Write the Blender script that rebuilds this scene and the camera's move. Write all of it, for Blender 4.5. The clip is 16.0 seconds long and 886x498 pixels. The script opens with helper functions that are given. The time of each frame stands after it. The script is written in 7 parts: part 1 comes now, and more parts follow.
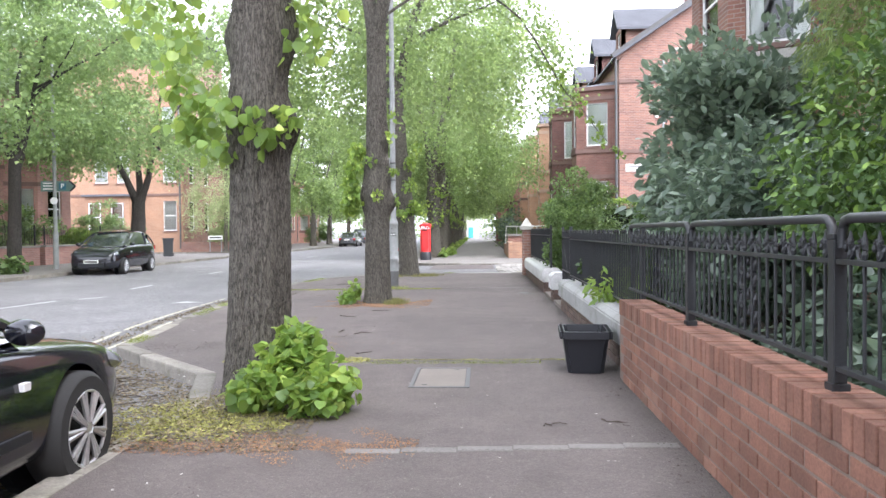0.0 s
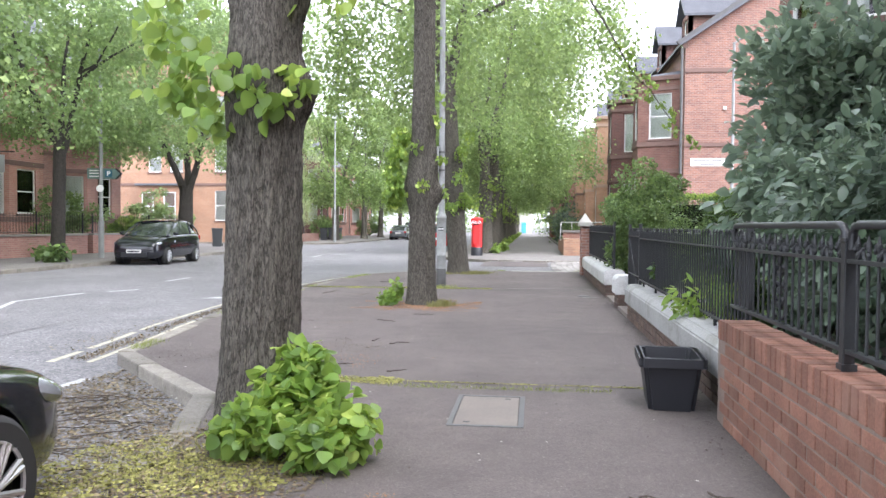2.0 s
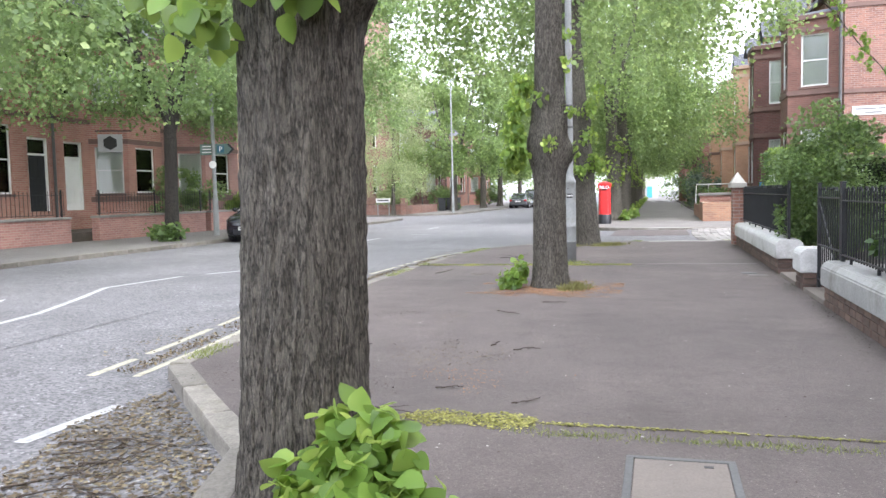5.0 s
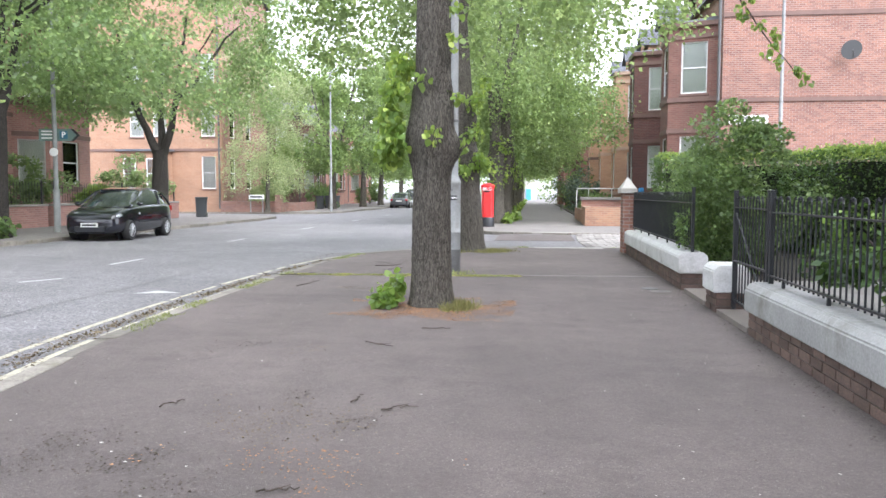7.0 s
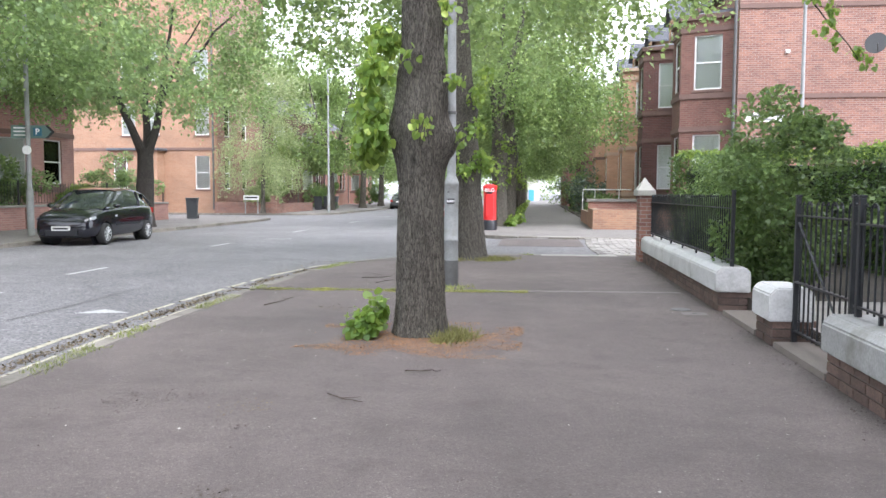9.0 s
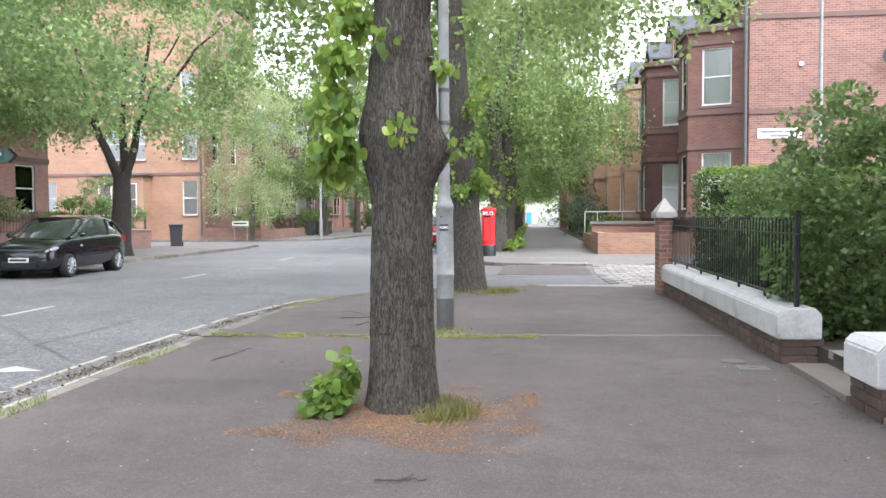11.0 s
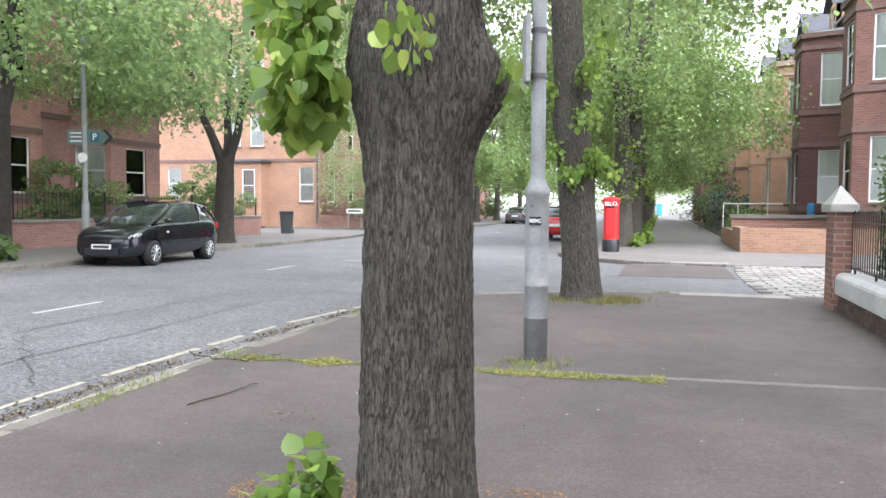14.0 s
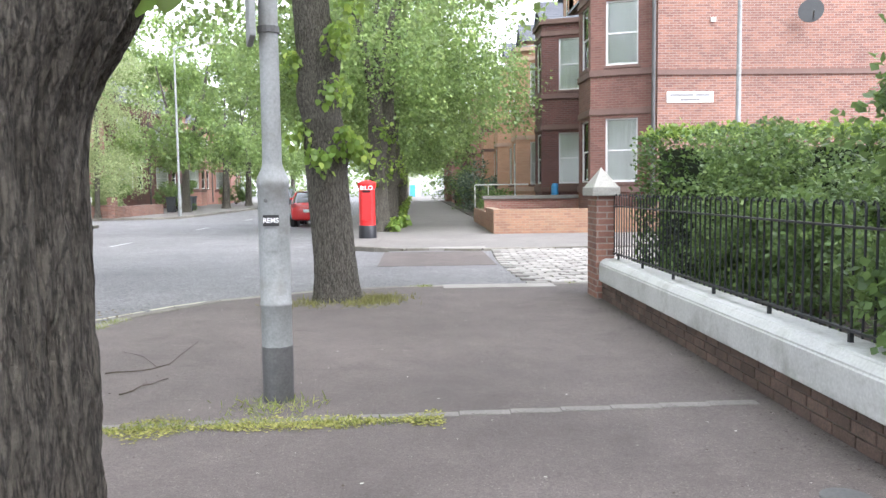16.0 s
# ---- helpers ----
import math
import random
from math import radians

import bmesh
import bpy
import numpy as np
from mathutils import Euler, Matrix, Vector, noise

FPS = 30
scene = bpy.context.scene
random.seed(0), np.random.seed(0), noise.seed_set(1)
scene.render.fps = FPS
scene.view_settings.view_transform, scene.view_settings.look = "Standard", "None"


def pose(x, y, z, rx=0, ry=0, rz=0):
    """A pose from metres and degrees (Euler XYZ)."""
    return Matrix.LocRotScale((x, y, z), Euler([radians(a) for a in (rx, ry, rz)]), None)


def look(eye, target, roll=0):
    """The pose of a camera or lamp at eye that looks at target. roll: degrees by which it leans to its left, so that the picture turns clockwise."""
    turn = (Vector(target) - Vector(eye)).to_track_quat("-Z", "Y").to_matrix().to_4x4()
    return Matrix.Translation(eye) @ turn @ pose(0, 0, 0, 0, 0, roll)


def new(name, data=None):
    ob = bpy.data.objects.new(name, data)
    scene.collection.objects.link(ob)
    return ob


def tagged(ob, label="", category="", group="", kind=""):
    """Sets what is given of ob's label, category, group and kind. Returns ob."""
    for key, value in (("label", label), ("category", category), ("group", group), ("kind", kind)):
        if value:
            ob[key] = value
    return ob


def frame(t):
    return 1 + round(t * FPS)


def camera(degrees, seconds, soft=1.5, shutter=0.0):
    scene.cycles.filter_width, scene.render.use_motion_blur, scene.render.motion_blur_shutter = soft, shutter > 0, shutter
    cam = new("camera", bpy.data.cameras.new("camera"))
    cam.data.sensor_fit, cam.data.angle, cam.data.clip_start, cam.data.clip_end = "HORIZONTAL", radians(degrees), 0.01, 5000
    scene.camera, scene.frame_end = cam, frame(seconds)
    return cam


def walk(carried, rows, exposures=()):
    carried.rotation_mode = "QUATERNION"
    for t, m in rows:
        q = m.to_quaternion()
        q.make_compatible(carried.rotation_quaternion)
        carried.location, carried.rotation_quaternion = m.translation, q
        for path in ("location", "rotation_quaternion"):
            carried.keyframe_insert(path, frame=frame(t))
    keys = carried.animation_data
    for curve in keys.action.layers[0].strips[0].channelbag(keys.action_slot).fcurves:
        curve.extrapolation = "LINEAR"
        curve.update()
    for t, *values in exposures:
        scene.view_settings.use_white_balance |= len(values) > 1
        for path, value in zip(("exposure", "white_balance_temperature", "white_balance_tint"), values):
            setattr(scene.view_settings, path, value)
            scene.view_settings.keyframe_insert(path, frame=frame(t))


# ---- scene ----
cam = camera(59.2, 16.0)
METRES, EYE, TILT, LEAN, TURN = 16.0, 1.35, 0.0, 0.0, 2.7
PATH = [
    (0, (0.073, 2.036, 1.22), (-0.025, 4.033, 1.176), -0.6),
    (0.5, (0.084, 2.367, 1.199), (-0.014, 4.365, 1.156), 0.1),
    (1, (0.061, 2.689, 1.235), (-0.029, 4.686, 1.183), -0.3),
    (1.5, (0.073, 3.019, 1.232), (-0.022, 5.015, 1.175), -0.3),
    (2, (0.021, 3.341, 1.236), (-0.21, 5.327, 1.177), 0.4),
    (2.5, (-0.051, 3.649, 1.256), (-0.345, 5.626, 1.192), 0.4),
    (3, (-0.092, 3.98, 1.249), (-0.554, 5.925, 1.192), 0.1),
    (3.5, (-0.172, 4.287, 1.228), (-0.673, 6.222, 1.168), 0.7),
    (4, (-0.269, 4.597, 1.252), (-0.761, 6.534, 1.165), -0.4),
    (4.2, (-0.29, 4.725, 1.24), (-0.786, 6.66, 1.14), -0.8),
    (6.3, (-0.51, 6.458, 1.221), (-1.08, 8.368, 1.058), -1.1),
    (6.5, (-0.54, 6.62, 1.21), (-1.048, 8.548, 1.047), -0.4),
    (7, (-0.594, 6.987, 1.248), (-0.828, 8.968, 1.105), 0.1),
    (7.5, (-0.6, 7.41, 1.251), (-0.831, 9.392, 1.114), -0.1),
    (8, (-0.638, 7.786, 1.246), (-0.871, 9.767, 1.107), 0.4),
    (8.5, (-0.674, 8.154, 1.277), (-0.907, 10.135, 1.134), -0.1),
    (9, (-0.682, 8.563, 1.279), (-0.922, 10.543, 1.137), 0.2),
    (9.2, (-0.7, 8.708, 1.266), (-0.94, 10.688, 1.126), 0.7),
    (11.3, (-0.835, 10.576, 1.298), (-1.056, 12.562, 1.221), -0.8),
    (11.5, (-0.833, 10.751, 1.287), (-1.032, 12.74, 1.211), -1.0),
    (12, (-0.749, 11.189, 1.294), (-0.944, 13.178, 1.213), -0.7),
    (12.5, (-0.735, 11.596, 1.287), (-0.93, 13.585, 1.201), -0.1),
    (13, (-0.744, 11.964, 1.297), (-0.968, 13.949, 1.204), -0.4),
    (13.5, (-0.738, 12.332, 1.308), (-1.207, 14.273, 1.211), -0.3),
    (14, (-0.827, 12.727, 1.29), (-1.374, 14.647, 1.181), 0.4),
    (14.5, (-0.887, 13.084, 1.309), (-1.424, 15.006, 1.188), -0.1),
    (15, (-0.902, 13.489, 1.332), (-1.327, 15.438, 1.201), -0.3),
    (15.5, (-0.938, 13.854, 1.331), (-1.051, 15.845, 1.188), 0.1),
    (16, (-0.933, 14.184, 1.364), (-0.871, 16.177, 1.209), -0.7),
]
walk(cam, [(t, look(eye, target, roll)) for t, eye, target, roll in PATH], [(0, 2.45, 5950, 16), (3, 2.35, 5950, 16), (6.5, 2.35, 5950, 15), (9, 2.2, 5950, 15), (13, 2.25, 5950, 15), (16, 2.4, 5950, 14)])

# ---- world and sun: a bright overcast sky ----
world = bpy.data.worlds.new("overcast_sky")
scene.world = world
world.use_nodes = True
wn, wl = world.node_tree.nodes, world.node_tree.links
sky = wn.new("ShaderNodeTexSky")
sky.sky_type, sky.sun_disc = "NISHITA", False
sky.sun_elevation, sky.sun_rotation = radians(50), radians(133)
sky.dust_density, sky.air_density = 4.0, 1.0
pale = wn.new("ShaderNodeHueSaturation")
pale.inputs["Saturation"].default_value = 0.25
wl.new(sky.outputs[0], pale.inputs["Color"])
cloud = wn.new("ShaderNodeMix")  # an even cloud sheet over most of the sky
cloud.data_type = "RGBA"
cloud.inputs[0].default_value = 0.62
cloud.inputs[7].default_value = (5.3, 5.4, 5.5, 1)
wl.new(pale.outputs[0], cloud.inputs[6])
wl.new(cloud.outputs[2], wn["Background"].inputs["Color"])
wn["Background"].inputs["Strength"].default_value = 0.15
sun = new("sun", bpy.data.lights.new("sun", "SUN"))
sun.data.energy, sun.data.angle, sun.data.color = 1.25, radians(55), (1.0, 0.96, 0.9)
sun.matrix_world = look((19, -17.5, 30.5), (0, 0, 0))

# ---- materials ----
def nodes_of(name):
    m = bpy.data.materials.new(name)
    m.use_nodes = True
    t = m.node_tree
    return m, t.nodes, t.links, t.nodes["Principled BSDF"]


def ramp(n, stops):
    r = n.new("ShaderNodeValToRGB")
    while len(r.color_ramp.elements) < len(stops):
        r.color_ramp.elements.new(0.5)
    for e, (p, c) in zip(r.color_ramp.elements, stops):
        e.position, e.color = p, (*c, 1)
    return r


def noise_tex(n, l, vec, scale, detail=5, rough=0.6):
    t = n.new("ShaderNodeTexNoise")
    t.inputs["Scale"].default_value, t.inputs["Detail"].default_value, t.inputs["Roughness"].default_value = scale, detail, rough
    if vec is not None:
        l.new(vec, t.inputs["Vector"])
    return t


def mix(n, l, fac, a, b, mode="MIX"):
    m = n.new("ShaderNodeMix")
    m.data_type, m.blend_type = "RGBA", mode
    for sock, v in ((m.inputs[0], fac), (m.inputs[6], a), (m.inputs[7], b)):
        if isinstance(v, (int, float)):
            sock.default_value = v
        elif isinstance(v, tuple):
            sock.default_value = (*v, 1)
        else:
            l.new(v, sock)
    return m.outputs[2]


def bump(n, l, p, height, strength, distance):
    b = n.new("ShaderNodeBump")
    b.inputs["Strength"].default_value, b.inputs["Distance"].default_value = strength, distance
    l.new(height, b.inputs["Height"])
    l.new(b.outputs[0], p.inputs["Normal"])
    return b


def surface(name, dark, light, scale=4.0, fine=60.0, rough=0.8, bumpy=0.3, depth=0.004, metal=0.0, stain=None, stain_scale=0.7, islands=0.0, stretch=(1, 1, 1), things=0.0, spread=0.18):
    """Two scales of colour, fine relief, uneven gloss, optional stains."""
    m, n, l, p = nodes_of(name)
    geo = n.new("ShaderNodeNewGeometry")
    mp = n.new("ShaderNodeMapping")
    mp.inputs["Scale"].default_value = stretch
    l.new(geo.outputs["Position"], mp.inputs[0])
    v = mp.outputs[0]
    big, small = noise_tex(n, l, v, scale), noise_tex(n, l, v, fine, 3)
    add = n.new("ShaderNodeMath")
    add.operation = "MULTIPLY_ADD"
    l.new(small.outputs[0], add.inputs[0])
    add.inputs[1].default_value = 0.5
    half = n.new("ShaderNodeMath")
    half.operation = "MULTIPLY"
    l.new(big.outputs[0], half.inputs[0])
    half.inputs[1].default_value = 0.5
    l.new(half.outputs[0], add.inputs[2])
    r = ramp(n, [(0.5 - spread, dark), (0.5 + spread, light)])
    l.new(add.outputs[0], r.inputs[0])
    col = r.outputs[0]
    if stain:
        st = noise_tex(n, l, v, stain_scale, 6, 0.65)
        k = ramp(n, [(0.52, (0, 0, 0)), (0.72, (1, 1, 1))])
        l.new(st.outputs[0], k.inputs[0])
        col = mix(n, l, k.outputs[0], col, stain)
    for amount, source in ((islands, geo.outputs["Random Per Island"]), (things, None)):
        if amount:
            if source is None:
                source = n.new("ShaderNodeObjectInfo").outputs["Random"]
            k = n.new("ShaderNodeMapRange")
            k.inputs[3].default_value, k.inputs[4].default_value = 1 - amount, 1 + amount
            l.new(source, k.inputs[0])
            col = mix(n, l, 1.0, col, k.outputs[0], "MULTIPLY")
    l.new(col, p.inputs["Base Color"])
    p.inputs["Metallic"].default_value = metal
    rr = n.new("ShaderNodeMapRange")
    rr.inputs[3].default_value, rr.inputs[4].default_value = max(rough - 0.12, 0.03), min(rough + 0.1, 1)
    l.new(big.outputs[0], rr.inputs[0])
    l.new(rr.outputs[0], p.inputs["Roughness"])
    if bumpy:
        bump(n, l, p, add.outputs[0], bumpy, depth)
    return m


def wall_uv(n, l):
    """Runs along any upright wall, and up."""
    geo = n.new("ShaderNodeNewGeometry")
    cr = n.new("ShaderNodeVectorMath")
    cr.operation = "CROSS_PRODUCT"
    cr.inputs[0].default_value = (0, 0, 1)
    l.new(geo.outputs["True Normal"], cr.inputs[1])
    dot = n.new("ShaderNodeVectorMath")
    dot.operation = "DOT_PRODUCT"
    l.new(cr.outputs[0], dot.inputs[0])
    l.new(geo.outputs["Position"], dot.inputs[1])
    sep = n.new("ShaderNodeSeparateXYZ")
    l.new(geo.outputs["Position"], sep.inputs[0])
    com = n.new("ShaderNodeCombineXYZ")
    l.new(dot.outputs["Value"], com.inputs[0])
    l.new(sep.outputs[2], com.inputs[1])
    return geo, com.outputs[0]


def brickwork(name, a, b, mortar, soot=None):
    m, n, l, p = nodes_of(name)
    geo, uv = wall_uv(n, l)
    br = n.new("ShaderNodeTexBrick")
    l.new(uv, br.inputs["Vector"])
    for key, val in (("Scale", 1.0), ("Mortar Size", 0.009), ("Mortar Smooth", 0.2), ("Bias", 0.0), ("Brick Width", 0.225), ("Row Height", 0.075)):
        br.inputs[key].default_value = val
    for key, c in (("Color1", a), ("Color2", b), ("Mortar", mortar)):
        br.inputs[key].default_value = (*c, 1)
    big = noise_tex(n, l, geo.outputs["Position"], 0.5, 6, 0.7)
    fine = noise_tex(n, l, geo.outputs["Position"], 45, 3)
    k = ramp(n, [(0.3, (0.72, 0.7, 0.7)), (0.7, (1.2, 1.15, 1.1))])
    l.new(big.outputs[0], k.inputs[0])
    col = mix(n, l, 0.8, br.outputs[0], k.outputs[0], "MULTIPLY")
    k2 = ramp(n, [(0.3, (0.8, 0.8, 0.8)), (0.7, (1.15, 1.15, 1.15))])
    l.new(fine.outputs[0], k2.inputs[0])
    col = mix(n, l, 0.7, col, k2.outputs[0], "MULTIPLY")
    if soot:
        s = noise_tex(n, l, geo.outputs["Position"], 1.1, 6, 0.7)
        ks = ramp(n, [(0.5, (0, 0, 0)), (0.75, (0.7, 0.7, 0.7))])
        l.new(s.outputs[0], ks.inputs[0])
        col = mix(n, l, ks.outputs[0], col, soot)
    l.new(col, p.inputs["Base Color"])
    p.inputs["Roughness"].default_value = 0.88
    inv = n.new("ShaderNodeMath")
    inv.operation = "SUBTRACT"
    inv.inputs[0].default_value = 1.0
    l.new(br.outputs["Fac"], inv.inputs[1])
    bump(n, l, p, inv.outputs[0], 0.5, 0.006)
    return m


def leafage(name, dark, light, through_light, rough=0.45, clear=0.35):
    m, n, l, p = nodes_of(name)
    geo = n.new("ShaderNodeNewGeometry")
    r = ramp(n, [(0.0, dark), (0.75, light), (1.0, through_light)])
    nz = noise_tex(n, l, geo.outputs["Position"], 1.3, 4, 0.7)
    mx = n.new("ShaderNodeMath")
    mx.operation = "MULTIPLY_ADD"
    l.new(geo.outputs["Random Per Island"], mx.inputs[0])
    mx.inputs[1].default_value = 0.75
    k = n.new("ShaderNodeMath")
    k.operation = "MULTIPLY"
    l.new(nz.outputs[0], k.inputs[0])
    k.inputs[1].default_value = 1.1
    low = n.new("ShaderNodeMath")
    low.operation = "SUBTRACT"
    l.new(k.outputs[0], low.inputs[0])
    low.inputs[1].default_value = 0.38
    l.new(low.outputs[0], mx.inputs[2])
    l.new(mx.outputs[0], r.inputs[0])
    l.new(r.outputs[0], p.inputs["Base Color"])
    p.inputs["Roughness"].default_value = rough
    tr = n.new("ShaderNodeBsdfTranslucent")
    bright = mix(n, l, 0.6, r.outputs[0], through_light)
    l.new(bright, tr.inputs[0])
    ms = n.new("ShaderNodeMixShader")
    ms.inputs[0].default_value = clear
    l.new(p.outputs[0], ms.inputs[1])
    l.new(tr.outputs[0], ms.inputs[2])
    l.new(ms.outputs[0], n["Material Output"].inputs[0])
    return m


def bark(name, dark, light, moss):
    """Corky ridges between dark upright fissures, with fine flakes and a pale lichen bloom."""
    m, n, l, p = nodes_of(name)
    tc = n.new("ShaderNodeTexCoord")
    mp = n.new("ShaderNodeMapping")
    mp.inputs["Scale"].default_value = (1, 1, 0.2)
    l.new(tc.outputs["Object"], mp.inputs[0])
    total = None
    for scale, detail, weight, edge in ((42, 3, 0.34, 0.1), (90, 4, 0.26, 0.12)):
        wave = noise_tex(n, l, mp.outputs[0], scale, detail, 0.55)
        off = n.new("ShaderNodeMath")
        off.operation = "SUBTRACT"
        l.new(wave.outputs[0], off.inputs[0])
        off.inputs[1].default_value = 0.5
        fold = n.new("ShaderNodeMath")
        fold.operation = "ABSOLUTE"
        l.new(off.outputs[0], fold.inputs[0])
        k = n.new("ShaderNodeMapRange")
        k.interpolation_type = "SMOOTHSTEP"
        k.inputs[2].default_value, k.inputs[4].default_value = edge, weight
        l.new(fold.outputs[0], k.inputs[0])
        if total is None:
            total = k.outputs[0]
        else:
            add = n.new("ShaderNodeMath")
            l.new(total, add.inputs[0])
            l.new(k.outputs[0], add.inputs[1])
            total = add.outputs[0]
    fine = noise_tex(n, l, tc.outputs["Object"], 120, 6, 0.75)
    h = n.new("ShaderNodeMath")
    h.operation = "MULTIPLY_ADD"
    l.new(fine.outputs[0], h.inputs[0])
    h.inputs[1].default_value = 0.62
    l.new(total, h.inputs[2])
    r = ramp(n, [(0.3, dark), (0.66, tuple(a * 0.5 + b * 0.5 for a, b in zip(dark, light))), (0.98, light)])
    l.new(h.outputs[0], r.inputs[0])
    big = noise_tex(n, l, tc.outputs["Object"], 2.2, 5)
    km = ramp(n, [(0.45, (0, 0, 0)), (0.75, (0.5, 0.5, 0.5))])
    l.new(big.outputs[0], km.inputs[0])
    col = mix(n, l, km.outputs[0], r.outputs[0], mix(n, l, 0.5, r.outputs[0], moss))
    l.new(col, p.inputs["Base Color"])
    p.inputs["Roughness"].default_value = 0.92
    bump(n, l, p, h.outputs[0], 1.0, 0.025)
    return m


def plain(name, colour, rough=0.5, metal=0.0, coat=0.0, vary=0.15):
    m = surface(name, tuple(c * (1 - vary) for c in colour), tuple(min(c * (1 + vary), 1) for c in colour), 2.0, 40, rough, 0.08, 0.001, metal)
    m.node_tree.nodes["Principled BSDF"].inputs["Coat Weight"].default_value = coat
    return m


def glass(name):
    m, n, l, p = nodes_of(name)
    t, g, f, ms = n.new("ShaderNodeBsdfTransparent"), n.new("ShaderNodeBsdfGlossy"), n.new("ShaderNodeFresnel"), n.new("ShaderNodeMixShader")
    t.inputs[0].default_value, g.inputs["Roughness"].default_value, f.inputs[0].default_value = (0.94, 0.96, 0.95, 1), 0.02, 1.5
    l.new(f.outputs[0], ms.inputs[0])
    l.new(t.outputs[0], ms.inputs[1])
    l.new(g.outputs[0], ms.inputs[2])
    l.new(ms.outputs[0], n["Material Output"].inputs[0])
    return m


def asphalt(name, dark, light, chip, fine, wear, patch, seed):
    """Aggregate chips in bitumen: sharp fine grain, weak broad wear, a few darker worn patches."""
    m, n, l, p = nodes_of(name)
    geo = n.new("ShaderNodeNewGeometry")
    v = geo.outputs["Position"]
    cells = n.new("ShaderNodeTexVoronoi")
    cells.inputs["Scale"].default_value = fine
    l.new(v, cells.inputs["Vector"])
    tone = n.new("ShaderNodeSeparateColor")
    l.new(cells.outputs["Color"], tone.inputs[0])
    r = ramp(n, [(0.0, dark), (0.8, light), (0.97, light), (1.0, chip)])
    l.new(tone.outputs[0], r.inputs[0])
    col = r.outputs[0]
    for scale, lo, hi, detail in ((0.45, 1 - wear, 1 + wear, 3), (3.5, 1 - wear * 0.6, 1 + wear * 0.6, 6), (26, 0.88, 1.12, 4)):
        w = noise_tex(n, l, v, scale, detail, 0.6)
        k = n.new("ShaderNodeMapRange")
        k.inputs[1].default_value, k.inputs[2].default_value = 0.3, 0.7
        k.inputs[3].default_value, k.inputs[4].default_value = lo, hi
        l.new(w.outputs[0], k.inputs[0])
        col = mix(n, l, 1.0, col, k.outputs[0], "MULTIPLY")
    off = n.new("ShaderNodeVectorMath")
    off.inputs[1].default_value = (seed, seed * 2.0, 0)
    l.new(v, off.inputs[0])
    st = noise_tex(n, l, off.outputs[0], 1.7, 8, 0.72)
    k = ramp(n, [(0.53, (0, 0, 0)), (0.7, (0.6, 0.6, 0.6))])
    l.new(st.outputs[0], k.inputs[0])
    col = mix(n, l, k.outputs[0], col, patch)
    l.new(col, p.inputs["Base Color"])
    p.inputs["Roughness"].default_value = 0.82
    bump(n, l, p, cells.outputs["Distance"], 0.5, 0.004)
    return m


PAVE = asphalt("pavement_asphalt", (0.07, 0.057, 0.053), (0.112, 0.093, 0.087), (0.19, 0.172, 0.16), 170, 0.2, (0.056, 0.045, 0.041), 3.0)
# lighter than PAVE: the sunlit look beyond the junction is in the colour
PALE_PAVE = asphalt("pale_pavement_asphalt", (0.105, 0.097, 0.091), (0.175, 0.163, 0.154), (0.24, 0.228, 0.216), 120, 0.14, (0.095, 0.087, 0.081), 5.0)
ROAD = asphalt("road_asphalt", (0.066, 0.064, 0.067), (0.182, 0.178, 0.182), (0.32, 0.315, 0.315), 52, 0.15, (0.085, 0.083, 0.086), 11.0)
KERB = surface("kerb_stone", (0.095, 0.086, 0.073), (0.25, 0.232, 0.2), 5, 60, 0.85, 0.5, 0.006, stain=(0.1, 0.091, 0.06), stain_scale=3.5, things=0.25)
SETT = surface("granite_sett", (0.15, 0.142, 0.132), (0.31, 0.29, 0.268), 6, 80, 0.75, 0.4, 0.006, things=0.25)
DRAIN = surface("cast_drain", (0.1, 0.093, 0.088), (0.21, 0.195, 0.18), 3, 70, 0.8, 0.3, 0.003)
CONCRETE = surface("concrete", (0.2, 0.19, 0.175), (0.3, 0.28, 0.26), 3, 70, 0.85, 0.3, 0.003, stain=(0.15, 0.14, 0.12))
PAINT_LINE = surface("road_paint", (0.27, 0.27, 0.265), (0.48, 0.48, 0.47), 5, 60, 0.7, 0.3, 0.002, stain=(0.18, 0.18, 0.18), stain_scale=5)
YELLOW_LINE = surface("yellow_road_paint", (0.26, 0.245, 0.185), (0.46, 0.435, 0.33), 6, 60, 0.7, 0.3, 0.002, stain=(0.16, 0.155, 0.14), stain_scale=7)
BRICK = surface("orange_brick", (0.125, 0.058, 0.04), (0.265, 0.128, 0.088), 5, 70, 0.85, 0.45, 0.004, stain=(0.26, 0.15, 0.11), stain_scale=2, things=0.25)
BROWN_BRICK = surface("dark_brown_brick", (0.05, 0.036, 0.03), (0.14, 0.09, 0.072), 5, 70, 0.85, 0.45, 0.004, things=0.3)
MORTAR = surface("mortar", (0.15, 0.112, 0.092), (0.24, 0.185, 0.155), 5, 90, 0.95, 0.4, 0.004)
DARK_MORTAR = surface("dark_mortar", (0.06, 0.052, 0.046), (0.12, 0.105, 0.092), 5, 90, 0.95, 0.4, 0.004)
COVER = surface("worn_cover_plate", (0.12, 0.103, 0.09), (0.2, 0.174, 0.152), 3, 90, 0.8, 0.35, 0.003)
WHITE_RENDER = surface("white_painted_render", (0.4, 0.4, 0.395), (0.62, 0.62, 0.61), 1.5, 50, 0.75, 0.25, 0.004, stain=(0.28, 0.275, 0.25), stain_scale=2.2)
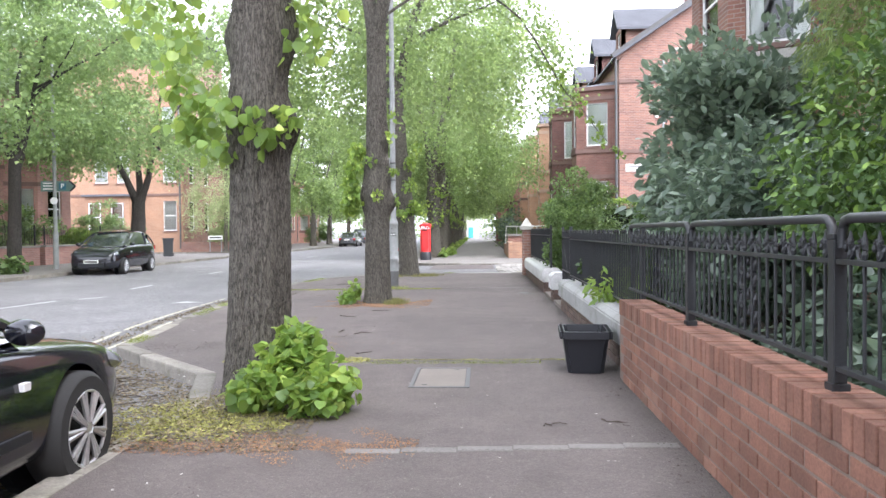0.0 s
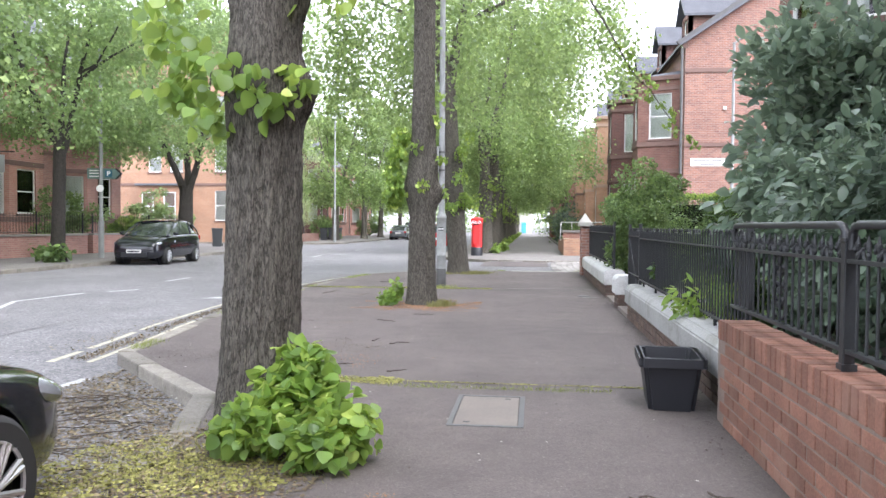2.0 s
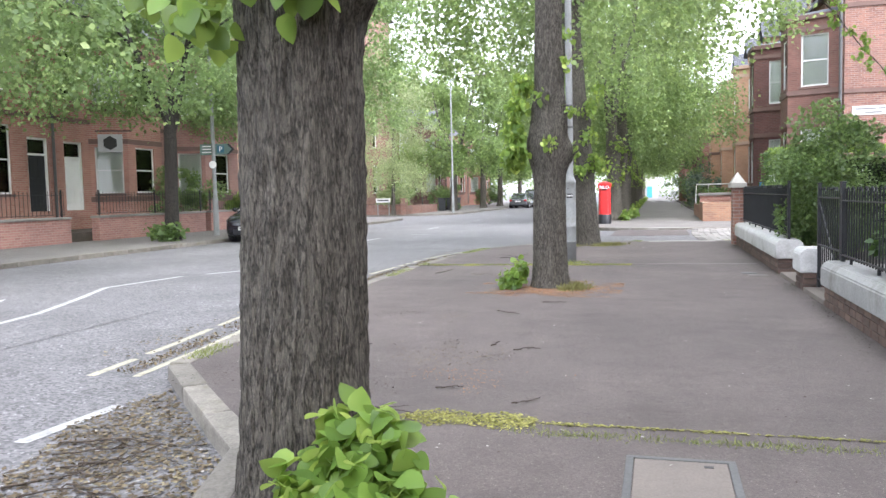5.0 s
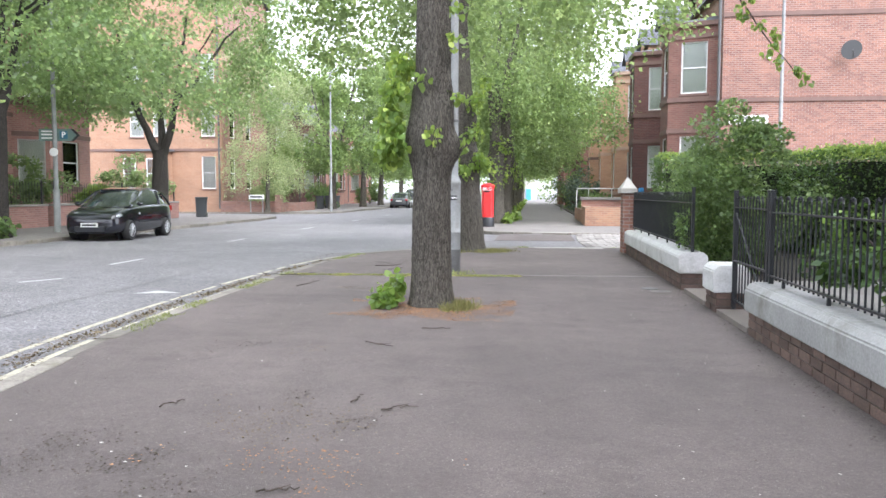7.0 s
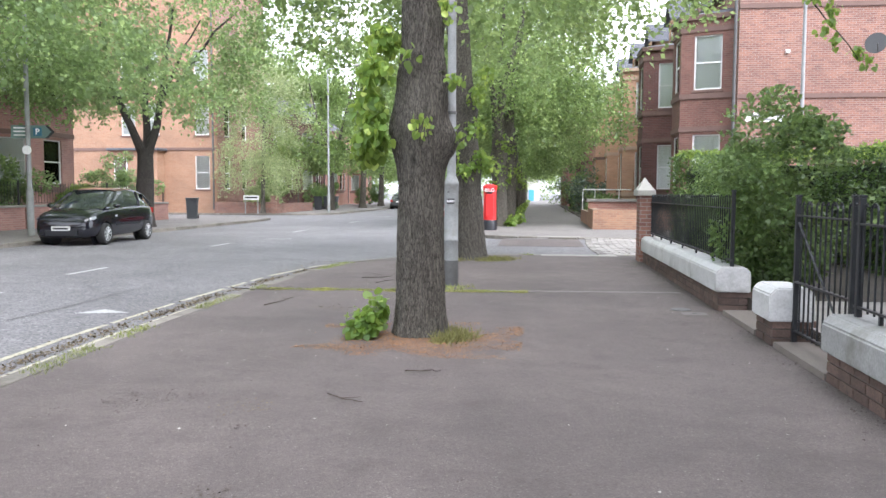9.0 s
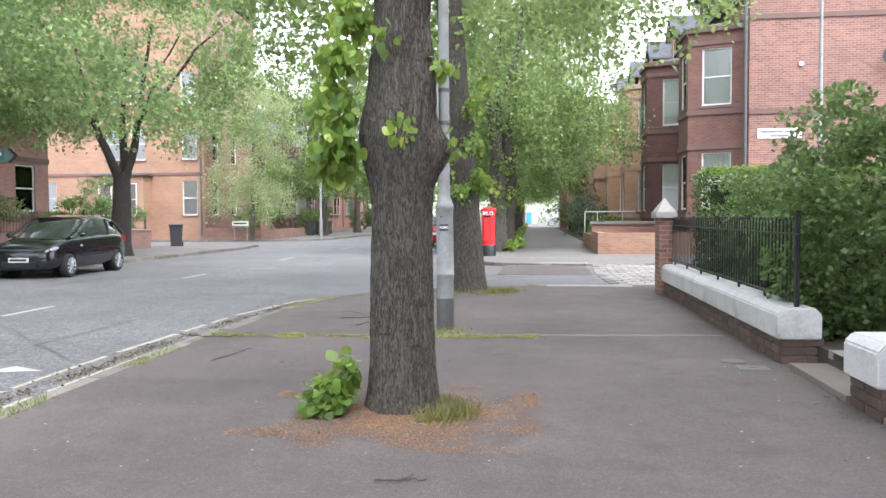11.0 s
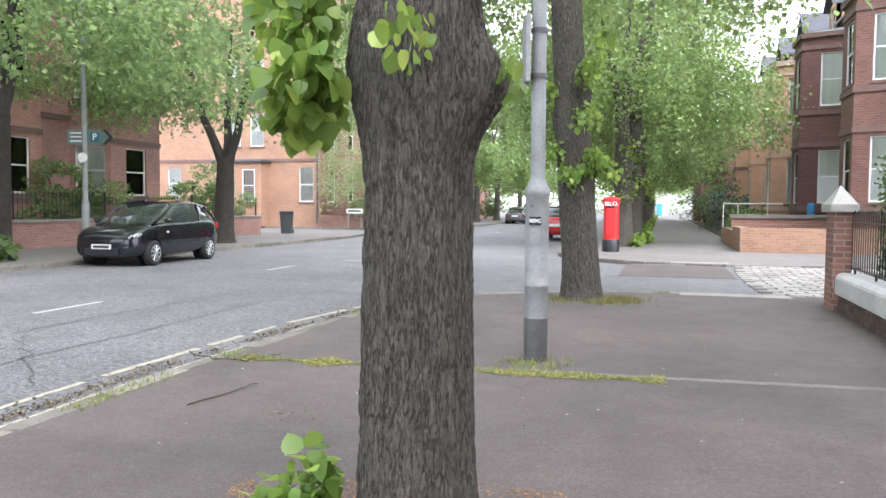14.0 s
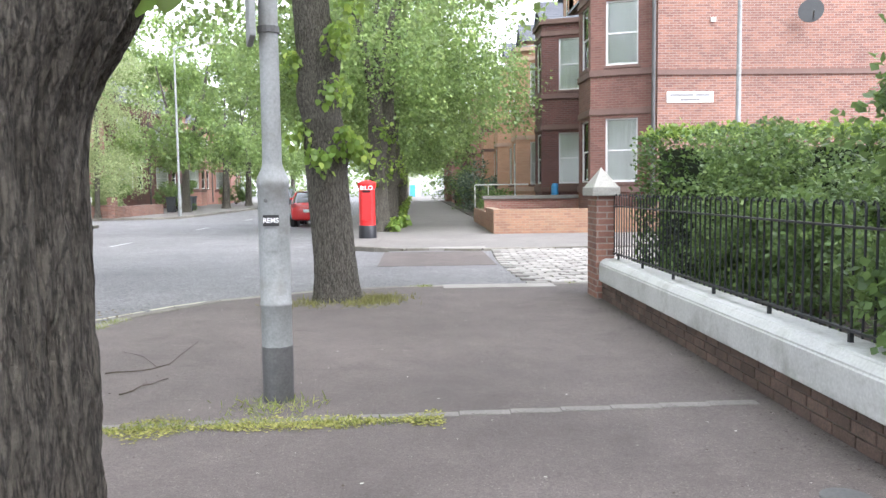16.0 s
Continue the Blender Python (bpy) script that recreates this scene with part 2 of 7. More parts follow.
GREY_RENDER = surface("weathered_grey_white_render", (0.2, 0.2, 0.195), (0.36, 0.36, 0.35), 1.8, 50, 0.8, 0.3, 0.005, stain=(0.15, 0.145, 0.125), stain_scale=2.0)
IRON = surface("black_painted_iron", (0.011, 0.012, 0.014), (0.026, 0.028, 0.031), 6, 80, 0.45, 0.2, 0.002)
RED_BRICK = brickwork("red_brickwork", (0.29, 0.145, 0.108), (0.185, 0.093, 0.076), (0.3, 0.245, 0.215))
# darker copy of RED_BRICK: the corner bay's shadow is in the colour
BAY_BRICK = brickwork("shaded_red_brickwork", (0.2, 0.098, 0.078), (0.145, 0.07, 0.058), (0.19, 0.135, 0.115))
DARK_BRICK = brickwork("dark_red_brickwork", (0.15, 0.066, 0.058), (0.11, 0.05, 0.046), (0.16, 0.12, 0.11))
ORANGE_BRICK = brickwork("orange_brickwork", (0.34, 0.2, 0.13), (0.29, 0.165, 0.105), (0.35, 0.26, 0.19))
PEACH_BRICK = brickwork("peach_brickwork", (0.52, 0.31, 0.2), (0.44, 0.25, 0.16), (0.5, 0.37, 0.27))
PINK_BRICK = brickwork("pink_red_brickwork", (0.42, 0.215, 0.17), (0.34, 0.16, 0.125), (0.4, 0.31, 0.27))
PURPLE_BRICK = brickwork("purple_brickwork", (0.37, 0.2, 0.17), (0.29, 0.15, 0.13), (0.36, 0.27, 0.24))
TAN_BRICK = brickwork("tan_brickwork", (0.33, 0.19, 0.12), (0.24, 0.13, 0.09), (0.28, 0.21, 0.15), (0.28, 0.2, 0.13))
SANDSTONE = surface("sandstone_dressing", (0.115, 0.072, 0.06), (0.19, 0.12, 0.1), 2, 40, 0.85, 0.25, 0.004)
CREAM_STONE = surface("cream_stone_dressing", (0.36, 0.25, 0.185), (0.5, 0.36, 0.275), 2, 40, 0.85, 0.25, 0.004)
PALE_STONE = surface("pale_stone", (0.3, 0.29, 0.265), (0.47, 0.455, 0.42), 2, 40, 0.85, 0.25, 0.004)
SLATE = surface("roof_slate", (0.05, 0.053, 0.064), (0.11, 0.115, 0.13), 2, 50, 0.6, 0.3, 0.006, islands=0.2)
WHITE = surface("white_gloss_paint", (0.7, 0.7, 0.69), (0.84, 0.84, 0.83), 2, 40, 0.4, 0.1, 0.001)
CURTAIN = surface("net_curtain", (0.6, 0.6, 0.58), (0.84, 0.84, 0.82), 1.5, 14, 0.9, 0.4, 0.02, stretch=(1, 1, 0.08))
# dark grey stands in for the unlit interior behind windows and doors
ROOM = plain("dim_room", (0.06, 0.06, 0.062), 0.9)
GLASS = glass("window_glass")
BARK = bark("lime_bark", (0.024, 0.021, 0.017), (0.198, 0.178, 0.147), (0.135, 0.13, 0.104))
BARK_DARK = bark("dark_bark", (0.015, 0.013, 0.012), (0.085, 0.073, 0.063), (0.055, 0.056, 0.043))
LIME = leafage("lime_leaf", (0.045, 0.1, 0.022), (0.19, 0.315, 0.065), (0.52, 0.63, 0.14), 0.4, 0.5)
LIME_FAR = leafage("lime_canopy_leaf", (0.028, 0.056, 0.022), (0.165, 0.255, 0.082), (0.44, 0.55, 0.2), clear=0.5)
SYCAMORE = leafage("maple_leaf", (0.03, 0.06, 0.027), (0.165, 0.255, 0.098), (0.44, 0.56, 0.22), clear=0.55)
BIRCH = leafage("birch_leaf", (0.15, 0.19, 0.09), (0.32, 0.385, 0.18), (0.5, 0.56, 0.3), clear=0.55)
PRIVET = leafage("privet_leaf", (0.035, 0.066, 0.024), (0.13, 0.21, 0.066), (0.32, 0.43, 0.14), clear=0.38)
DARK_LEAF = leafage("dark_shrub_leaf", (0.028, 0.05, 0.036), (0.09, 0.135, 0.088), (0.23, 0.3, 0.2), 0.35, 0.3)
# DARK_LEAF made paler: veiling haze is put into the leaf colour
RHODO_LEAF = leafage("hazed_shrub_leaf", (0.055, 0.09, 0.068), (0.17, 0.235, 0.165), (0.32, 0.4, 0.27), 0.3, 0.4)
HEDGE = leafage("hedge_leaf", (0.02, 0.045, 0.016), (0.07, 0.135, 0.034), (0.24, 0.37, 0.07), 0.45, 0.25)
CONIFER = leafage("conifer_leaf", (0.09, 0.135, 0.045), (0.23, 0.31, 0.1), (0.4, 0.5, 0.18), 0.7, 0.45)
MOSS = leafage("yellow_moss", (0.1, 0.1, 0.025), (0.24, 0.235, 0.06), (0.42, 0.4, 0.13), 0.8, 0.15)
GRASS = leafage("grass_blade", (0.1, 0.14, 0.03), (0.2, 0.25, 0.06), (0.4, 0.42, 0.12), clear=0.3)
DRY_GRASS = leafage("dry_grass_blade", (0.1, 0.095, 0.035), (0.19, 0.19, 0.06), (0.34, 0.33, 0.12), 0.6, 0.25)
DRY_LEAF = leafage("dry_leaf", (0.04, 0.029, 0.019), (0.135, 0.1, 0.058), (0.3, 0.25, 0.14), 0.8, 0.1)
BRACT = leafage("dry_bract", (0.06, 0.045, 0.026), (0.16, 0.125, 0.07), (0.3, 0.26, 0.15), 0.8, 0.1)
ORANGE_DUST = leafage("fallen_bud_scale", (0.16, 0.082, 0.042), (0.32, 0.165, 0.078), (0.42, 0.25, 0.125), 0.9, 0.05)
TWIG = surface("dead_twig", (0.03, 0.024, 0.02), (0.09, 0.07, 0.055), 10, 80, 0.9, 0.3, 0.002)
SOIL = surface("garden_soil", (0.03, 0.025, 0.02), (0.08, 0.066, 0.05), 3, 50, 0.95, 0.5, 0.02)
GREY_STEEL = surface("galvanised_steel", (0.18, 0.19, 0.19), (0.31, 0.32, 0.32), 4, 60, 0.72, 0.2, 0.001, 0.0, stain=(0.17, 0.165, 0.15), stain_scale=3)
DARK_STEEL = surface("bitumen_painted_steel", (0.06, 0.06, 0.06), (0.12, 0.12, 0.12), 4, 60, 0.6, 0.2, 0.001)
RED_PAINT = plain("pillar_box_red", (0.62, 0.022, 0.022), 0.35)
# near-black: the shade inside a hedge is put into this colour
HEDGE_CORE = surface("hedge_inner_shade", (0.008, 0.012, 0.006), (0.02, 0.03, 0.012), 4, 40, 0.95, 0.5, 0.03)
DISH_GREY = plain("satellite_dish_grey", (0.075, 0.078, 0.08), 0.7)
BLACK_PLASTIC = plain("black_plastic", (0.01, 0.011, 0.015), 0.5)
BIN_PLASTIC = plain("dark_grey_bin_plastic", (0.05, 0.055, 0.062), 0.5)
CAR_BLACK = plain("black_car_paint", (0.007, 0.008, 0.013), 0.16, 0.0, 0.6)
CAR_GREY = plain("grey_car_paint", (0.1, 0.105, 0.115), 0.25, 0.3, 1.0)
CAR_RED = plain("red_car_paint", (0.5, 0.02, 0.02), 0.2, 0.0, 1.0)
RUBBER = plain("tyre_rubber", (0.02, 0.02, 0.02), 0.85)
ALLOY = plain("silver_alloy", (0.55, 0.56, 0.57), 0.3, 0.8)
LAMP_GLASS = plain("headlamp_lens", (0.22, 0.23, 0.25), 0.08, 0.3, 1.0)
TINTED = plain("tinted_car_glass", (0.03, 0.036, 0.04), 0.04, 0.0, 1.0)
TAIL_RED = plain("tail_lamp_red", (0.3, 0.02, 0.02), 0.15, 0.0, 0.5)
PLATE = plain("number_plate_white", (0.7, 0.7, 0.68), 0.4)
SIGN_GREEN = plain("green_sign_face", (0.12, 0.19, 0.175), 0.45)
SIGN_BLUE = plain("blue_sign_face", (0.03, 0.13, 0.2), 0.45)
INK = plain("black_lettering", (0.02, 0.02, 0.02), 0.6)
SIGN_GREY = plain("weathered_sign_grey", (0.4, 0.41, 0.42), 0.5)
GREY_INK = plain("faded_lettering", (0.2, 0.2, 0.2), 0.6)
LETTER = plain("white_lettering", (0.8, 0.8, 0.8), 0.5)
BLUE = plain("blue_paint", (0.05, 0.25, 0.5), 0.5)


# ---- building helpers ----
def thing(name, label, category, at=(0, 0, 0), turn=0.0, group="", kind=""):
    ob = new(name)
    ob.empty_display_size = 0.2
    ob.matrix_basis = pose(*at, 0, 0, turn)
    return tagged(ob, label, category, group, kind)


def part(name, bm, material, parent, label="", smooth=False):
    if isinstance(bm, bpy.types.Mesh):
        me = bm
    else:
        me = bpy.data.meshes.new(name)
        bm.normal_update()
        bm.to_mesh(me)
        bm.free()
    if not me.materials:
        me.materials.append(material)
    if smooth:
        me.shade_smooth()
        me.set_sharp_from_angle(angle=radians(42))
    ob = new(name, me)
    ob.parent = parent
    return tagged(ob, label)


def piece(name, me, parent, x, y, z, rz=0.0, rx=0.0, ry=0.0):
    ob = new(name, me)
    ob.parent = parent
    ob.matrix_basis = pose(x, y, z, rx, ry, rz)
    return ob


def structure(name, bm, material, label, category):
    me = bpy.data.meshes.new(name)
    bm.normal_update()
    bm.to_mesh(me)
    bm.free()
    me.materials.append(material)
    return tagged(new(name, me), label, category, kind="structure")


def box(bm, x0, x1, y0, y1, z0, z1, soft=0.0):
    r = bmesh.ops.create_cube(bm, size=1, matrix=Matrix.Translation(((x0 + x1) / 2, (y0 + y1) / 2, (z0 + z1) / 2)) @ Matrix.Diagonal((abs(x1 - x0), abs(y1 - y0), abs(z1 - z0), 1)))
    if soft:
        es = list({e for v in r["verts"] for e in v.link_edges})
        bmesh.ops.bevel(bm, geom=es, offset=soft, segments=2, affect="EDGES", profile=0.6)
    return bm


def boxes(*rows, soft=0.0):
    bm = bmesh.new()
    for r in rows:
        box(bm, *r, soft=soft)
    return bm


def tube(bm, points, radii, sides=12, cap=True):
    """A tube along points, tapered."""
    pts = [Vector(p) for p in points]
    rings = []
    for i, p in enumerate(pts):
        d = (pts[min(i + 1, len(pts) - 1)] - pts[max(i - 1, 0)]).normalized()
        a = d.orthogonal().normalized() if abs(d.z) < 0.95 else Vector((1, 0, 0))
        a = (a - d * a.dot(d)).normalized()
        b = d.cross(a)
        r = radii if isinstance(radii, (int, float)) else radii[i]
        rings.append([bm.verts.new(p + (a * math.cos(k * math.tau / sides) + b * math.sin(k * math.tau / sides)) * r) for k in range(sides)])
    for u, w in zip(rings, rings[1:]):
        for k in range(sides):
            bm.faces.new((u[k], u[(k + 1) % sides], w[(k + 1) % sides], w[k]))
    if cap:
        bm.faces.new(rings[0][::-1])
        bm.faces.new(rings[-1])
    return bm


def lathe(bm, profile, sides=24, at=(0, 0, 0)):
    return tube(bm, [(at[0], at[1], at[2] + z) for r, z in profile], [max(r, 0.001) for r, z in profile], sides)


def prism(bm, outline, z0, z1):
    """An upright prism on a plan outline."""
    lo, hi = [bm.verts.new((x, y, z0)) for x, y in outline], [bm.verts.new((x, y, z1)) for x, y in outline]
    n = len(outline)
    for i in range(n):
        bm.faces.new((lo[i], lo[(i + 1) % n], hi[(i + 1) % n], hi[i]))
    bm.faces.new(lo[::-1])
    bm.faces.new(hi)
    bmesh.ops.recalc_face_normals(bm, faces=bm.faces)
    return bm


def outline_leaf(widths, notch=0.0, cup=0.09, bend=-0.1):
    """A leaf blade: half widths at even steps up its length, mirrored about a midrib that lies a little lower."""
    n = len(widths)
    ys = [i / (n - 1) for i in range(n)]
    rib = [(0, y, bend * y * y) for y in ys]
    right = [(w, y - notch * (1 - y) ** 6 * (w > 0), bend * y * y + cup * w * 2) for w, y in zip(widths, ys)][1:-1]
    left = [(-x, y, z) for x, y, z in right]
    verts = rib + right + left
    faces = []
    for off in (n, n + len(right)):
        flip = off > n
        tri = [(0, off, 1)]
        for i in range(len(right) - 1):
            tri += [(i + 1, off + i, off + i + 1), (i + 1, off + i + 1, i + 2)]
        tri.append((n - 2, off + len(right) - 1, n - 1))
        faces += [(a, c, b) if flip else (a, b, c) for a, b, c in tri]
    return verts, faces


LEAVES = {
    "kite": ([(0, 0, 0), (0.42, 0.45, 0.08), (0, 1, -0.04), (-0.42, 0.45, 0.08)], [(0, 1, 2), (0, 2, 3)]),
    "heart": outline_leaf([0, 0.4, 0.49, 0.46, 0.37, 0.22, 0.0], 0.16),
    "oval": outline_leaf([0, 0.19, 0.25, 0.2, 0.0], 0.0, 0.12, -0.16),
    "blade": ([(-0.06, 0, 0), (0.06, 0, 0), (0.03, 0.6, 0.08), (0, 1, 0.25)], [(0, 1, 2), (0, 2, 3)]),
    "long": outline_leaf([0, 0.15, 0.17, 0.12, 0.0], 0.0, 0.1, -0.2),
}


def leaf_mesh(name, spots, sizes, rng, material, shape="kite", droop=0.35, outward=None, flat=0.5):
    """Many single leaves in one mesh."""
    base, faces = LEAVES[shape]
    base, n = np.array(base), len(spots)
    tip = rng.normal(size=(n, 3))
    if outward is not None:
        tip = tip * 0.7 + outward
    tip[:, 2] -= droop
    tip /= np.linalg.norm(tip, axis=1)[:, None]
    up = rng.normal(size=(n, 3)) * (1 - flat)
    up[:, 2] += flat * 1.6
    side = np.cross(tip, up)
    side /= np.linalg.norm(side, axis=1)[:, None] + 1e-9
    nor = np.cross(side, tip)
    s = np.asarray(sizes)[:, None, None]
    v = spots[:, None, :] + s * (base[None, :, 0:1] * side[:, None, :] + base[None, :, 1:2] * tip[:, None, :] + base[None, :, 2:3] * nor[:, None, :])
    k, f = len(base), np.array(faces)
    idx = (f[None] + (np.arange(n) * k)[:, None, None]).reshape(-1)
    me = bpy.data.meshes.new(name)
    me.vertices.add(n * k)
    me.vertices.foreach_set("co", v.reshape(-1).astype(np.float32))
    me.loops.add(len(idx))
    me.loops.foreach_set("vertex_index", idx.astype(np.int32))
    me.polygons.add(n * len(f))
    me.polygons.foreach_set("loop_start", np.arange(0, len(idx), 3, dtype=np.int32))
    me.update(calc_edges=True)
    me.materials.append(material)
    return me


def clumps(rng, centres, radii, per, squash=0.8):
    """Points gathered in uneven clumps, denser at their outside."""
    out = []
    for c, r in zip(centres, radii):
        d = rng.normal(size=(per, 3))
        d /= np.linalg.norm(d, axis=1)[:, None]
        d *= (r * rng.uniform(0.35, 1.0, per) ** 0.6)[:, None]
        d[:, 2] *= squash
        out.append(d + np.asarray(c))
    return np.concatenate(out)


# ---- ground, road, pavements ----
WALL_X = 1.2
ground = bmesh.new()
bmesh.ops.create_grid(ground, x_segments=8, y_segments=8, size=900, matrix=Matrix.Translation((0, 300, -0.11)))
structure("ground", ground, ROAD, "worn grey asphalt road running to the horizon", "road")

NEAR_EDGE = [(-2.0, -14), (-2.0, 7.7), (-2.3, 8.75), (-3.85, 10.45), (-3.98, 11.7), (-4.2, 13.2), (-4.36, 15.4), (-4.42, 18), (-4.36, 21), (-4.1, 22.7), (-3.4, 23.9), (-2.3, 24.65), (-1.2, 25.0), (1.2, 25.1), (9.5, 25.1)]
FAR_EDGE = [(16, 32.1), (3, 32.1), (0.5, 31.8), (-1.2, 32.2), (-2.6, 33.2), (-3.6, 35), (-4.0, 38), (-4.1, 60), (-4.1, 150)]
OPP_EDGE = [(-13.7, -14), (-13.75, 20), (-13.85, 34), (-13.95, 44), (-14.3, 47.2), (-15.6, 48.6), (-18, 49.2), (-34, 49.2)]
OPP_FAR_EDGE = [(-34, 55.5), (-18, 55.5), (-15, 56), (-14, 57.0), (-13.7, 59), (-13.7, 80), (-13.7, 150)]


def pavement(name, edge, close, label, material=PAVE):
    return structure(name, prism(bmesh.new(), edge + close, -0.4, 0.0), material, label, "pavement")


near_pavement = pavement("pavement", NEAR_EDGE, [(9.5, -14)], "dark grey asphalt pavement with scattered grit")
pavement("pavement_far", FAR_EDGE, [(16, 150)], "pale grey asphalt pavement beyond the side street", PALE_PAVE)
pavement("pavement_opposite", OPP_EDGE, [(-34, -14)], "grey asphalt pavement across the road", PALE_PAVE)
pavement("pavement_opposite_far", OPP_FAR_EDGE, [(-34, 150)], "pale grey asphalt pavement across the road", PALE_PAVE)


def kerb(name, edge, label, skip=None, wide=0.15):
    """Kerb stones end to end along an edge, their faces outside it."""
    root = thing(name, label, "kerb", kind="structure")
    cache = {}
    for (x0, y0), (x1, y1) in zip(edge, edge[1:]):
        run = math.hypot(x1 - x0, y1 - y0)
        count = max(1, round(run / 0.92))
        step = run / count
        key = round(step, 2)
        if key not in cache:
            cache[key] = boxes((-step / 2 + 0.004, step / 2 - 0.004, -0.05 if wide < 0.13 else -0.02, wide, -0.3, 0.006), soft=0.018)
            me = bpy.data.meshes.new("kerb_stone")
            cache[key].to_mesh(me)
            me.materials.append(KERB)
            cache[key] = me
        a = math.degrees(math.atan2(y1 - y0, x1 - x0))
        for i in range(count):
            f = (i + 0.5) / count
            x, y = x0 + (x1 - x0) * f, y0 + (y1 - y0) * f
            if y < -5 or y > 95 or (skip and skip(x, y)):
                continue
            piece("kerb_stone", cache[key], root, x, y, random.uniform(-0.008, 0.004), a + random.uniform(-0.5, 0.5))
    return root


kerb("kerb", NEAR_EDGE, "wide worn pale stone kerb with weeds in its joints", wide=0.12)
kerb("kerb_far", FAR_EDGE, "stone kerb at the far side of the side street")
kerb("kerb_opposite", OPP_EDGE, "stone kerb across the road")
kerb("kerb_opposite_far", OPP_FAR_EDGE, "stone kerb across the road, further on")


def flat_strip(points, width, z):
    """A thin ribbon lying on the road."""
    bm = bmesh.new()
    pts = [Vector((x, y, 0)) for x, y in points]
    left, right = [], []
    for i, p in enumerate(pts):
        d = (pts[min(i + 1, len(pts) - 1)] - pts[max(i - 1, 0)]).normalized()
        s = Vector((-d.y, d.x, 0)) * width / 2
        left.append(bm.verts.new((p.x + s.x, p.y + s.y, z)))
        right.append(bm.verts.new((p.x - s.x, p.y - s.y, z)))
    for i in range(len(pts) - 1):
        bm.faces.new((right[i], right[i + 1], left[i + 1], left[i]))
    return bm


ROAD_Z = -0.106
marks = thing("road_markings", "worn white and yellow paint lines on the road", "road marking", kind="structure")
for x, y0, y1 in ((-8.55, 20.8, 22.1), (-9.07, 27.8, 29.2), (-9.3, 35.5, 37.2), (-9.4, 44, 46), (-9.5, 53, 55)):
    part("centre_dash", flat_strip([(x, y0), (x - 0.03, y1)], 0.1, ROAD_Z), PAINT_LINE, marks)
for pts in ([(-6.9, 8.0), (-7.2, 10.2), (-7.51, 12.04), (-7.75, 13.23), (-8.3, 14.6), (-8.82, 15.77), (-8.58, 17.47)], [(-8.33, 17.86), (-8.0, 18.45)]):
    part("hatch_line", flat_strip(pts, 0.1, ROAD_Z), PAINT_LINE, marks)
part("bay_line", flat_strip([(-3.84, 8.85), (-3.81, 9.65)], 0.1, ROAD_Z), PAINT_LINE, marks)


def beside(edge, off):
    """The edge moved outwards, sampled every 10 cm."""
    out = []
    for (x0, y0), (x1, y1) in zip(edge, edge[1:]):
        run = math.hypot(x1 - x0, y1 - y0)
        nx, ny = -(y1 - y0) / run, (x1 - x0) / run
        out += [(x0 + (x1 - x0) * k / int(run / 0.1) + nx * off, y0 + (y1 - y0) * k / int(run / 0.1) + ny * off) for k in range(int(run / 0.1))]
    return out


worn = random.Random(23)
for off, thick, gaps in ((0.4, 0.07, 2), (0.78, 0.075, 2)):
    lane = beside(NEAR_EDGE[3:13], off)
    i = 0
    while i < len(lane) - 4:
        k = worn.randint(5, 16)
        run = lane[i:i + k]
        if len(run) > 2:
            part("edge_line", flat_strip([(x + worn.uniform(-0.006, 0.006), y) for x, y in run], thick * worn.uniform(0.8, 1.15), ROAD_Z), YELLOW_LINE, marks)
        i += k + worn.randint(0, gaps) - 1
for tri in (((-5.96, 16.84), (-5.36, 17.0), (-5.77, 17.2)), ((-9.5, 13.6), (-9.36, 14.35), (-8.75, 13.4))):
    arrow = bmesh.new()
    arrow.faces.new([arrow.verts.new((x, y, ROAD_Z)) for x, y in tri])
    part("arrow_head", arrow, PAINT_LINE, marks)
part("junction_dash", flat_strip([(-8.75, 31.3), (-8.05, 31.4)], 0.14, ROAD_Z), PAINT_LINE, marks)
part("junction_line", flat_strip([(-1.2, 25.28), (0.7, 25.3)], 0.1, ROAD_Z), PAINT_LINE, marks)
part("junction_line", flat_strip([(-1.2, 25.46), (0.7, 25.48)], 0.07, ROAD_Z), YELLOW_LINE, marks)

# side street surface: asphalt ramp up to footway height where people cross
crossing = prism(bmesh.new(), [(-1.9, 25.25), (16, 25.25), (16, 31.9), (-1.6, 31.9)], -0.4, -0.05)
structure("side_street", crossing, ROAD, "raised asphalt crossing over the side street", "road")

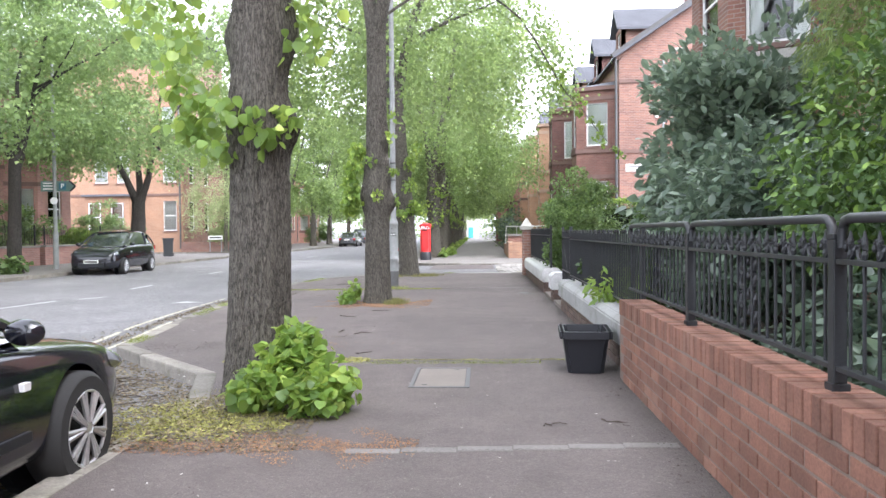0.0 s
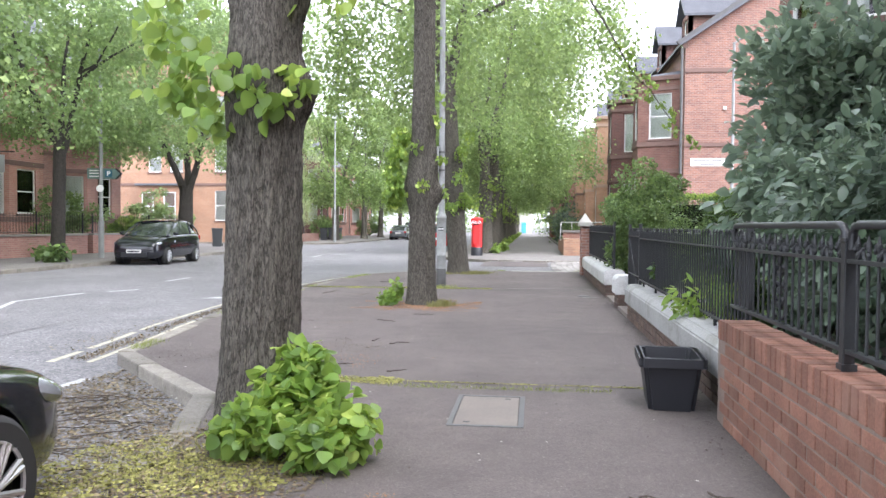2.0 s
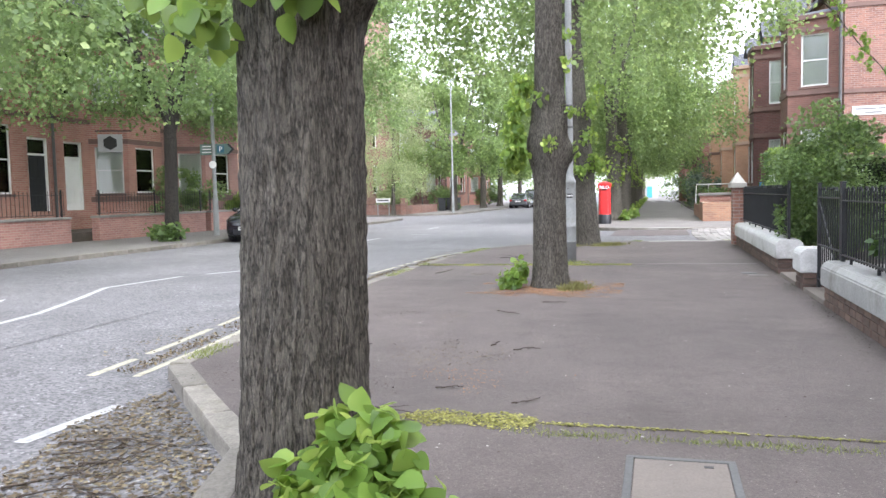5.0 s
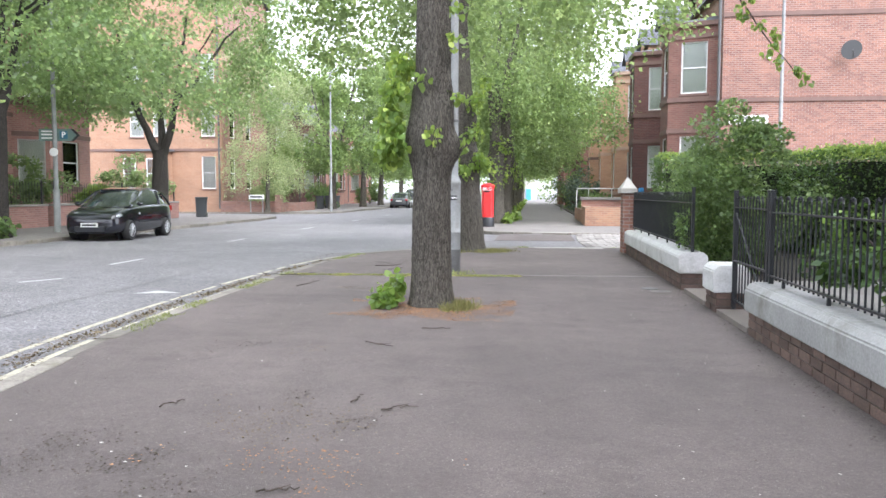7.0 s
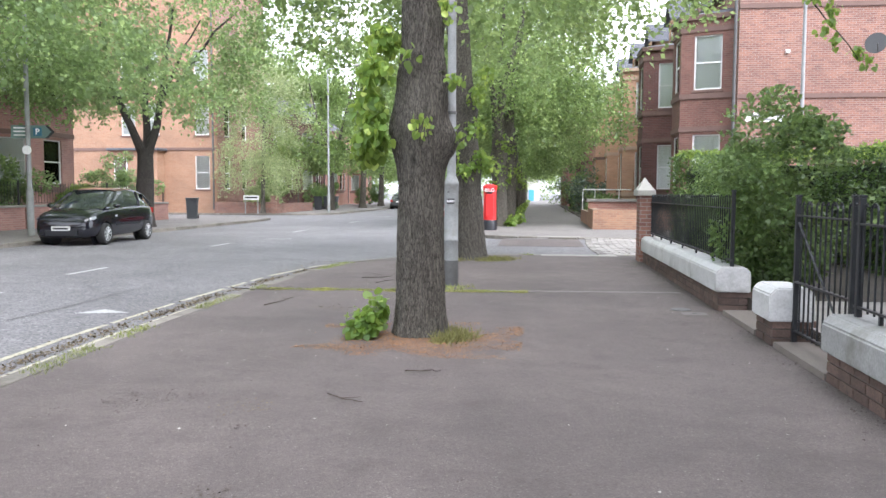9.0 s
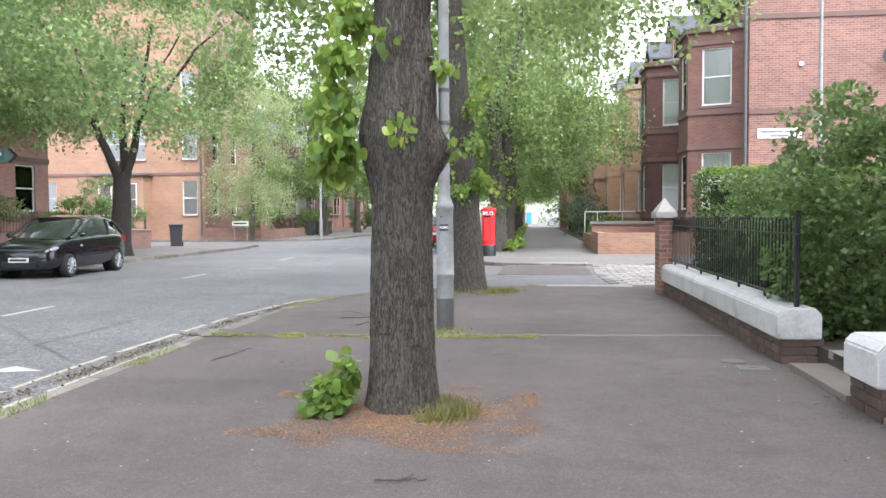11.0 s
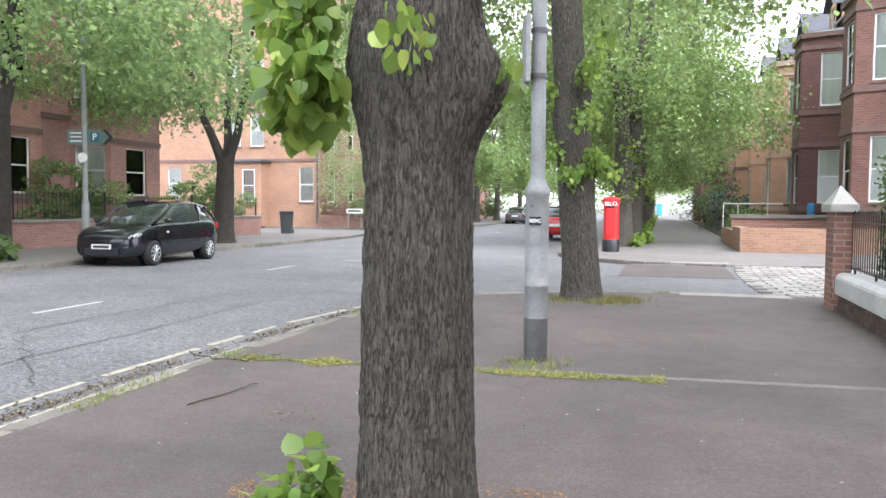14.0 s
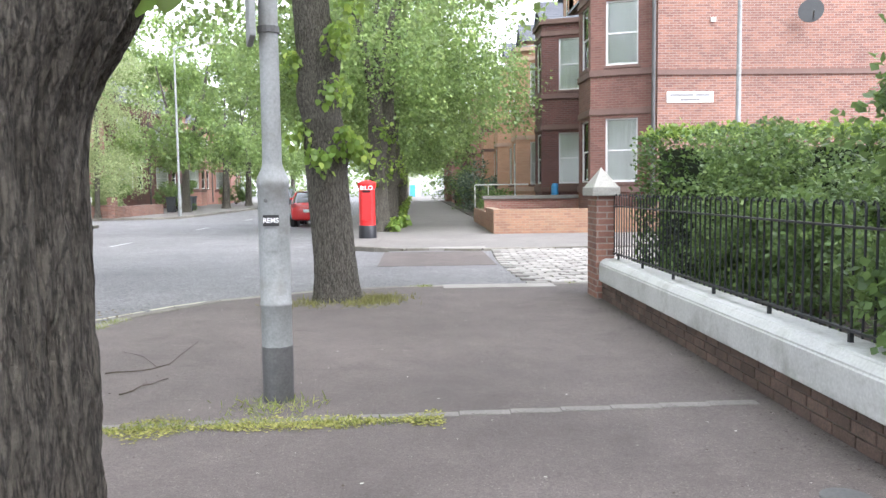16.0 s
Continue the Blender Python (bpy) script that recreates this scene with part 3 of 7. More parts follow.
# ---- lime trees ----
def trunk_mesh(name, base, height, radius, lean, knobs, seed, sides=72, step=0.035, flare=0.1, taper=0.25, rough=1.0):
    """A fissured, knobbly trunk, from below the ground."""
    rings = int(height / step)
    bm = bmesh.new()
    off = Vector((seed * 7.3, seed * 3.1, 0))
    prev = None
    for i in range(rings + 1):
        z = -0.1 + height * i / rings
        f = z / height
        r0 = radius * (1 - taper * f) + flare * math.exp(-max(z, 0) * 5)
        ring = []
        for k in range(sides):
            a = k * math.tau / sides
            c, s = math.cos(a), math.sin(a)
            r = r0 * (1 + 0.09 * noise.noise(Vector((c * 1.2, s * 1.2, z * 0.8)) + off) + 0.05 * noise.noise(Vector((c * 3, s * 3, z * 0.5)) + off))
            r += flare * 0.7 * math.exp(-max(z, 0) * 7) * noise.noise(Vector((c * 2.2, s * 2.2, 0)) + off)
            for kz, ka, amount, spread in knobs:
                da = (a - ka + math.pi) % math.tau - math.pi
                r += amount * math.exp(-((z - kz) / spread) ** 2 - (da / 0.75) ** 2)
            fis = noise.noise(Vector((c * radius * 38, s * radius * 38, z * 5)) + off)
            r += rough * (0.011 * (1 - abs(fis) * 2.6) + 0.006 * noise.noise(Vector((c * radius * 90, s * radius * 90, z * 22)) + off))
            ring.append(bm.verts.new((base[0] + lean[0] * f + r * c, base[1] + lean[1] * f + r * s, z)))
        if prev:
            for k in range(sides):
                bm.faces.new((prev[k], prev[(k + 1) % sides], ring[(k + 1) % sides], ring[k]))
        prev = ring
    bm.faces.new(prev)
    return bm


def limb(points, r0, r1, sides=10):
    n = len(points)
    bm = bmesh.new()
    pts = []
    for i in range(n - 1):
        a, b = Vector(points[i]), Vector(points[i + 1])
        for j in range(4):
            p = a.lerp(b, j / 4)
            pts.append(p + noise.noise_vector(p * 1.3) * 0.07)
    pts.append(Vector(points[-1]))
    tube(bm, pts, [r0 + (r1 - r0) * i / (len(pts) - 1) for i in range(len(pts))], sides)
    return bm


def crown_mesh(name, rng, low, high, radius, sprays, per, size, material, hem=0, hem_low=3.0, hollow=0.3, reach=0.62, drop=0.75):
    """A crown of single leaves on many small hanging sprays, gathered in boughs so that gaps stay between; a ragged hem hangs lower."""
    mid, half = (low + high) / 2, (high - low) / 2
    boughs = []
    while len(boughs) < sprays // 9:
        d = rng.uniform(-1, 1, 3)
        q = np.linalg.norm(d)
        if hollow < q < 1.0:
            wob = 1 + 0.22 * noise.noise(Vector(d) * 2.3 + Vector((low, radius, 0)))
            boughs.append((d[0] * radius * wob, d[1] * radius * wob, mid + d[2] * half * wob))
    boughs = np.asarray(boughs)
    heads = boughs[rng.integers(0, len(boughs), sprays)] + rng.normal(size=(sprays, 3)) * (reach * 0.8, reach * 0.8, reach * 0.5)
    rows = [heads]
    for k in range(hem):
        a, r = rng.uniform(0, math.tau), radius * rng.uniform(0.4, 1.02)
        z, stop = low + rng.uniform(0.2, 1.2), hem_low + abs(rng.normal(0, 0.9))
        run = []
        while z > stop:
            run.append((r * math.cos(a), r * math.sin(a), z))
            z -= 0.34
            r += rng.uniform(-0.05, 0.1)
            a += rng.uniform(-0.03, 0.03)
        if run:
            rows.append(np.asarray(run))
    heads = np.concatenate(rows)
    n = len(heads)
    along = rng.uniform(0, 1, (n, per, 1))
    width = 0.08 + 0.3 * np.sin(along * 2.6) * rng.uniform(0.5, 1.2, (n, 1, 1))
    away = heads * np.array([1.0, 1.0, 0.0])
    away = away / (np.linalg.norm(away, axis=1)[:, None] + 1e-6)
    swing = (away * rng.uniform(0.1, 0.7, (n, 1)) + rng.normal(size=(n, 3)) * 0.25) * reach
    swing[:, 2] = -drop * rng.uniform(0.5, 1.2, n)
    spots = heads[:, None, :] + along * swing[:, None, :] + rng.normal(size=(n, per, 3)) * width * (1, 1, 0.6)
    spots = spots.reshape(-1, 3)
    out = spots * np.array([0.12, 0.12, 0.0])
    return leaf_mesh(name, spots, size * rng.uniform(0.6, 1.3, len(spots)), rng, material, "kite", 0.7, out)


def sprouts(rng, spots_at, count, reach, size, material, name="sprout", shape="heart", away=None, hang=0.8):
    """A burst of large leaves on thin stalks."""
    d = rng.normal(size=(count, 3))
    d /= np.linalg.norm(d, axis=1)[:, None]
    if away is not None:
        d = d * 0.75 + np.asarray(away)
    spots = np.asarray(spots_at)[rng.integers(0, len(spots_at), count)] + d * (reach * rng.uniform(0.25, 1, count))[:, None]
    return leaf_mesh(name, spots, size * rng.uniform(0.55, 1.2, count), rng, material, shape, hang, d * 0.7, 0.5)


def shoots(name, me, material, parent, label):
    return tagged(part(name, me, material, parent, label), kind="stuff")


rng = np.random.default_rng(7)
CROWN_A = crown_mesh("crown", np.random.default_rng(11), 6.2, 15.5, 4.6, 440, 46, 0.115, LIME_FAR, 60, 4.2)
CROWN_HIGH = crown_mesh("crown", np.random.default_rng(10), 8.6, 17, 4.2, 260, 44, 0.12, LIME_FAR)
CROWN_B = crown_mesh("crown", np.random.default_rng(12), 5.4, 15.5, 4.6, 480, 46, 0.125, LIME_FAR, 60, 3.5)
CROWN_C = crown_mesh("crown", np.random.default_rng(13), 5.8, 16.5, 4.8, 480, 46, 0.125, LIME_FAR, 56, 3.7)
CROWN_S = crown_mesh("crown", np.random.default_rng(14), 4.4, 13, 5.7, 820, 56, 0.13, SYCAMORE, 55, 3.7, 0.1, 0.7, 0.4)
CROWN_T = crown_mesh("crown", np.random.default_rng(15), 4.9, 14, 5.7, 820, 56, 0.13, SYCAMORE, 60, 4.0, 0.1, 0.7, 0.4)
CROWN_BIRCH = crown_mesh("crown", np.random.default_rng(16), 2.8, 12, 2.5, 420, 44, 0.1, BIRCH, 36, 1.6, 0.05, 0.45, 1.1)
CROWN_FULL = crown_mesh("crown", np.random.default_rng(19), 4.6, 15, 5.2, 330, 34, 0.23, LIME_FAR, 30, 3.2, 0.2)
CROWN_FAR = crown_mesh("crown", np.random.default_rng(20), 5.0, 15.5, 4.4, 260, 30, 0.22, LIME_FAR, 40, 3.4, 0.2)

KNOBS = {
    1: [(2.05, 0.1, 0.1, 0.16), (2.2, -1.5, 0.05, 0.3), (2.1, 2.8, 0.06, 0.25), (2.75, 2.6, 0.12, 0.22), (2.8, 0.3, 0.1, 0.25), (1.75, -1.5, 0.03, 0.3), (3.3, -0.5, 0.08, 0.2)],
    2: [(1.74, 0.2, 0.13, 0.17), (1.85, 3.1, 0.11, 0.3), (1.85, -1.6, 0.06, 0.3), (1.9, 1.5, 0.06, 0.3), (2.2, -0.4, 0.05, 0.3), (2.3, 2.6, 0.05, 0.2), (2.9, 0.5, 0.05, 0.2)],
    3: [(1.9, 0.2, 0.08, 0.2), (2.2, -1.2, 0.07, 0.2), (2.5, 2.9, 0.06, 0.2), (3.0, 0.2, 0.08, 0.25)],
}


def lime_tree(at, knobs, radius, lean, seed, label, crown, near=True, fork=5.2, sticks=4):
    ob = thing("lime_tree", label, "tree", at, group="street trees")
    h = fork
    part("trunk", trunk_mesh("trunk", (0, 0), h, radius, lean, knobs, seed, (128 if radius < 0.25 else 80) if near else 24, 0.024 if near else 0.15, flare=0.045 if near else 0.1, taper=0.3), BARK, ob, smooth=True)
    r2 = random.Random(seed)
    for k in range(sticks):
        a = k * math.tau / sticks + r2.uniform(-0.5, 0.5) + seed
        x, y = lean[0], lean[1]
        z = h - 0.2
        dx, dy = math.cos(a), math.sin(a)
        s = r2.uniform(0.7, 1.2)
        part("limb", limb([(x, y, z - 0.6), (x + dx * 0.35 * s, y + dy * 0.35 * s, z + 1.2), (x + dx * 1.2 * s, y + dy * 1.2 * s, z + 3.4), (x + dx * 1.9 * s, y + dy * 1.9 * s, z + 6.2)], radius * 0.55, 0.04), BARK, ob, smooth=True)
        part("branch", limb([(x + dx * 0.5, y + dy * 0.5, z + 1.6), (x + dx * 1.6, y + dy * 1.4, z + 2.1), (x + dx * 2.9, y + dy * 2.7, z + 1.9 + s)], 0.07, 0.015, 7), BARK, ob, smooth=True)
    c = part("crown", crown, LIME_FAR, ob, "bright green hanging foliage")
    c.matrix_basis = pose(lean[0], lean[1], 0, 0, 0, (seed * 67) % 360)
    return ob


TREE1, TREE2, TREE3 = (-1.652, 7.98, 0), (-1.735, 15.55, 0), (-1.95, 23.85, 0)
t1 = lime_tree(TREE1, KNOBS[1], 0.238, (0.05, 0.1), 1, "mature lime tree with a ring of leafy shoots on its trunk", CROWN_HIGH)
t2 = lime_tree(TREE2, KNOBS[2], 0.214, (0.02, 0.05), 2, "mature lime tree with burred bark and leafy side shoots", CROWN_HIGH)
t3 = lime_tree(TREE3, KNOBS[3], 0.265, (-0.36, 0.1), 3, "leaning lime tree with tufts of shoots at the junction", CROWN_A)
shoots("trunk_growth", sprouts(rng, [(0.3, -0.14, 2.12), (0.16, -0.28, 1.98), (0.0, -0.3, 2.12), (-0.14, -0.3, 2.2), (-0.2, -0.26, 1.9), (-0.32, -0.12, 2.0), (-0.4, -0.1, 2.2), (-0.44, -0.12, 2.05), (-0.2, 0.25, 2.05)], 200, 0.2, 0.095, LIME, away=(-0.05, 0, -0.2), hang=1.3), LIME, t1, "fresh green shoots round the trunk")
shoots("trunk_growth", sprouts(rng, [(-0.46, -0.1, 2.3), (-0.58, -0.05, 2.5), (-0.5, 0.0, 2.75), (-0.6, 0.05, 3.0), (-0.7, 0, 3.4), (-0.85, 0, 3.1), (0.42, -0.05, 2.75), (0.42, 0.05, 3.05)], 340, 0.36, 0.09, LIME, away=(-0.05, 0, -0.3), hang=1.3), LIME, t1, "fresh green shoots hanging beside the trunk")
shoots("base_growth", sprouts(rng, [(0.36, -0.66, 0.16), (0.58, -0.55, 0.26), (0.2, -0.7, 0.18), (0.45, -0.45, 0.36), (0.72, -0.65, 0.14), (0.1, -0.62, 0.1), (0.36, -0.36, 0.4), (0.6, -0.8, 0.1), (0.3, -0.5, 0.3)], 1900, 0.22, 0.078, LIME, away=(0.05, -0.12, 0.12), hang=0.55), LIME, t1, "dense bright green shoots at the foot")
shoots("trunk_growth", sprouts(rng, [(-0.4, -0.15, 1.85), (-0.45, -0.1, 2.1), (-0.4, -0.1, 2.4), (-0.35, 0, 2.7), (-0.48, 0.0, 1.75)], 760, 0.23, 0.08, LIME, away=(0, 0, -0.25), hang=1.5), LIME, t2, "bright leafy shoots on the side of the trunk")
shoots("trunk_growth", sprouts(rng, [(0.32, 0.05, 1.85), (0.3, -0.1, 2.3), (0.24, -0.15, 2.9), (0.05, -0.3, 1.9), (-0.05, -0.27, 2.5), (0.25, 0.1, 3.3)], 150, 0.16, 0.07, LIME, away=(0, 0, -0.2), hang=1.5), LIME, t2, "small leafy shoots")
shoots("base_growth", sprouts(rng, [(-0.42, -0.22, 0.1), (-0.52, -0.18, 0.12), (-0.36, -0.12, 0.22), (-0.46, -0.3, 0.06)], 260, 0.17, 0.08, LIME, away=(-0.1, -0.1, 0.15)), LIME, t2, "bright green shoots at the foot")
shoots("trunk_growth", sprouts(rng, [(0.15, -0.3, 2.0), (0.3, -0.1, 1.9), (-0.38, -0.1, 2.1), (0.05, -0.28, 2.6), (0.1, -0.28, 3.2), (0.25, -0.1, 3.6), (-0.45, 0, 3.0), (-0.1, -0.3, 1.8)], 620, 0.3, 0.085, LIME, away=(0, 0, -0.25), hang=1.4), LIME, t3, "leafy shoots round the trunk")
# two limes added behind the start, never in view, to shade the pavement
lime_tree((-1.9, -0.6, 0), KNOBS[2], 0.24, (0, 0), 15, "added lime tree out of view, shading the near pavement", CROWN_HIGH, False)
lime_tree((-2.0, -8.0, 0), KNOBS[3], 0.26, (0, 0), 16, "added lime tree out of view, shading the near pavement", CROWN_HIGH, False)
bough = limb([(0.1, 0.2, 5.0), (1.4, 1.0, 6.0), (2.6, 1.7, 5.4), (3.2, 1.95, 4.5), (3.55, 2.05, 3.9), (4.05, 2.05, 3.35), (4.47, 2.05, 2.75)], 0.028, 0.005, 7)
part("hanging_branch", bough, BARK, t2, smooth=True)
tips = [(3.2 + 1.27 * f + 0.12 * math.sin(f * 21), 1.95 + 0.1 * f, 4.5 - 1.75 * f) for f in np.linspace(0, 1, 16)]
shoots("hanging_spray", sprouts(rng, tips, 330, 0.13, 0.065, LIME, away=(0, 0, -0.4), hang=1.2), LIME, t2, "hanging spray of lime leaves")
FAR_ROW = [(-2.15, 39.6, 0), (-1.95, 42.0, 1), (-2.1, 48, 0), (-2.2, 55, 1), (-2.2, 62, 2), (-2.3, 70, 1), (-2.3, 79, 0), (-2.4, 89, 2), (-2.4, 100, 1), (-2.5, 112, 2), (-2.5, 126, 1)]
for i, (x, y, c) in enumerate(FAR_ROW):
    t = lime_tree((x, y, 0), KNOBS[1 + i % 3], 0.3 if i < 3 else 0.26, ((i % 3 - 1) * 0.15, 0.1), 4 + i, "lime tree further along the pavement with hanging foliage", CROWN_FAR if y > 58 else (CROWN_A, CROWN_B, CROWN_C)[c], False, 4.6, 3)
    shoots("trunk_growth", sprouts(rng, [(0.25, -0.2, 2.2), (-0.3, -0.2, 2.6), (0.1, -0.3, 3.2), (-0.1, -0.3, 1.7)], 150, 0.4, 0.13, LIME), LIME, t, "leafy shoots round the trunk")
    shoots("base_growth", sprouts(rng, [(0.4, -0.3, 0.15), (0.5, -0.5, 0.2), (0.3, 0.2, 0.2)], 130, 0.3, 0.14, LIME, away=(0.1, -0.1, 0.15)), LIME, t, "green shoots at the foot")


def maple_tree(at, seed, crown, label, fork=2.4, r=0.3, spread=1.0):
    ob = thing("maple_tree", label, "tree", at, group="trees across the road")
    part("trunk", trunk_mesh("trunk", (0, 0), fork + 0.3, r, (0.12, 0), [], seed, 28, 0.12, taper=0.15), BARK_DARK, ob, smooth=True)
    for dx, dy, z1 in ((-0.85 * spread, -0.2, 7.5), (0.75 * spread, 0.1, 8.0), (-0.15, 0.6, 7.5)):
        part("limb", limb([(0.1, 0, fork - 0.25), (0.1 + dx * 0.45, dy * 0.4, fork + 0.7), (dx, dy, fork + 2.2), (dx * 1.6, dy * 1.8, z1)], r * 0.62, 0.04, 9), BARK_DARK, ob, smooth=True)
    for sx, dy, z0, z1 in ((1, -0.5, 1.5, 6.2), (-1, 0.4, 1.2, 5.6), (1, 0.7, 2.3, 7.4), (-1, -0.7, 2.4, 7.0)):
        part("branch", limb([(sx * spread * (0.2 + 0.25 * z0), 0, fork + z0 - 0.2), (sx * (0.7 + 0.3 * z0), dy, fork + z0 + 0.7), (sx * (1.6 + 0.3 * z0), dy * 2, z1), (sx * 3.0, dy * 3, z1 + 1.0)], r * 0.26, 0.02, 7), BARK_DARK, ob, smooth=True)
    c = part("crown", crown, SYCAMORE, ob, "deep green foliage with gaps")
    c.matrix_basis = pose(0, 0, 0, 0, 0, seed * 41)
    return ob


maple_a = maple_tree((-15.25, 26.9, 0), 21, CROWN_S, "street tree across the road with shoots at its foot", 3.7, 0.21)
shoots("base_growth", sprouts(rng, [(0, -0.5, 0.2), (0.4, -0.3, 0.25), (-0.4, -0.3, 0.25), (0.2, -0.5, 0.15)], 260, 0.45, 0.16, PRIVET, away=(0, 0, 0.2)), PRIVET, maple_a, "green shoots at the foot")
maple_tree((-15.3, 36.2, 0), 22, CROWN_T, "forked street tree across the road", 2.7, 0.33)
maple_tree((-15.2, 15.0, 0), 25, CROWN_S, "street tree across the road", 2.9, 0.25)
for i, (x, y) in enumerate([(-16.2, 66), (-16.0, 76), (-16.4, 86), (-16.2, 97), (-16.2, 110), (-27, 76), (-28, 92)]):
    lime_tree((x, y, 0), [], 0.3, (0.1, 0), 40 + i, "full leafy tree far along the road" if i < 5 else "tall leafy tree behind the houses", CROWN_FULL, False, 3.4, 4)
birch = thing("birch_tree", "weeping birch with pale fine hanging foliage", "tree", (-17.8, 55.8, 0))
part("trunk", trunk_mesh("trunk", (0, 0), 7, 0.13, (0.2, 0), [], 31, 16, 0.2), BARK, birch, smooth=True)
part("crown", CROWN_BIRCH, BIRCH, birch, "pale hanging foliage")

# ---- houses ----
def unit_mesh(name, bm, material):
    me = bpy.data.meshes.new(name)
    bm.normal_update()
    bm.to_mesh(me)
    bm.free()
    me.materials.append(material)
    return me


WINDOWS = {}


def window_at(parent, x, y, z, w, h, facing, curtain=0.5, sill=True):
    """A sash window; its foot at x, y, z, in the wall's outer face, looking along facing (degrees from -y)."""
    key = (round(w, 2), round(h, 2))
    if key not in WINDOWS:
        f = 0.05
        WINDOWS[key] = [
            unit_mesh("frame", boxes((-w / 2, -w / 2 + f, 0.06, 0.14, 0, h), (w / 2 - f, w / 2, 0.06, 0.14, 0, h), (-w / 2 + f, w / 2 - f, 0.06, 0.14, h - f, h), (-w / 2 + f, w / 2 - f, 0.06, 0.14, 0, f * 1.3), soft=0.006), WHITE),
            unit_mesh("meeting_rail", boxes((-w / 2 + f, w / 2 - f, 0.07, 0.13, h * 0.5 - 0.025, h * 0.5 + 0.025), soft=0.005), WHITE),
            unit_mesh("pane", boxes((-w / 2 + f, w / 2 - f, 0.1, 0.106, f, h * 0.5 - 0.025)), GLASS),
            unit_mesh("pane", boxes((-w / 2 + f, w / 2 - f, 0.085, 0.091, h * 0.5 + 0.025, h - f)), GLASS),
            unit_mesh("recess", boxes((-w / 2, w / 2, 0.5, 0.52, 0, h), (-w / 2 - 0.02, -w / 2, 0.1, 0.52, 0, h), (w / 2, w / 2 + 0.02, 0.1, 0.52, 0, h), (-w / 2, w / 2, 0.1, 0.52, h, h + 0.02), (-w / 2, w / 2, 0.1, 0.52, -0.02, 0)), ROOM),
            unit_mesh("curtain", boxes((-w / 2 + 0.02, w / 2 - 0.02, 0.125, 0.135, h * 0.02, h * 0.97)), CURTAIN),
            unit_mesh("curtain", boxes((-w / 2 + 0.02, -w / 2 + w * 0.27, 0.145, 0.17, h * 0.02, h * 0.97), (w / 2 - w * 0.27, w / 2 - 0.02, 0.145, 0.17, h * 0.02, h * 0.97)), CURTAIN),
            unit_mesh("sill", boxes((-w / 2 - 0.06, w / 2 + 0.06, -0.06, 0.14, -0.1, 0), soft=0.01), SANDSTONE),
        ]
    ms = WINDOWS[key]
    ob = new("window", ms[0])
    ob.parent = parent
    ob.matrix_basis = pose(x, y, z, 0, 0, facing)
    for i in (1, 2, 3, 4):
        piece(ms[i].name.split(".")[0], ms[i], ob, 0, 0, 0)
    if curtain > 0:
        piece("curtain", ms[5] if curtain > 0.7 else ms[6], ob, 0, 0, 0)
    if sill:
        piece("sill", ms[7], ob, 0, 0, 0)
    return ob


def wall_bm(bm, p0, p1, z0, z1, openings, thick=0.3):
    """An upright wall from p0 to p1 (outer face to the right of that way), with holes: (along, width, foot, height)."""
    a, b = Vector((*p0, 0)), Vector((*p1, 0))
    d = (b - a).normalized()
    inward = Vector((-d.y, d.x, 0))
    run = (b - a).length
    us = sorted({0.0, run, *[u - w / 2 for u, w, f, h in openings], *[u + w / 2 for u, w, f, h in openings]})
    zs = sorted({z0, z1, *[f for u, w, f, h in openings], *[f + h for u, w, f, h in openings]})
    nu, nz = len(us) - 1, len(zs) - 1

    def solid(i, k):
        if not (0 <= i < nu and 0 <= k < nz):
            return False
        um, zm = (us[i] + us[i + 1]) / 2, (zs[k] + zs[k + 1]) / 2
        return not any(abs(um - u) < w / 2 and f < zm < f + h for u, w, f, h in openings)

    made = {}

    def corner_vert(i, k, s):
        if (i, k, s) not in made:
            v = a + d * us[i] + inward * (thick * s)
            made[i, k, s] = bm.verts.new((v.x, v.y, zs[k]))
        return made[i, k, s]

    for i in range(nu):
        for k in range(nz):
            if not solid(i, k):
                continue
            quads = [[(i, k, 0), (i + 1, k, 0), (i + 1, k + 1, 0), (i, k + 1, 0)], [(i, k, 1), (i, k + 1, 1), (i + 1, k + 1, 1), (i + 1, k, 1)]]
            for away, q in (((i - 1, k), [(i, k, 0), (i, k + 1, 0), (i, k + 1, 1), (i, k, 1)]), ((i + 1, k), [(i + 1, k, 0), (i + 1, k, 1), (i + 1, k + 1, 1), (i + 1, k + 1, 0)]),
                            ((i, k - 1), [(i, k, 0), (i, k, 1), (i + 1, k, 1), (i + 1, k, 0)]), ((i, k + 1), [(i, k + 1, 0), (i + 1, k + 1, 0), (i + 1, k + 1, 1), (i, k + 1, 1)])):
                if not solid(*away):
                    quads.append(q)
            for q in quads:
                bm.faces.new([corner_vert(*c) for c in q])
    return d


def walled(parent, p0, p1, z0, z1, openings, material, curtain=0.5, name="wall"):
    """A wall with windows standing in its openings: (along, width, foot, height)."""
    bm = bmesh.new()
    d = wall_bm(bm, p0, p1, z0, z1, openings)
    part(name, bm, material, parent)
    facing = math.degrees(math.atan2(d.y, d.x))
    for u, w, f, h in openings:
        window_at(parent, p0[0] + d.x * u, p0[1] + d.y * u, f, w, h, facing, curtain)


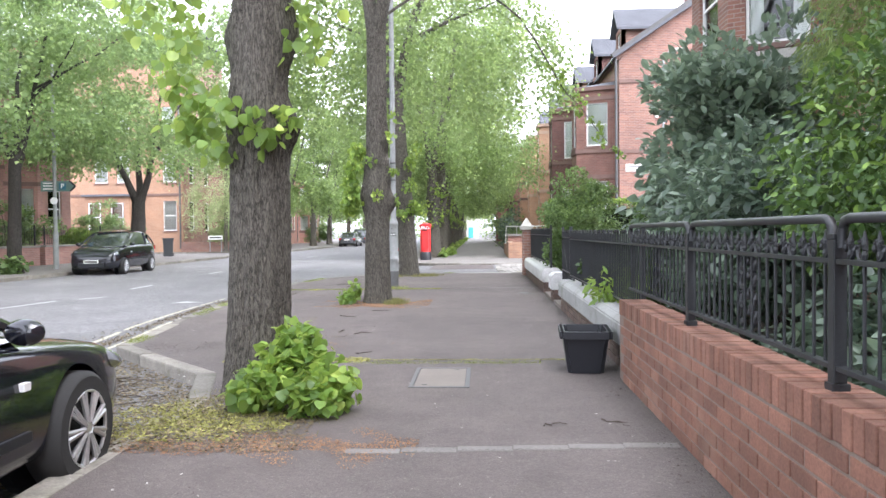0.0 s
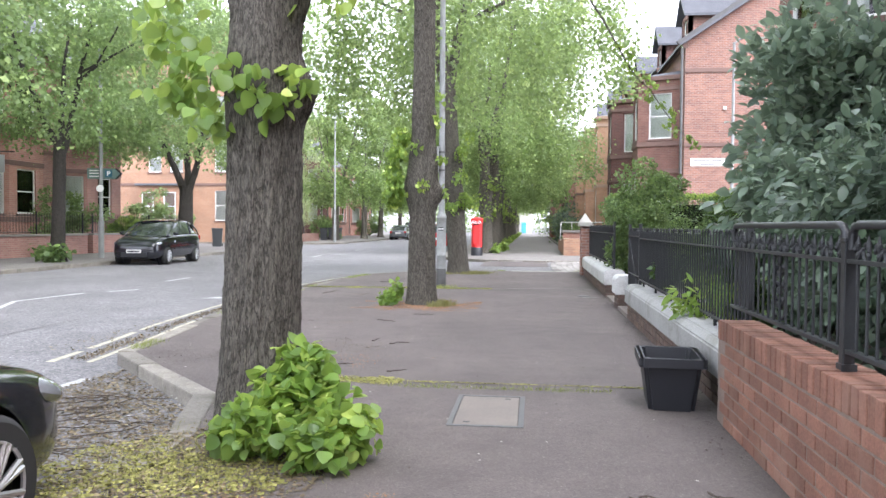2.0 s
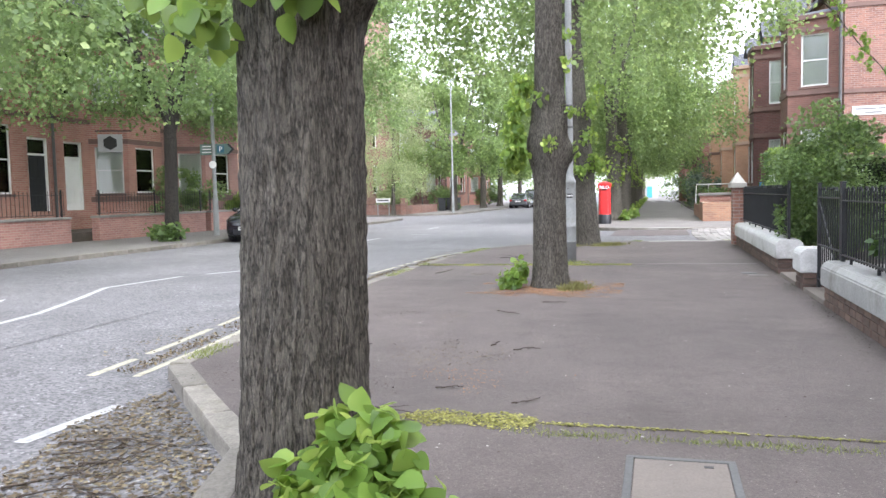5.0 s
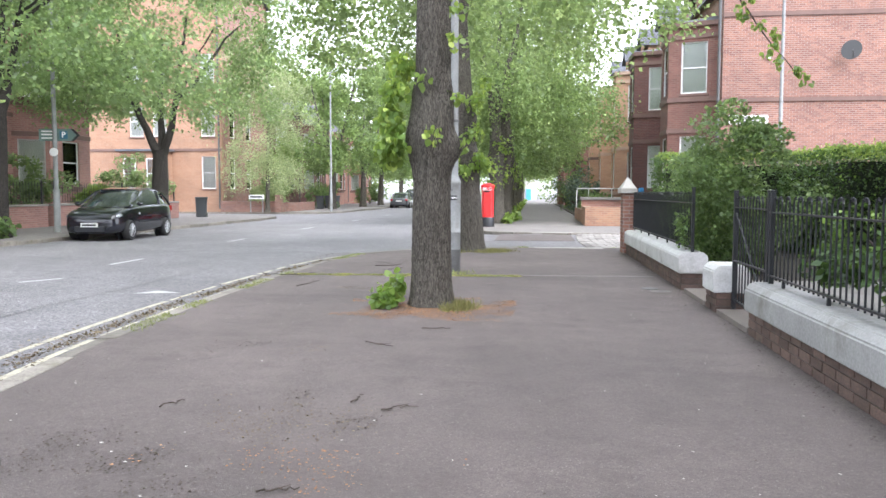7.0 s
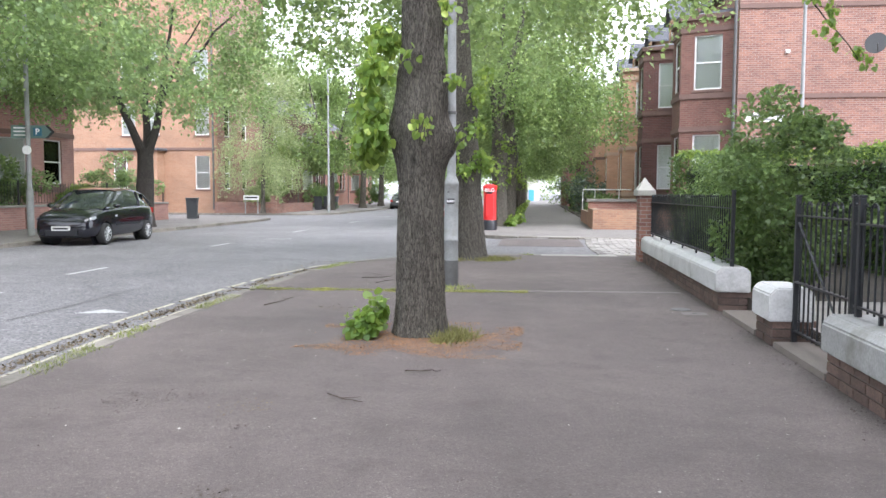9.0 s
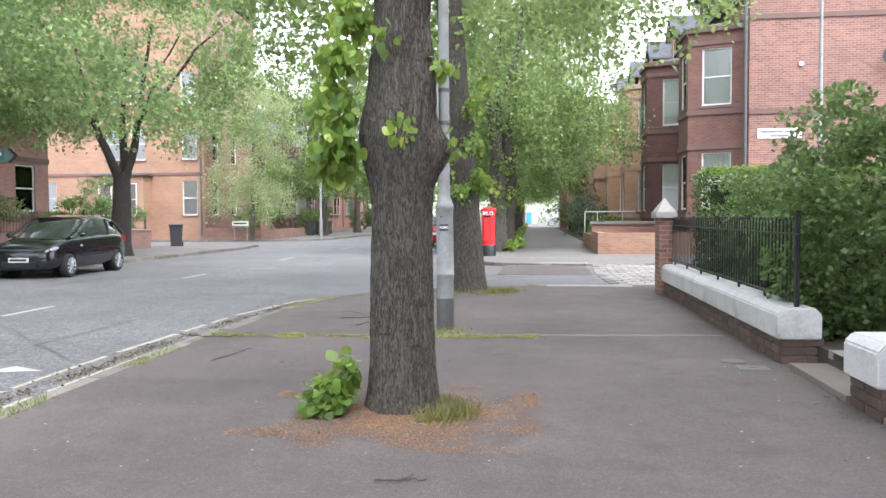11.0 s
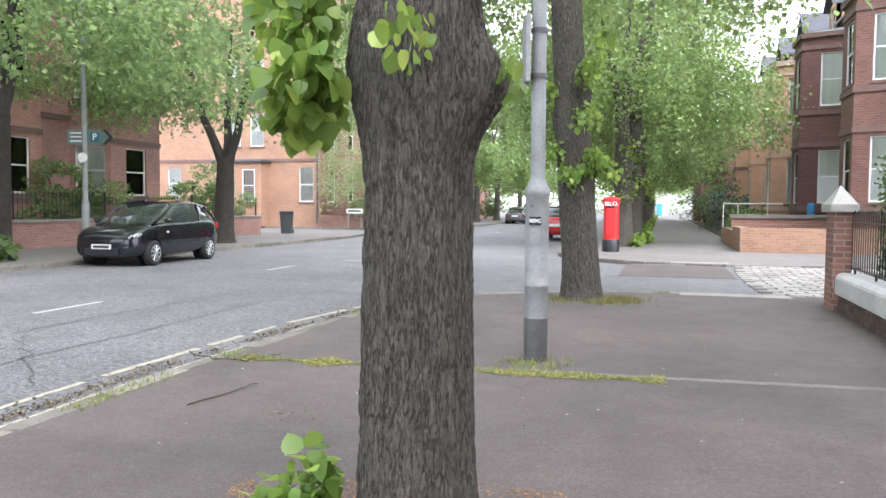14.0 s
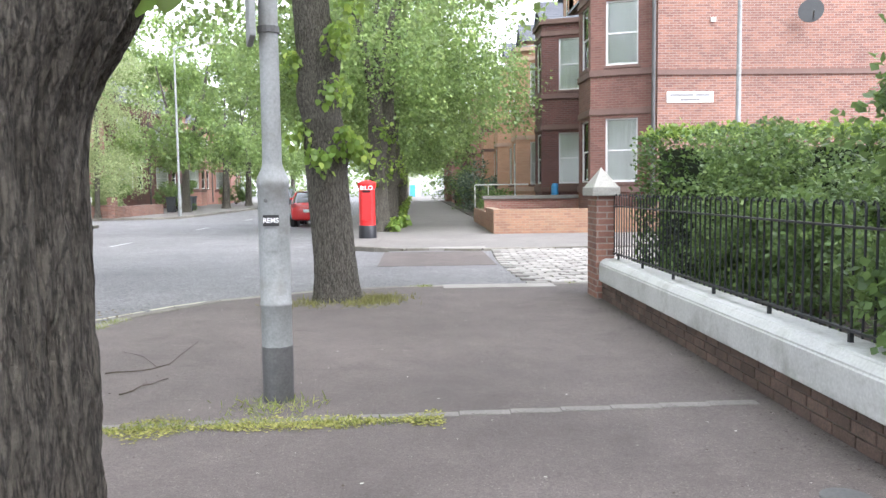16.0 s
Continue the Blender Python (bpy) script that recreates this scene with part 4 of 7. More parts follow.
def band(parent, pts, z0, z1, out, material, name="string_course"):
    """A projecting course along a run of wall, outer side to the right."""
    bm = bmesh.new()
    for p, q in zip(pts, pts[1:]):
        a, b = Vector((*p, 0)), Vector((*q, 0))
        d = (b - a).normalized()
        o = Vector((d.y, -d.x, 0)) * out
        i = Vector((-d.y, d.x, 0)) * 0.1
        prism(bm, [tuple((v)[:2]) for v in (a + o - d * out * 0.4, b + o + d * out * 0.4, b + i, a + i)], z0, z1)
    part(name, bm, material, parent)


def roof_bm(x0, x1, y0, y1, z, rise, over=0.3, ridge="x"):
    """A pitched roof in slate courses; its ridge runs along the given axis."""
    bm = bmesh.new()
    if ridge == "x":
        half, mid = (y1 - y0) / 2 + over, (y0 + y1) / 2
    else:
        half, mid = (x1 - x0) / 2 + over, (x0 + x1) / 2
    courses = 16
    left = []
    for i in range(courses):
        f0, f1 = i / courses, (i + 1) / courses
        z_at = lambda f: z - over * 0.5 + (rise + over * 0.5) * f
        left += [(-half * (1 - f0), z_at(f0) + 0.035), (-half * (1 - f1), z_at(f1) + 0.005)]
    prof = left + [(-p, q) for p, q in left[::-1][1:]]
    prof += [(half, prof[-1][1] - 0.12), (0, z + rise - 0.15), (-half, prof[0][1] - 0.12)]
    ends = []
    for e in ((x0 - over, x1 + over) if ridge == "x" else (y0 - over, y1 + over)):
        ends.append([bm.verts.new((e, mid + p, q) if ridge == "x" else (mid + p, e, q)) for p, q in prof])
    n = len(prof)
    for k in range(n):
        bm.faces.new((ends[0][k], ends[0][(k + 1) % n], ends[1][(k + 1) % n], ends[1][k]))
    bm.faces.new(ends[0])
    bm.faces.new(ends[1][::-1])
    bmesh.ops.recalc_face_normals(bm, faces=bm.faces)
    return bm


def bay(parent, front, y0, y1, out, base, top, floors, material, trim, sgn, curtain, hip=0.9):
    """A canted bay on a front that looks along sgn*x: three faces, a window in each on every floor."""
    c = min(0.75, (y1 - y0) * 0.3)
    o = front + sgn * out
    pts = [(front, y1), (o, y1 - c), (o, y0 + c), (front, y0)] if sgn < 0 else [(front, y0), (o, y0 + c), (o, y1 - c), (front, y1)]
    for i in range(3):
        p, q = pts[i], pts[i + 1]
        run = math.hypot(q[0] - p[0], q[1] - p[1])
        wide = min(run - 0.35, 1.0 if i != 1 else 1.15)
        walled(parent, p, q, base, top, [(run / 2, wide, f, h) for f, h in floors], material, curtain, "bay_wall")
    for f, h in floors:
        band(parent, pts, f - 0.32, f - 0.12, 0.05, trim)
        band(parent, pts, f + h + 0.12, f + h + 0.3, 0.04, trim)
    band(parent, pts, top - 0.18, top, 0.1, trim, "cornice")
    bm = bmesh.new()
    lo = [bm.verts.new((x + (sgn * 0.12 if x == o else 0), y, top)) for x, y in pts]
    a, b = bm.verts.new((front, pts[1][1], top + hip)), bm.verts.new((front, pts[2][1], top + hip))
    bm.faces.new((lo[0], lo[1], a))
    bm.faces.new((lo[1], lo[2], b, a))
    bm.faces.new((lo[2], lo[3], b))
    bmesh.ops.recalc_face_normals(bm, faces=bm.faces)
    bmesh.ops.solidify(bm, geom=bm.faces, thickness=0.05)
    part("bay_roof", bm, SLATE, parent)


def chimney(parent, x, y, z, material):
    bm = boxes((x - 0.5, x + 0.5, y - 0.35, y + 0.35, z - 2.5, z), (x - 0.56, x + 0.56, y - 0.41, y + 0.41, z - 0.25, z - 0.1))
    ch = part("chimney", bm, material, parent)
    for k in (-0.3, 0, 0.3):
        part("chimney_pot", lathe(bmesh.new(), [(0.12, 0), (0.1, 0.35), (0.13, 0.4)], 10, (x + k, y, z)), SANDSTONE, ch)


def dormer(parent, x, y, z, material):
    """A gabled dormer over the eaves, looking along -x."""
    bm = bmesh.new()
    wall_bm(bm, (x, y + 0.8), (x, y - 0.8), z, z + 1.7, [(0.8, 0.8, z + 0.3, 1.2)], 0.2)
    box(bm, x, x + 2.5, y - 0.8, y - 0.65, z, z + 1.7)
    box(bm, x, x + 2.5, y + 0.65, y + 0.8, z, z + 1.7)
    part("dormer", bm, material, parent)
    window_at(parent, x, y, z + 0.3, 0.8, 1.2, -90, 0.5)
    part("dormer_roof", roof_bm(x, x + 3.2, y - 0.8, y + 0.8, z + 1.7, 1.0, 0.25, "x"), SLATE, parent)


def terrace_house(y0, y1, brick, trim, label, gable=False, bay_brick=None, front=6.4, deep=10.0, eave=9.2, bay_at=0.45, bay_out=2.2, top=7.9, dorm=True):
    ob = thing("house", label, "house")
    by0, by1 = (y0 + 0.4, y0 + 0.4 + (y1 - y0) * 0.55) if gable else (y0 + 0.5, y0 + 0.5 + (y1 - y0) * 0.55)
    door_u = y1 - ((by1 + y1) / 2)
    walled(ob, (front, y1), (front, by1), 0, eave, [(door_u, 0.9, 1.5, 2.0), (door_u, 0.9, 5.2, 1.9)], brick)
    part("wall", boxes((front, front + 0.3, y0 + 0.31 if gable else y0, by1, 8, eave)), brick, ob)
    part("wall", boxes((front, front + 0.3, y0 + 0.31 if gable else y0, by0, 0, 8)), brick, ob)
    bay(ob, front, by0, by1, bay_out, 0, top, [(1.5, 2.0), (5.15, 2.0)], bay_brick or brick, trim, -1, 0.9, 0.3)
    part("wall", boxes((front + 0.3, front + deep, y1 - 0.3, y1, 0, eave)), brick, ob)
    band(ob, [(front, y1), (front, y0)], eave - 0.25, eave, 0.12, trim, "eaves_course")
    part("roof", roof_bm(front, front + deep, y0 if gable else y0 + 0.3, y1 - 0.3, eave, 3.4, 0.28, "y"), SLATE, ob)
    if dorm:
        dormer(ob, front + 0.35, (by0 + by1) / 2, eave - 0.1, brick)
    chimney(ob, front + deep / 2, y1 - 0.2, eave + 4.4, brick)
    return ob, by0, by1


corner, cb0, cb1 = terrace_house(38.0, 44.0, RED_BRICK, SANDSTONE, "red brick corner house with a two-storey canted bay", True, bay_brick=BAY_BRICK, bay_out=1.8)
gable_holes = [(9.0, 1.0, 5.2, 1.9), (9.0, 1.0, 1.4, 1.9)]
walled(corner, (6.4, 38.0), (16.4, 38.0), 0, 9.2, gable_holes, RED_BRICK, 0.9, "gable_wall")
tri = bmesh.new()
for y in (38.0, 38.3):
    tri.faces.new([tri.verts.new(v) for v in ((6.4, y, 9.2), (16.4, y, 9.2), (11.4, y, 12.6))])
part("gable_top", tri, RED_BRICK, corner)
for z in (4.72, 7.9):
    band(corner, [(6.4, 38.0), (16.4, 38.0)], z, z + 0.16, 0.045, SANDSTONE)
verge = bmesh.new()
for sx in (-1, 1):
    tube(verge, [(11.4 + sx * 5.35, 37.86, 9.12), (11.4, 37.86, 12.76)], 0.12, 4)
part("barge_board", verge, DARK_STEEL, corner)
part("downpipe", tube(bmesh.new(), [(6.25, 37.92, 0.2), (6.25, 37.92, 9.0)], 0.06, 10), DARK_STEEL, corner, "dark cast-iron downpipe")
dish = bmesh.new()
lathe(dish, [(0.02, 0.0), (0.17, 0.015), (0.3, 0.06), (0.36, 0.11), (0.352, 0.12), (0.29, 0.075), (0.16, 0.03), (0.01, 0.014)], 24)
bmesh.ops.transform(dish, matrix=pose(10.9, 37.6, 6.5, 84, 0, -35), verts=dish.verts)
sat = part("satellite_dish", dish, DISH_GREY, corner, "grey satellite dish on the gable", True)
part("dish_arm", tube(bmesh.new(), [(10.9, 37.98, 6.3), (10.9, 37.5, 6.2), (10.75, 37.15, 6.45)], 0.02, 8), DARK_STEEL, sat)
part("alarm_box", boxes((8.0, 8.14, 37.93, 38.0, 6.3, 6.42), soft=0.01), WHITE, corner)


def letters(text, size, material, parent, m, name="lettering", depth=0.002, bold=0.0):
    cu = bpy.data.curves.new("text", "FONT")
    cu.body, cu.size, cu.extrude, cu.align_x, cu.align_y, cu.offset = text, size, depth, "CENTER", "CENTER", bold
    tmp = bpy.data.objects.new("text", cu)
    me = bpy.data.meshes.new_from_object(tmp)
    bpy.data.objects.remove(tmp)
    me.materials.clear()
    me.materials.append(material)
    ob = new(name, me)
    ob.parent = parent
    ob.matrix_basis = m
    return ob


plate = thing("street_name_sign", "white street name plate with dark writing on the gable", "sign", (7.4, 37.975, 4.05))
part("plate", boxes((-0.72, 0.72, 0, 0.025, -0.17, 0.17), soft=0.006), PLATE, plate)
for x0, x1, z in ((-0.62, 0.1, 0.06), (0.17, 0.6, 0.06), (-0.3, 0.3, -0.08)):
    part("text_bar", boxes((x0, x1, -0.008, 0.002, z - 0.032, z + 0.032)), GREY_INK, plate)

ROW = [(44, 50, DARK_BRICK, SANDSTONE, "dark red brick terraced house with a canted bay"), (50, 56, PEACH_BRICK, CREAM_STONE, "peach brick terraced house with stone-trimmed bay"), (56, 62, PEACH_BRICK, CREAM_STONE, "peach brick terraced house with stone-trimmed bay"),
       (62, 68, PEACH_BRICK, SANDSTONE, "red brick terraced house with a bay"), (68, 75, PINK_BRICK, SANDSTONE, "red brick terraced house with a bay"), (75, 83, DARK_BRICK, SANDSTONE, "dark brick terraced house far along the street"), (83, 92, PINK_BRICK, SANDSTONE, "red brick terraced house far along the street"), (92, 102, RED_BRICK, SANDSTONE, "red brick house far along the street")]
for y0, y1, b, tr, lab in ROW:
    terrace_house(y0, y1, b, tr, lab, front=6.4 - 0.045 * (y0 - 40), eave=9.0 if b is not DARK_BRICK else 9.3, dorm=y0 < 70)

# the near house behind the brick garden wall
near_house = thing("house", "red brick house with a stone-silled bay behind shrubs", "house")
walled(near_house, (5.7, 14.9), (5.7, 4.0), 0, 11.5, [(2.0, 1.0, 1.4, 2.0), (2.0, 1.0, 4.6, 2.0), (7, 1.0, 4.6, 2.0), (7, 1.0, 1.4, 2.0)], RED_BRICK)
part("wall", boxes((5.7, 6.0, -14, 4.0, 0, 11.5)), RED_BRICK, near_house)
part("wall", boxes((5.7, 16, 19.3, 19.6, 0, 11.5)), RED_BRICK, near_house)
part("wall", boxes((5.7, 6.0, 14.9, 19.3, 8.4, 11.5)), RED_BRICK, near_house)
part("wall", boxes((5.7, 6.0, 18.6, 19.3, 0, 8.4)), RED_BRICK, near_house)
bay(near_house, 5.7, 14.9, 18.6, 1.4, 0, 8.2, [(1.3, 1.9), (4.3, 2.1)], RED_BRICK, PALE_STONE, -1, 0.4)
part("roof", roof_bm(5.7, 16, -14, 19.6, 11.5, 3.6, 0.3, "y"), SLATE, near_house)

# ---- across the road: a terrace, then an orange house on the corner ----
OX = -21.0


def door_at(parent, x, y, z, w, h, facing, material, opened=False):
    bm = boxes((-w / 2, -w / 2 + 0.07, 0.06, 0.16, 0, h), (w / 2 - 0.07, w / 2, 0.06, 0.16, 0, h), (-w / 2, w / 2, 0.06, 0.16, h - 0.07, h), (-w / 2, w / 2, 0.06, 0.16, h - 0.62, h - 0.55))
    ob = part("door_frame", bm, WHITE, parent)
    ob.matrix_basis = pose(x, y, z, 0, 0, facing)
    leaf = boxes((-w / 2 + 0.07, w / 2 - 0.07, 0.12, 0.16, 0, h - 0.62))
    for zz in (0.25, 1.15):
        for sx in (-1, 1):
            box(leaf, sx * w * 0.2 - w * 0.13, sx * w * 0.2 + w * 0.13, 0.105, 0.125, zz, zz + 0.7, soft=0.01)
    part("door", leaf, material, ob)
    part("fanlight", boxes((-w / 2 + 0.07, w / 2 - 0.07, 0.12, 0.126, h - 0.55, h - 0.07)), GLASS, ob)
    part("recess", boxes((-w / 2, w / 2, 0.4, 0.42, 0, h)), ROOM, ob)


def opposite_house(y0, y1, brick, label, bays, flats, doors, eave=8.6):
    ob = thing("house", label, "house")
    cuts = sorted((b0, b1) for b0, b1 in bays)
    y = y0
    runs = []
    for b0, b1 in cuts:
        runs.append((y, b0))
        y = b1
    runs.append((y, y1))
    for a, b in runs:
        if b - a < 0.05:
            continue
        holes = [(p - a, w, f, h) for p, w, f, h in flats if a < p < b]
        doorways = [(p - a, w, f, h) for p, w, f, h, m in doors if a < p < b]
        bm = bmesh.new()
        wall_bm(bm, (OX, a), (OX, b), 0, eave, holes + doorways)
        part("wall", bm, brick, ob)
        for u, w, f, h in holes:
            window_at(ob, OX, a + u, f, w, h, 90, 0.9)
        for p, w, f, h, m in doors:
            if a < p < b:
                door_at(ob, OX, p, f, w, h, 90, m)
    for b0, b1 in cuts:
        bay(ob, OX, b0, b1, 1.1, 0, eave - 0.9, [(1.6, 1.75), (5.0, 1.8)], brick, SANDSTONE, 1, 0.9)
        part("wall", boxes((OX - 0.3, OX, b0, b1, eave - 1.0, eave)), brick, ob)
    band(ob, [(OX, y0), (OX, y1)], 4.2, 4.36, 0.05, SANDSTONE)
    band(ob, [(OX, y0), (OX, y1)], eave - 0.2, eave, 0.12, SANDSTONE, "eaves_course")
    part("wall", boxes((OX - 9, OX - 0.3, y1 - 0.3, y1, 0, eave)), brick, ob)
    part("roof", roof_bm(OX - 9, OX, y0 + 0.2, y1 - 0.2, eave, 3.2, 0.25, "y"), SLATE, ob)
    chimney(ob, OX - 4.5, y1 - 0.3, eave + 4.2, brick)
    part("downpipe", tube(bmesh.new(), [(OX + 0.08, y1 - 0.15, 0.2), (OX + 0.08, y1 - 0.15, eave - 0.2)], 0.05, 8), DARK_STEEL, ob)
    return ob


opposite_house(14.0, 22.5, PINK_BRICK, "red brick terraced house across the road", [(16.0, 19.4)], [(21, 1.0, 1.5, 2.2), (21, 1.0, 5, 1.8)], [])
opposite_house(22.5, 28.55, PINK_BRICK, "red brick terraced house with a dark front door", [], [(23.9, 1.1, 1.6, 2.3), (26.0, 1.15, 1.6, 2.3), (23.9, 1.1, 5, 1.8), (26.0, 1.1, 5.0, 1.8)], [(27.75, 0.95, 1.0, 2.55, BLACK_PLASTIC)])
opposite_house(28.55, 34.3, PINK_BRICK, "red brick terraced house with a white front door", [(30.3, 33.9)], [(29.4, 0.9, 5.0, 1.8)], [(29.45, 0.95, 1.0, 2.5, WHITE)])
opposite_house(34.3, 40.4, PURPLE_BRICK, "dark red brick end-terrace house with a bay", [(35.6, 39.9)], [], [])

orange = thing("house", "tall orange brick house on the far corner", "house")
OY = 56.0
walled(orange, (-42, OY), (-20.9, OY), 0, 15.2, [(u, 0.95, f, h) for u, f, h in ((3.5, 1.6, 2.0), (3.5, 4.9, 2.0), (8.5, 4.9, 2.0), (15.3, 4.9, 2.0), (16.9, 4.9, 2.0), (20.2, 1.5, 2.1), (20.2, 4.9, 2.0), (16.9, 8.3, 1.9), (15.3, 8.3, 1.9), (20.2, 8.3, 1.9), (8.5, 8.3, 1.9), (11, 1.6, 2.0))], ORANGE_BRICK, 0.9)
walled(orange, (-20.9, OY + 0.3), (-20.9, OY + 9), 0, 15.2, [(1.6, 0.95, 1.5, 2.1), (1.6, 0.95, 4.9, 2.0), (4.6, 0.95, 1.5, 2.1), (4.6, 0.95, 4.9, 2.0)], RED_BRICK, 0.6)
for z in (3.95, 7.5):
    band(orange, [(-42, OY), (-20.9, OY)], z, z + 0.17, 0.05, SANDSTONE)
obay = boxes((-27.4, -24.3, OY - 1.0, OY, 0, 3.9))
part("bay_wall", obay, ORANGE_BRICK, orange)
for x in (-26.7, -25.1):
    window_at(orange, x, OY - 1.12, 1.5, 0.85, 1.95, 0, 0.9)
part("bay_roof", boxes((-27.6, -24.1, OY - 1.2, OY, 3.9, 4.05), soft=0.03), SLATE, orange)
part("roof", roof_bm(-42, -20.9, OY, OY + 9, 15.2, 1.2, 0.3, "x"), SLATE, orange)
part("downpipe", tube(bmesh.new(), [(-21.05, OY - 0.06, 0.2), (-21.05, OY - 0.06, 15.0)], 0.06, 8), DARK_STEEL, orange)

far_row = [(70, 78, DARK_BRICK), (78, 87, DARK_BRICK), (87, 97, PINK_BRICK), (97, 110, PINK_BRICK)]
OX = -22.5
for y0, y1, b in far_row:
    opposite_house(y0, y1, b, "brick terraced house with bays far along the road", [(y0 + 1, y0 + 4.4)], [(y1 - 1.6, 1.0, 1.6, 1.9), (y1 - 1.6, 1.0, 5.0, 1.8)], [])
OX = -21.0
end = thing("house", "pale house with a blue door closing the street", "house")
part("wall", boxes((-4.4, -0.4, 150, 158, 0, 6)), PALE_STONE, end)
part("door", boxes((-2.3, -1.4, 149.8, 150, 0, 2.0)), BLUE, end)
part("roof", roof_bm(-4.4, -0.4, 150, 158, 6, 2.4, 0.3, "x"), SLATE, end)

woods = np.random.default_rng(81)
wc = [(woods.uniform(-70, 50), 172 + woods.uniform(-6, 6), woods.uniform(0.5, 13)) for _ in range(420)]
wp = clumps(woods, wc, [2.2] * len(wc), 60)
far_woods = tagged(new("far_trees", leaf_mesh("far_trees", wp, 0.55 * woods.uniform(0.6, 1.3, len(wp)), woods, LIME_FAR, "kite", 0.4)), "hazy green trees closing the far end of the street", "trees", kind="stuff")

# ---- garden walls and railings beside the pavement ----
brick_wall = thing("brick_garden_wall", "low orange brick garden wall with a brick-on-edge coping", "wall", kind="structure")
part("mortar_core", boxes((1.206, 1.415, -14, 8.5, -0.2, 0.644)), MORTAR, brick_wall)
stretcher = unit_mesh("brick", boxes((0, 0.1, -0.1065, 0.1065, -0.0315, 0.0315), soft=0.004), BRICK)
on_edge = unit_mesh("coping_brick", boxes((0, 0.225, -0.0325, 0.0325, -0.06, 0.06), soft=0.005), BRICK)
rnd = random.Random(5)
rest = bmesh.new()
for c in range(7):
    z = 0.035 + c * 0.075
    for i in range(-62, 39):
        y = i * 0.225 + (0.1125 if c % 2 else 0) - 0.12
        if y > 8.42:
            continue
        if y > 2.3:
            piece("brick", stretcher, brick_wall, 1.2 + rnd.uniform(-0.002, 0.003), y, z)
        else:
            box(rest, 1.2, 1.3, y - 0.1075, y + 0.1075, z - 0.0325, z + 0.0325)
for i in range(-190, 114):
    y = i * 0.0745 + 0.02
    if y > 8.47:
        continue
    if y > 2.3:
        piece("coping_brick", on_edge, brick_wall, 1.196 + rnd.uniform(-0.003, 0.003), y, 0.594 + rnd.uniform(-0.003, 0.003), rnd.uniform(-0.5, 0.5))
    else:
        box(rest, 1.196, 1.421, y - 0.0325, y + 0.0325, 0.547, 0.657)
tagged(part("brick_run", rest, BRICK, brick_wall), kind="stuff")


def white_wall(y0, y1, label, low=0.215, high=0.47, thick=0.3, x=1.29, paint=None):
    ob = thing("white_garden_wall", label, "wall", kind="structure")
    part("mortar_core", boxes((x + 0.012, x + thick - 0.012, y0 + 0.012, y1 - 0.012, -0.2, low)), DARK_MORTAR, ob)
    me = unit_mesh("brick", boxes((0, 0.1, -0.1075, 0.1075, -0.0325, 0.0325), soft=0.004), BROWN_BRICK)
    for c in range(3):
        n = int((y1 - y0) / 0.225)
        for i in range(n):
            y = y0 + 0.11 + i * (y1 - y0 - 0.22) / max(n - 1, 1)
            piece("brick", me, ob, x, y + (0.05 if c % 2 and i < n - 1 else 0), 0.036 + c * 0.075)
        for e, rz in ((y0, 90), (y1, -90)):
            piece("brick", me, ob, x + 0.11, e, 0.036 + c * 0.075, rz)
            piece("brick", me, ob, x + thick - 0.045, e + (0.004 if rz > 0 else -0.004), 0.036 + c * 0.075, rz)
    cap = bmesh.new()
    prof = [(x - 0.035, low), (x - 0.035, high - 0.06), (x + 0.02, high), (x + thick - 0.02, high), (x + thick + 0.035, high - 0.06), (x + thick + 0.035, low)]
    a, b = [cap.verts.new((px, y0 - 0.03, pz)) for px, pz in prof], [cap.verts.new((px, y1 + 0.03, pz)) for px, pz in prof]
    for i in range(6):
        cap.faces.new((a[i], a[(i + 1) % 6], b[(i + 1) % 6], b[i]))
    cap.faces.new(a[::-1])
    cap.faces.new(b)
    bmesh.ops.recalc_face_normals(cap, faces=cap.faces)
    bmesh.ops.bevel(cap, geom=cap.edges, offset=0.012, segments=2, affect="EDGES")
    part("coping", cap, paint or WHITE_RENDER, ob, "white painted coping" if paint is None else "greyed white painted coping")
    return ob


white_wall(8.56, 14.1, "low wall with a weathered off-white coping over dark brick", paint=GREY_RENDER)
white_wall(15.36, 15.84, "short white-capped gate pier over dark brick", high=0.5)
white_wall(17.34, 23.55, "low wall with a white painted coping over dark brick", high=0.49)

pier = thing("gate_pier", "brick corner pier with a pale stone pyramid cap", "pier")
part("shaft", boxes((1.22, 1.44, 23.56, 24.03, -0.1, 1.25)), RED_BRICK, pier)
cap = boxes((1.16, 1.5, 23.5, 24.09, 1.25, 1.36), soft=0.015)
tip = [cap.verts.new(v) for v in ((1.18, 23.52, 1.36), (1.48, 23.52, 1.36), (1.48, 24.07, 1.36), (1.18, 24.07, 1.36), (1.33, 23.795, 1.6))]
for i in range(4):
    cap.faces.new((tip[i], tip[(i + 1) % 4], tip[4]))
part("cap", cap, PALE_STONE, pier, "pale stone cap")


def scroll(r=0.042):
    bm = bmesh.new()
    tube(bm, [(0, math.sin(a) * r * (1 - a / 9), 0.03 - math.cos(a) * r * (1 - a / 9)) for a in np.linspace(0, 5.2, 12)], 0.0085, 5)
    return bm


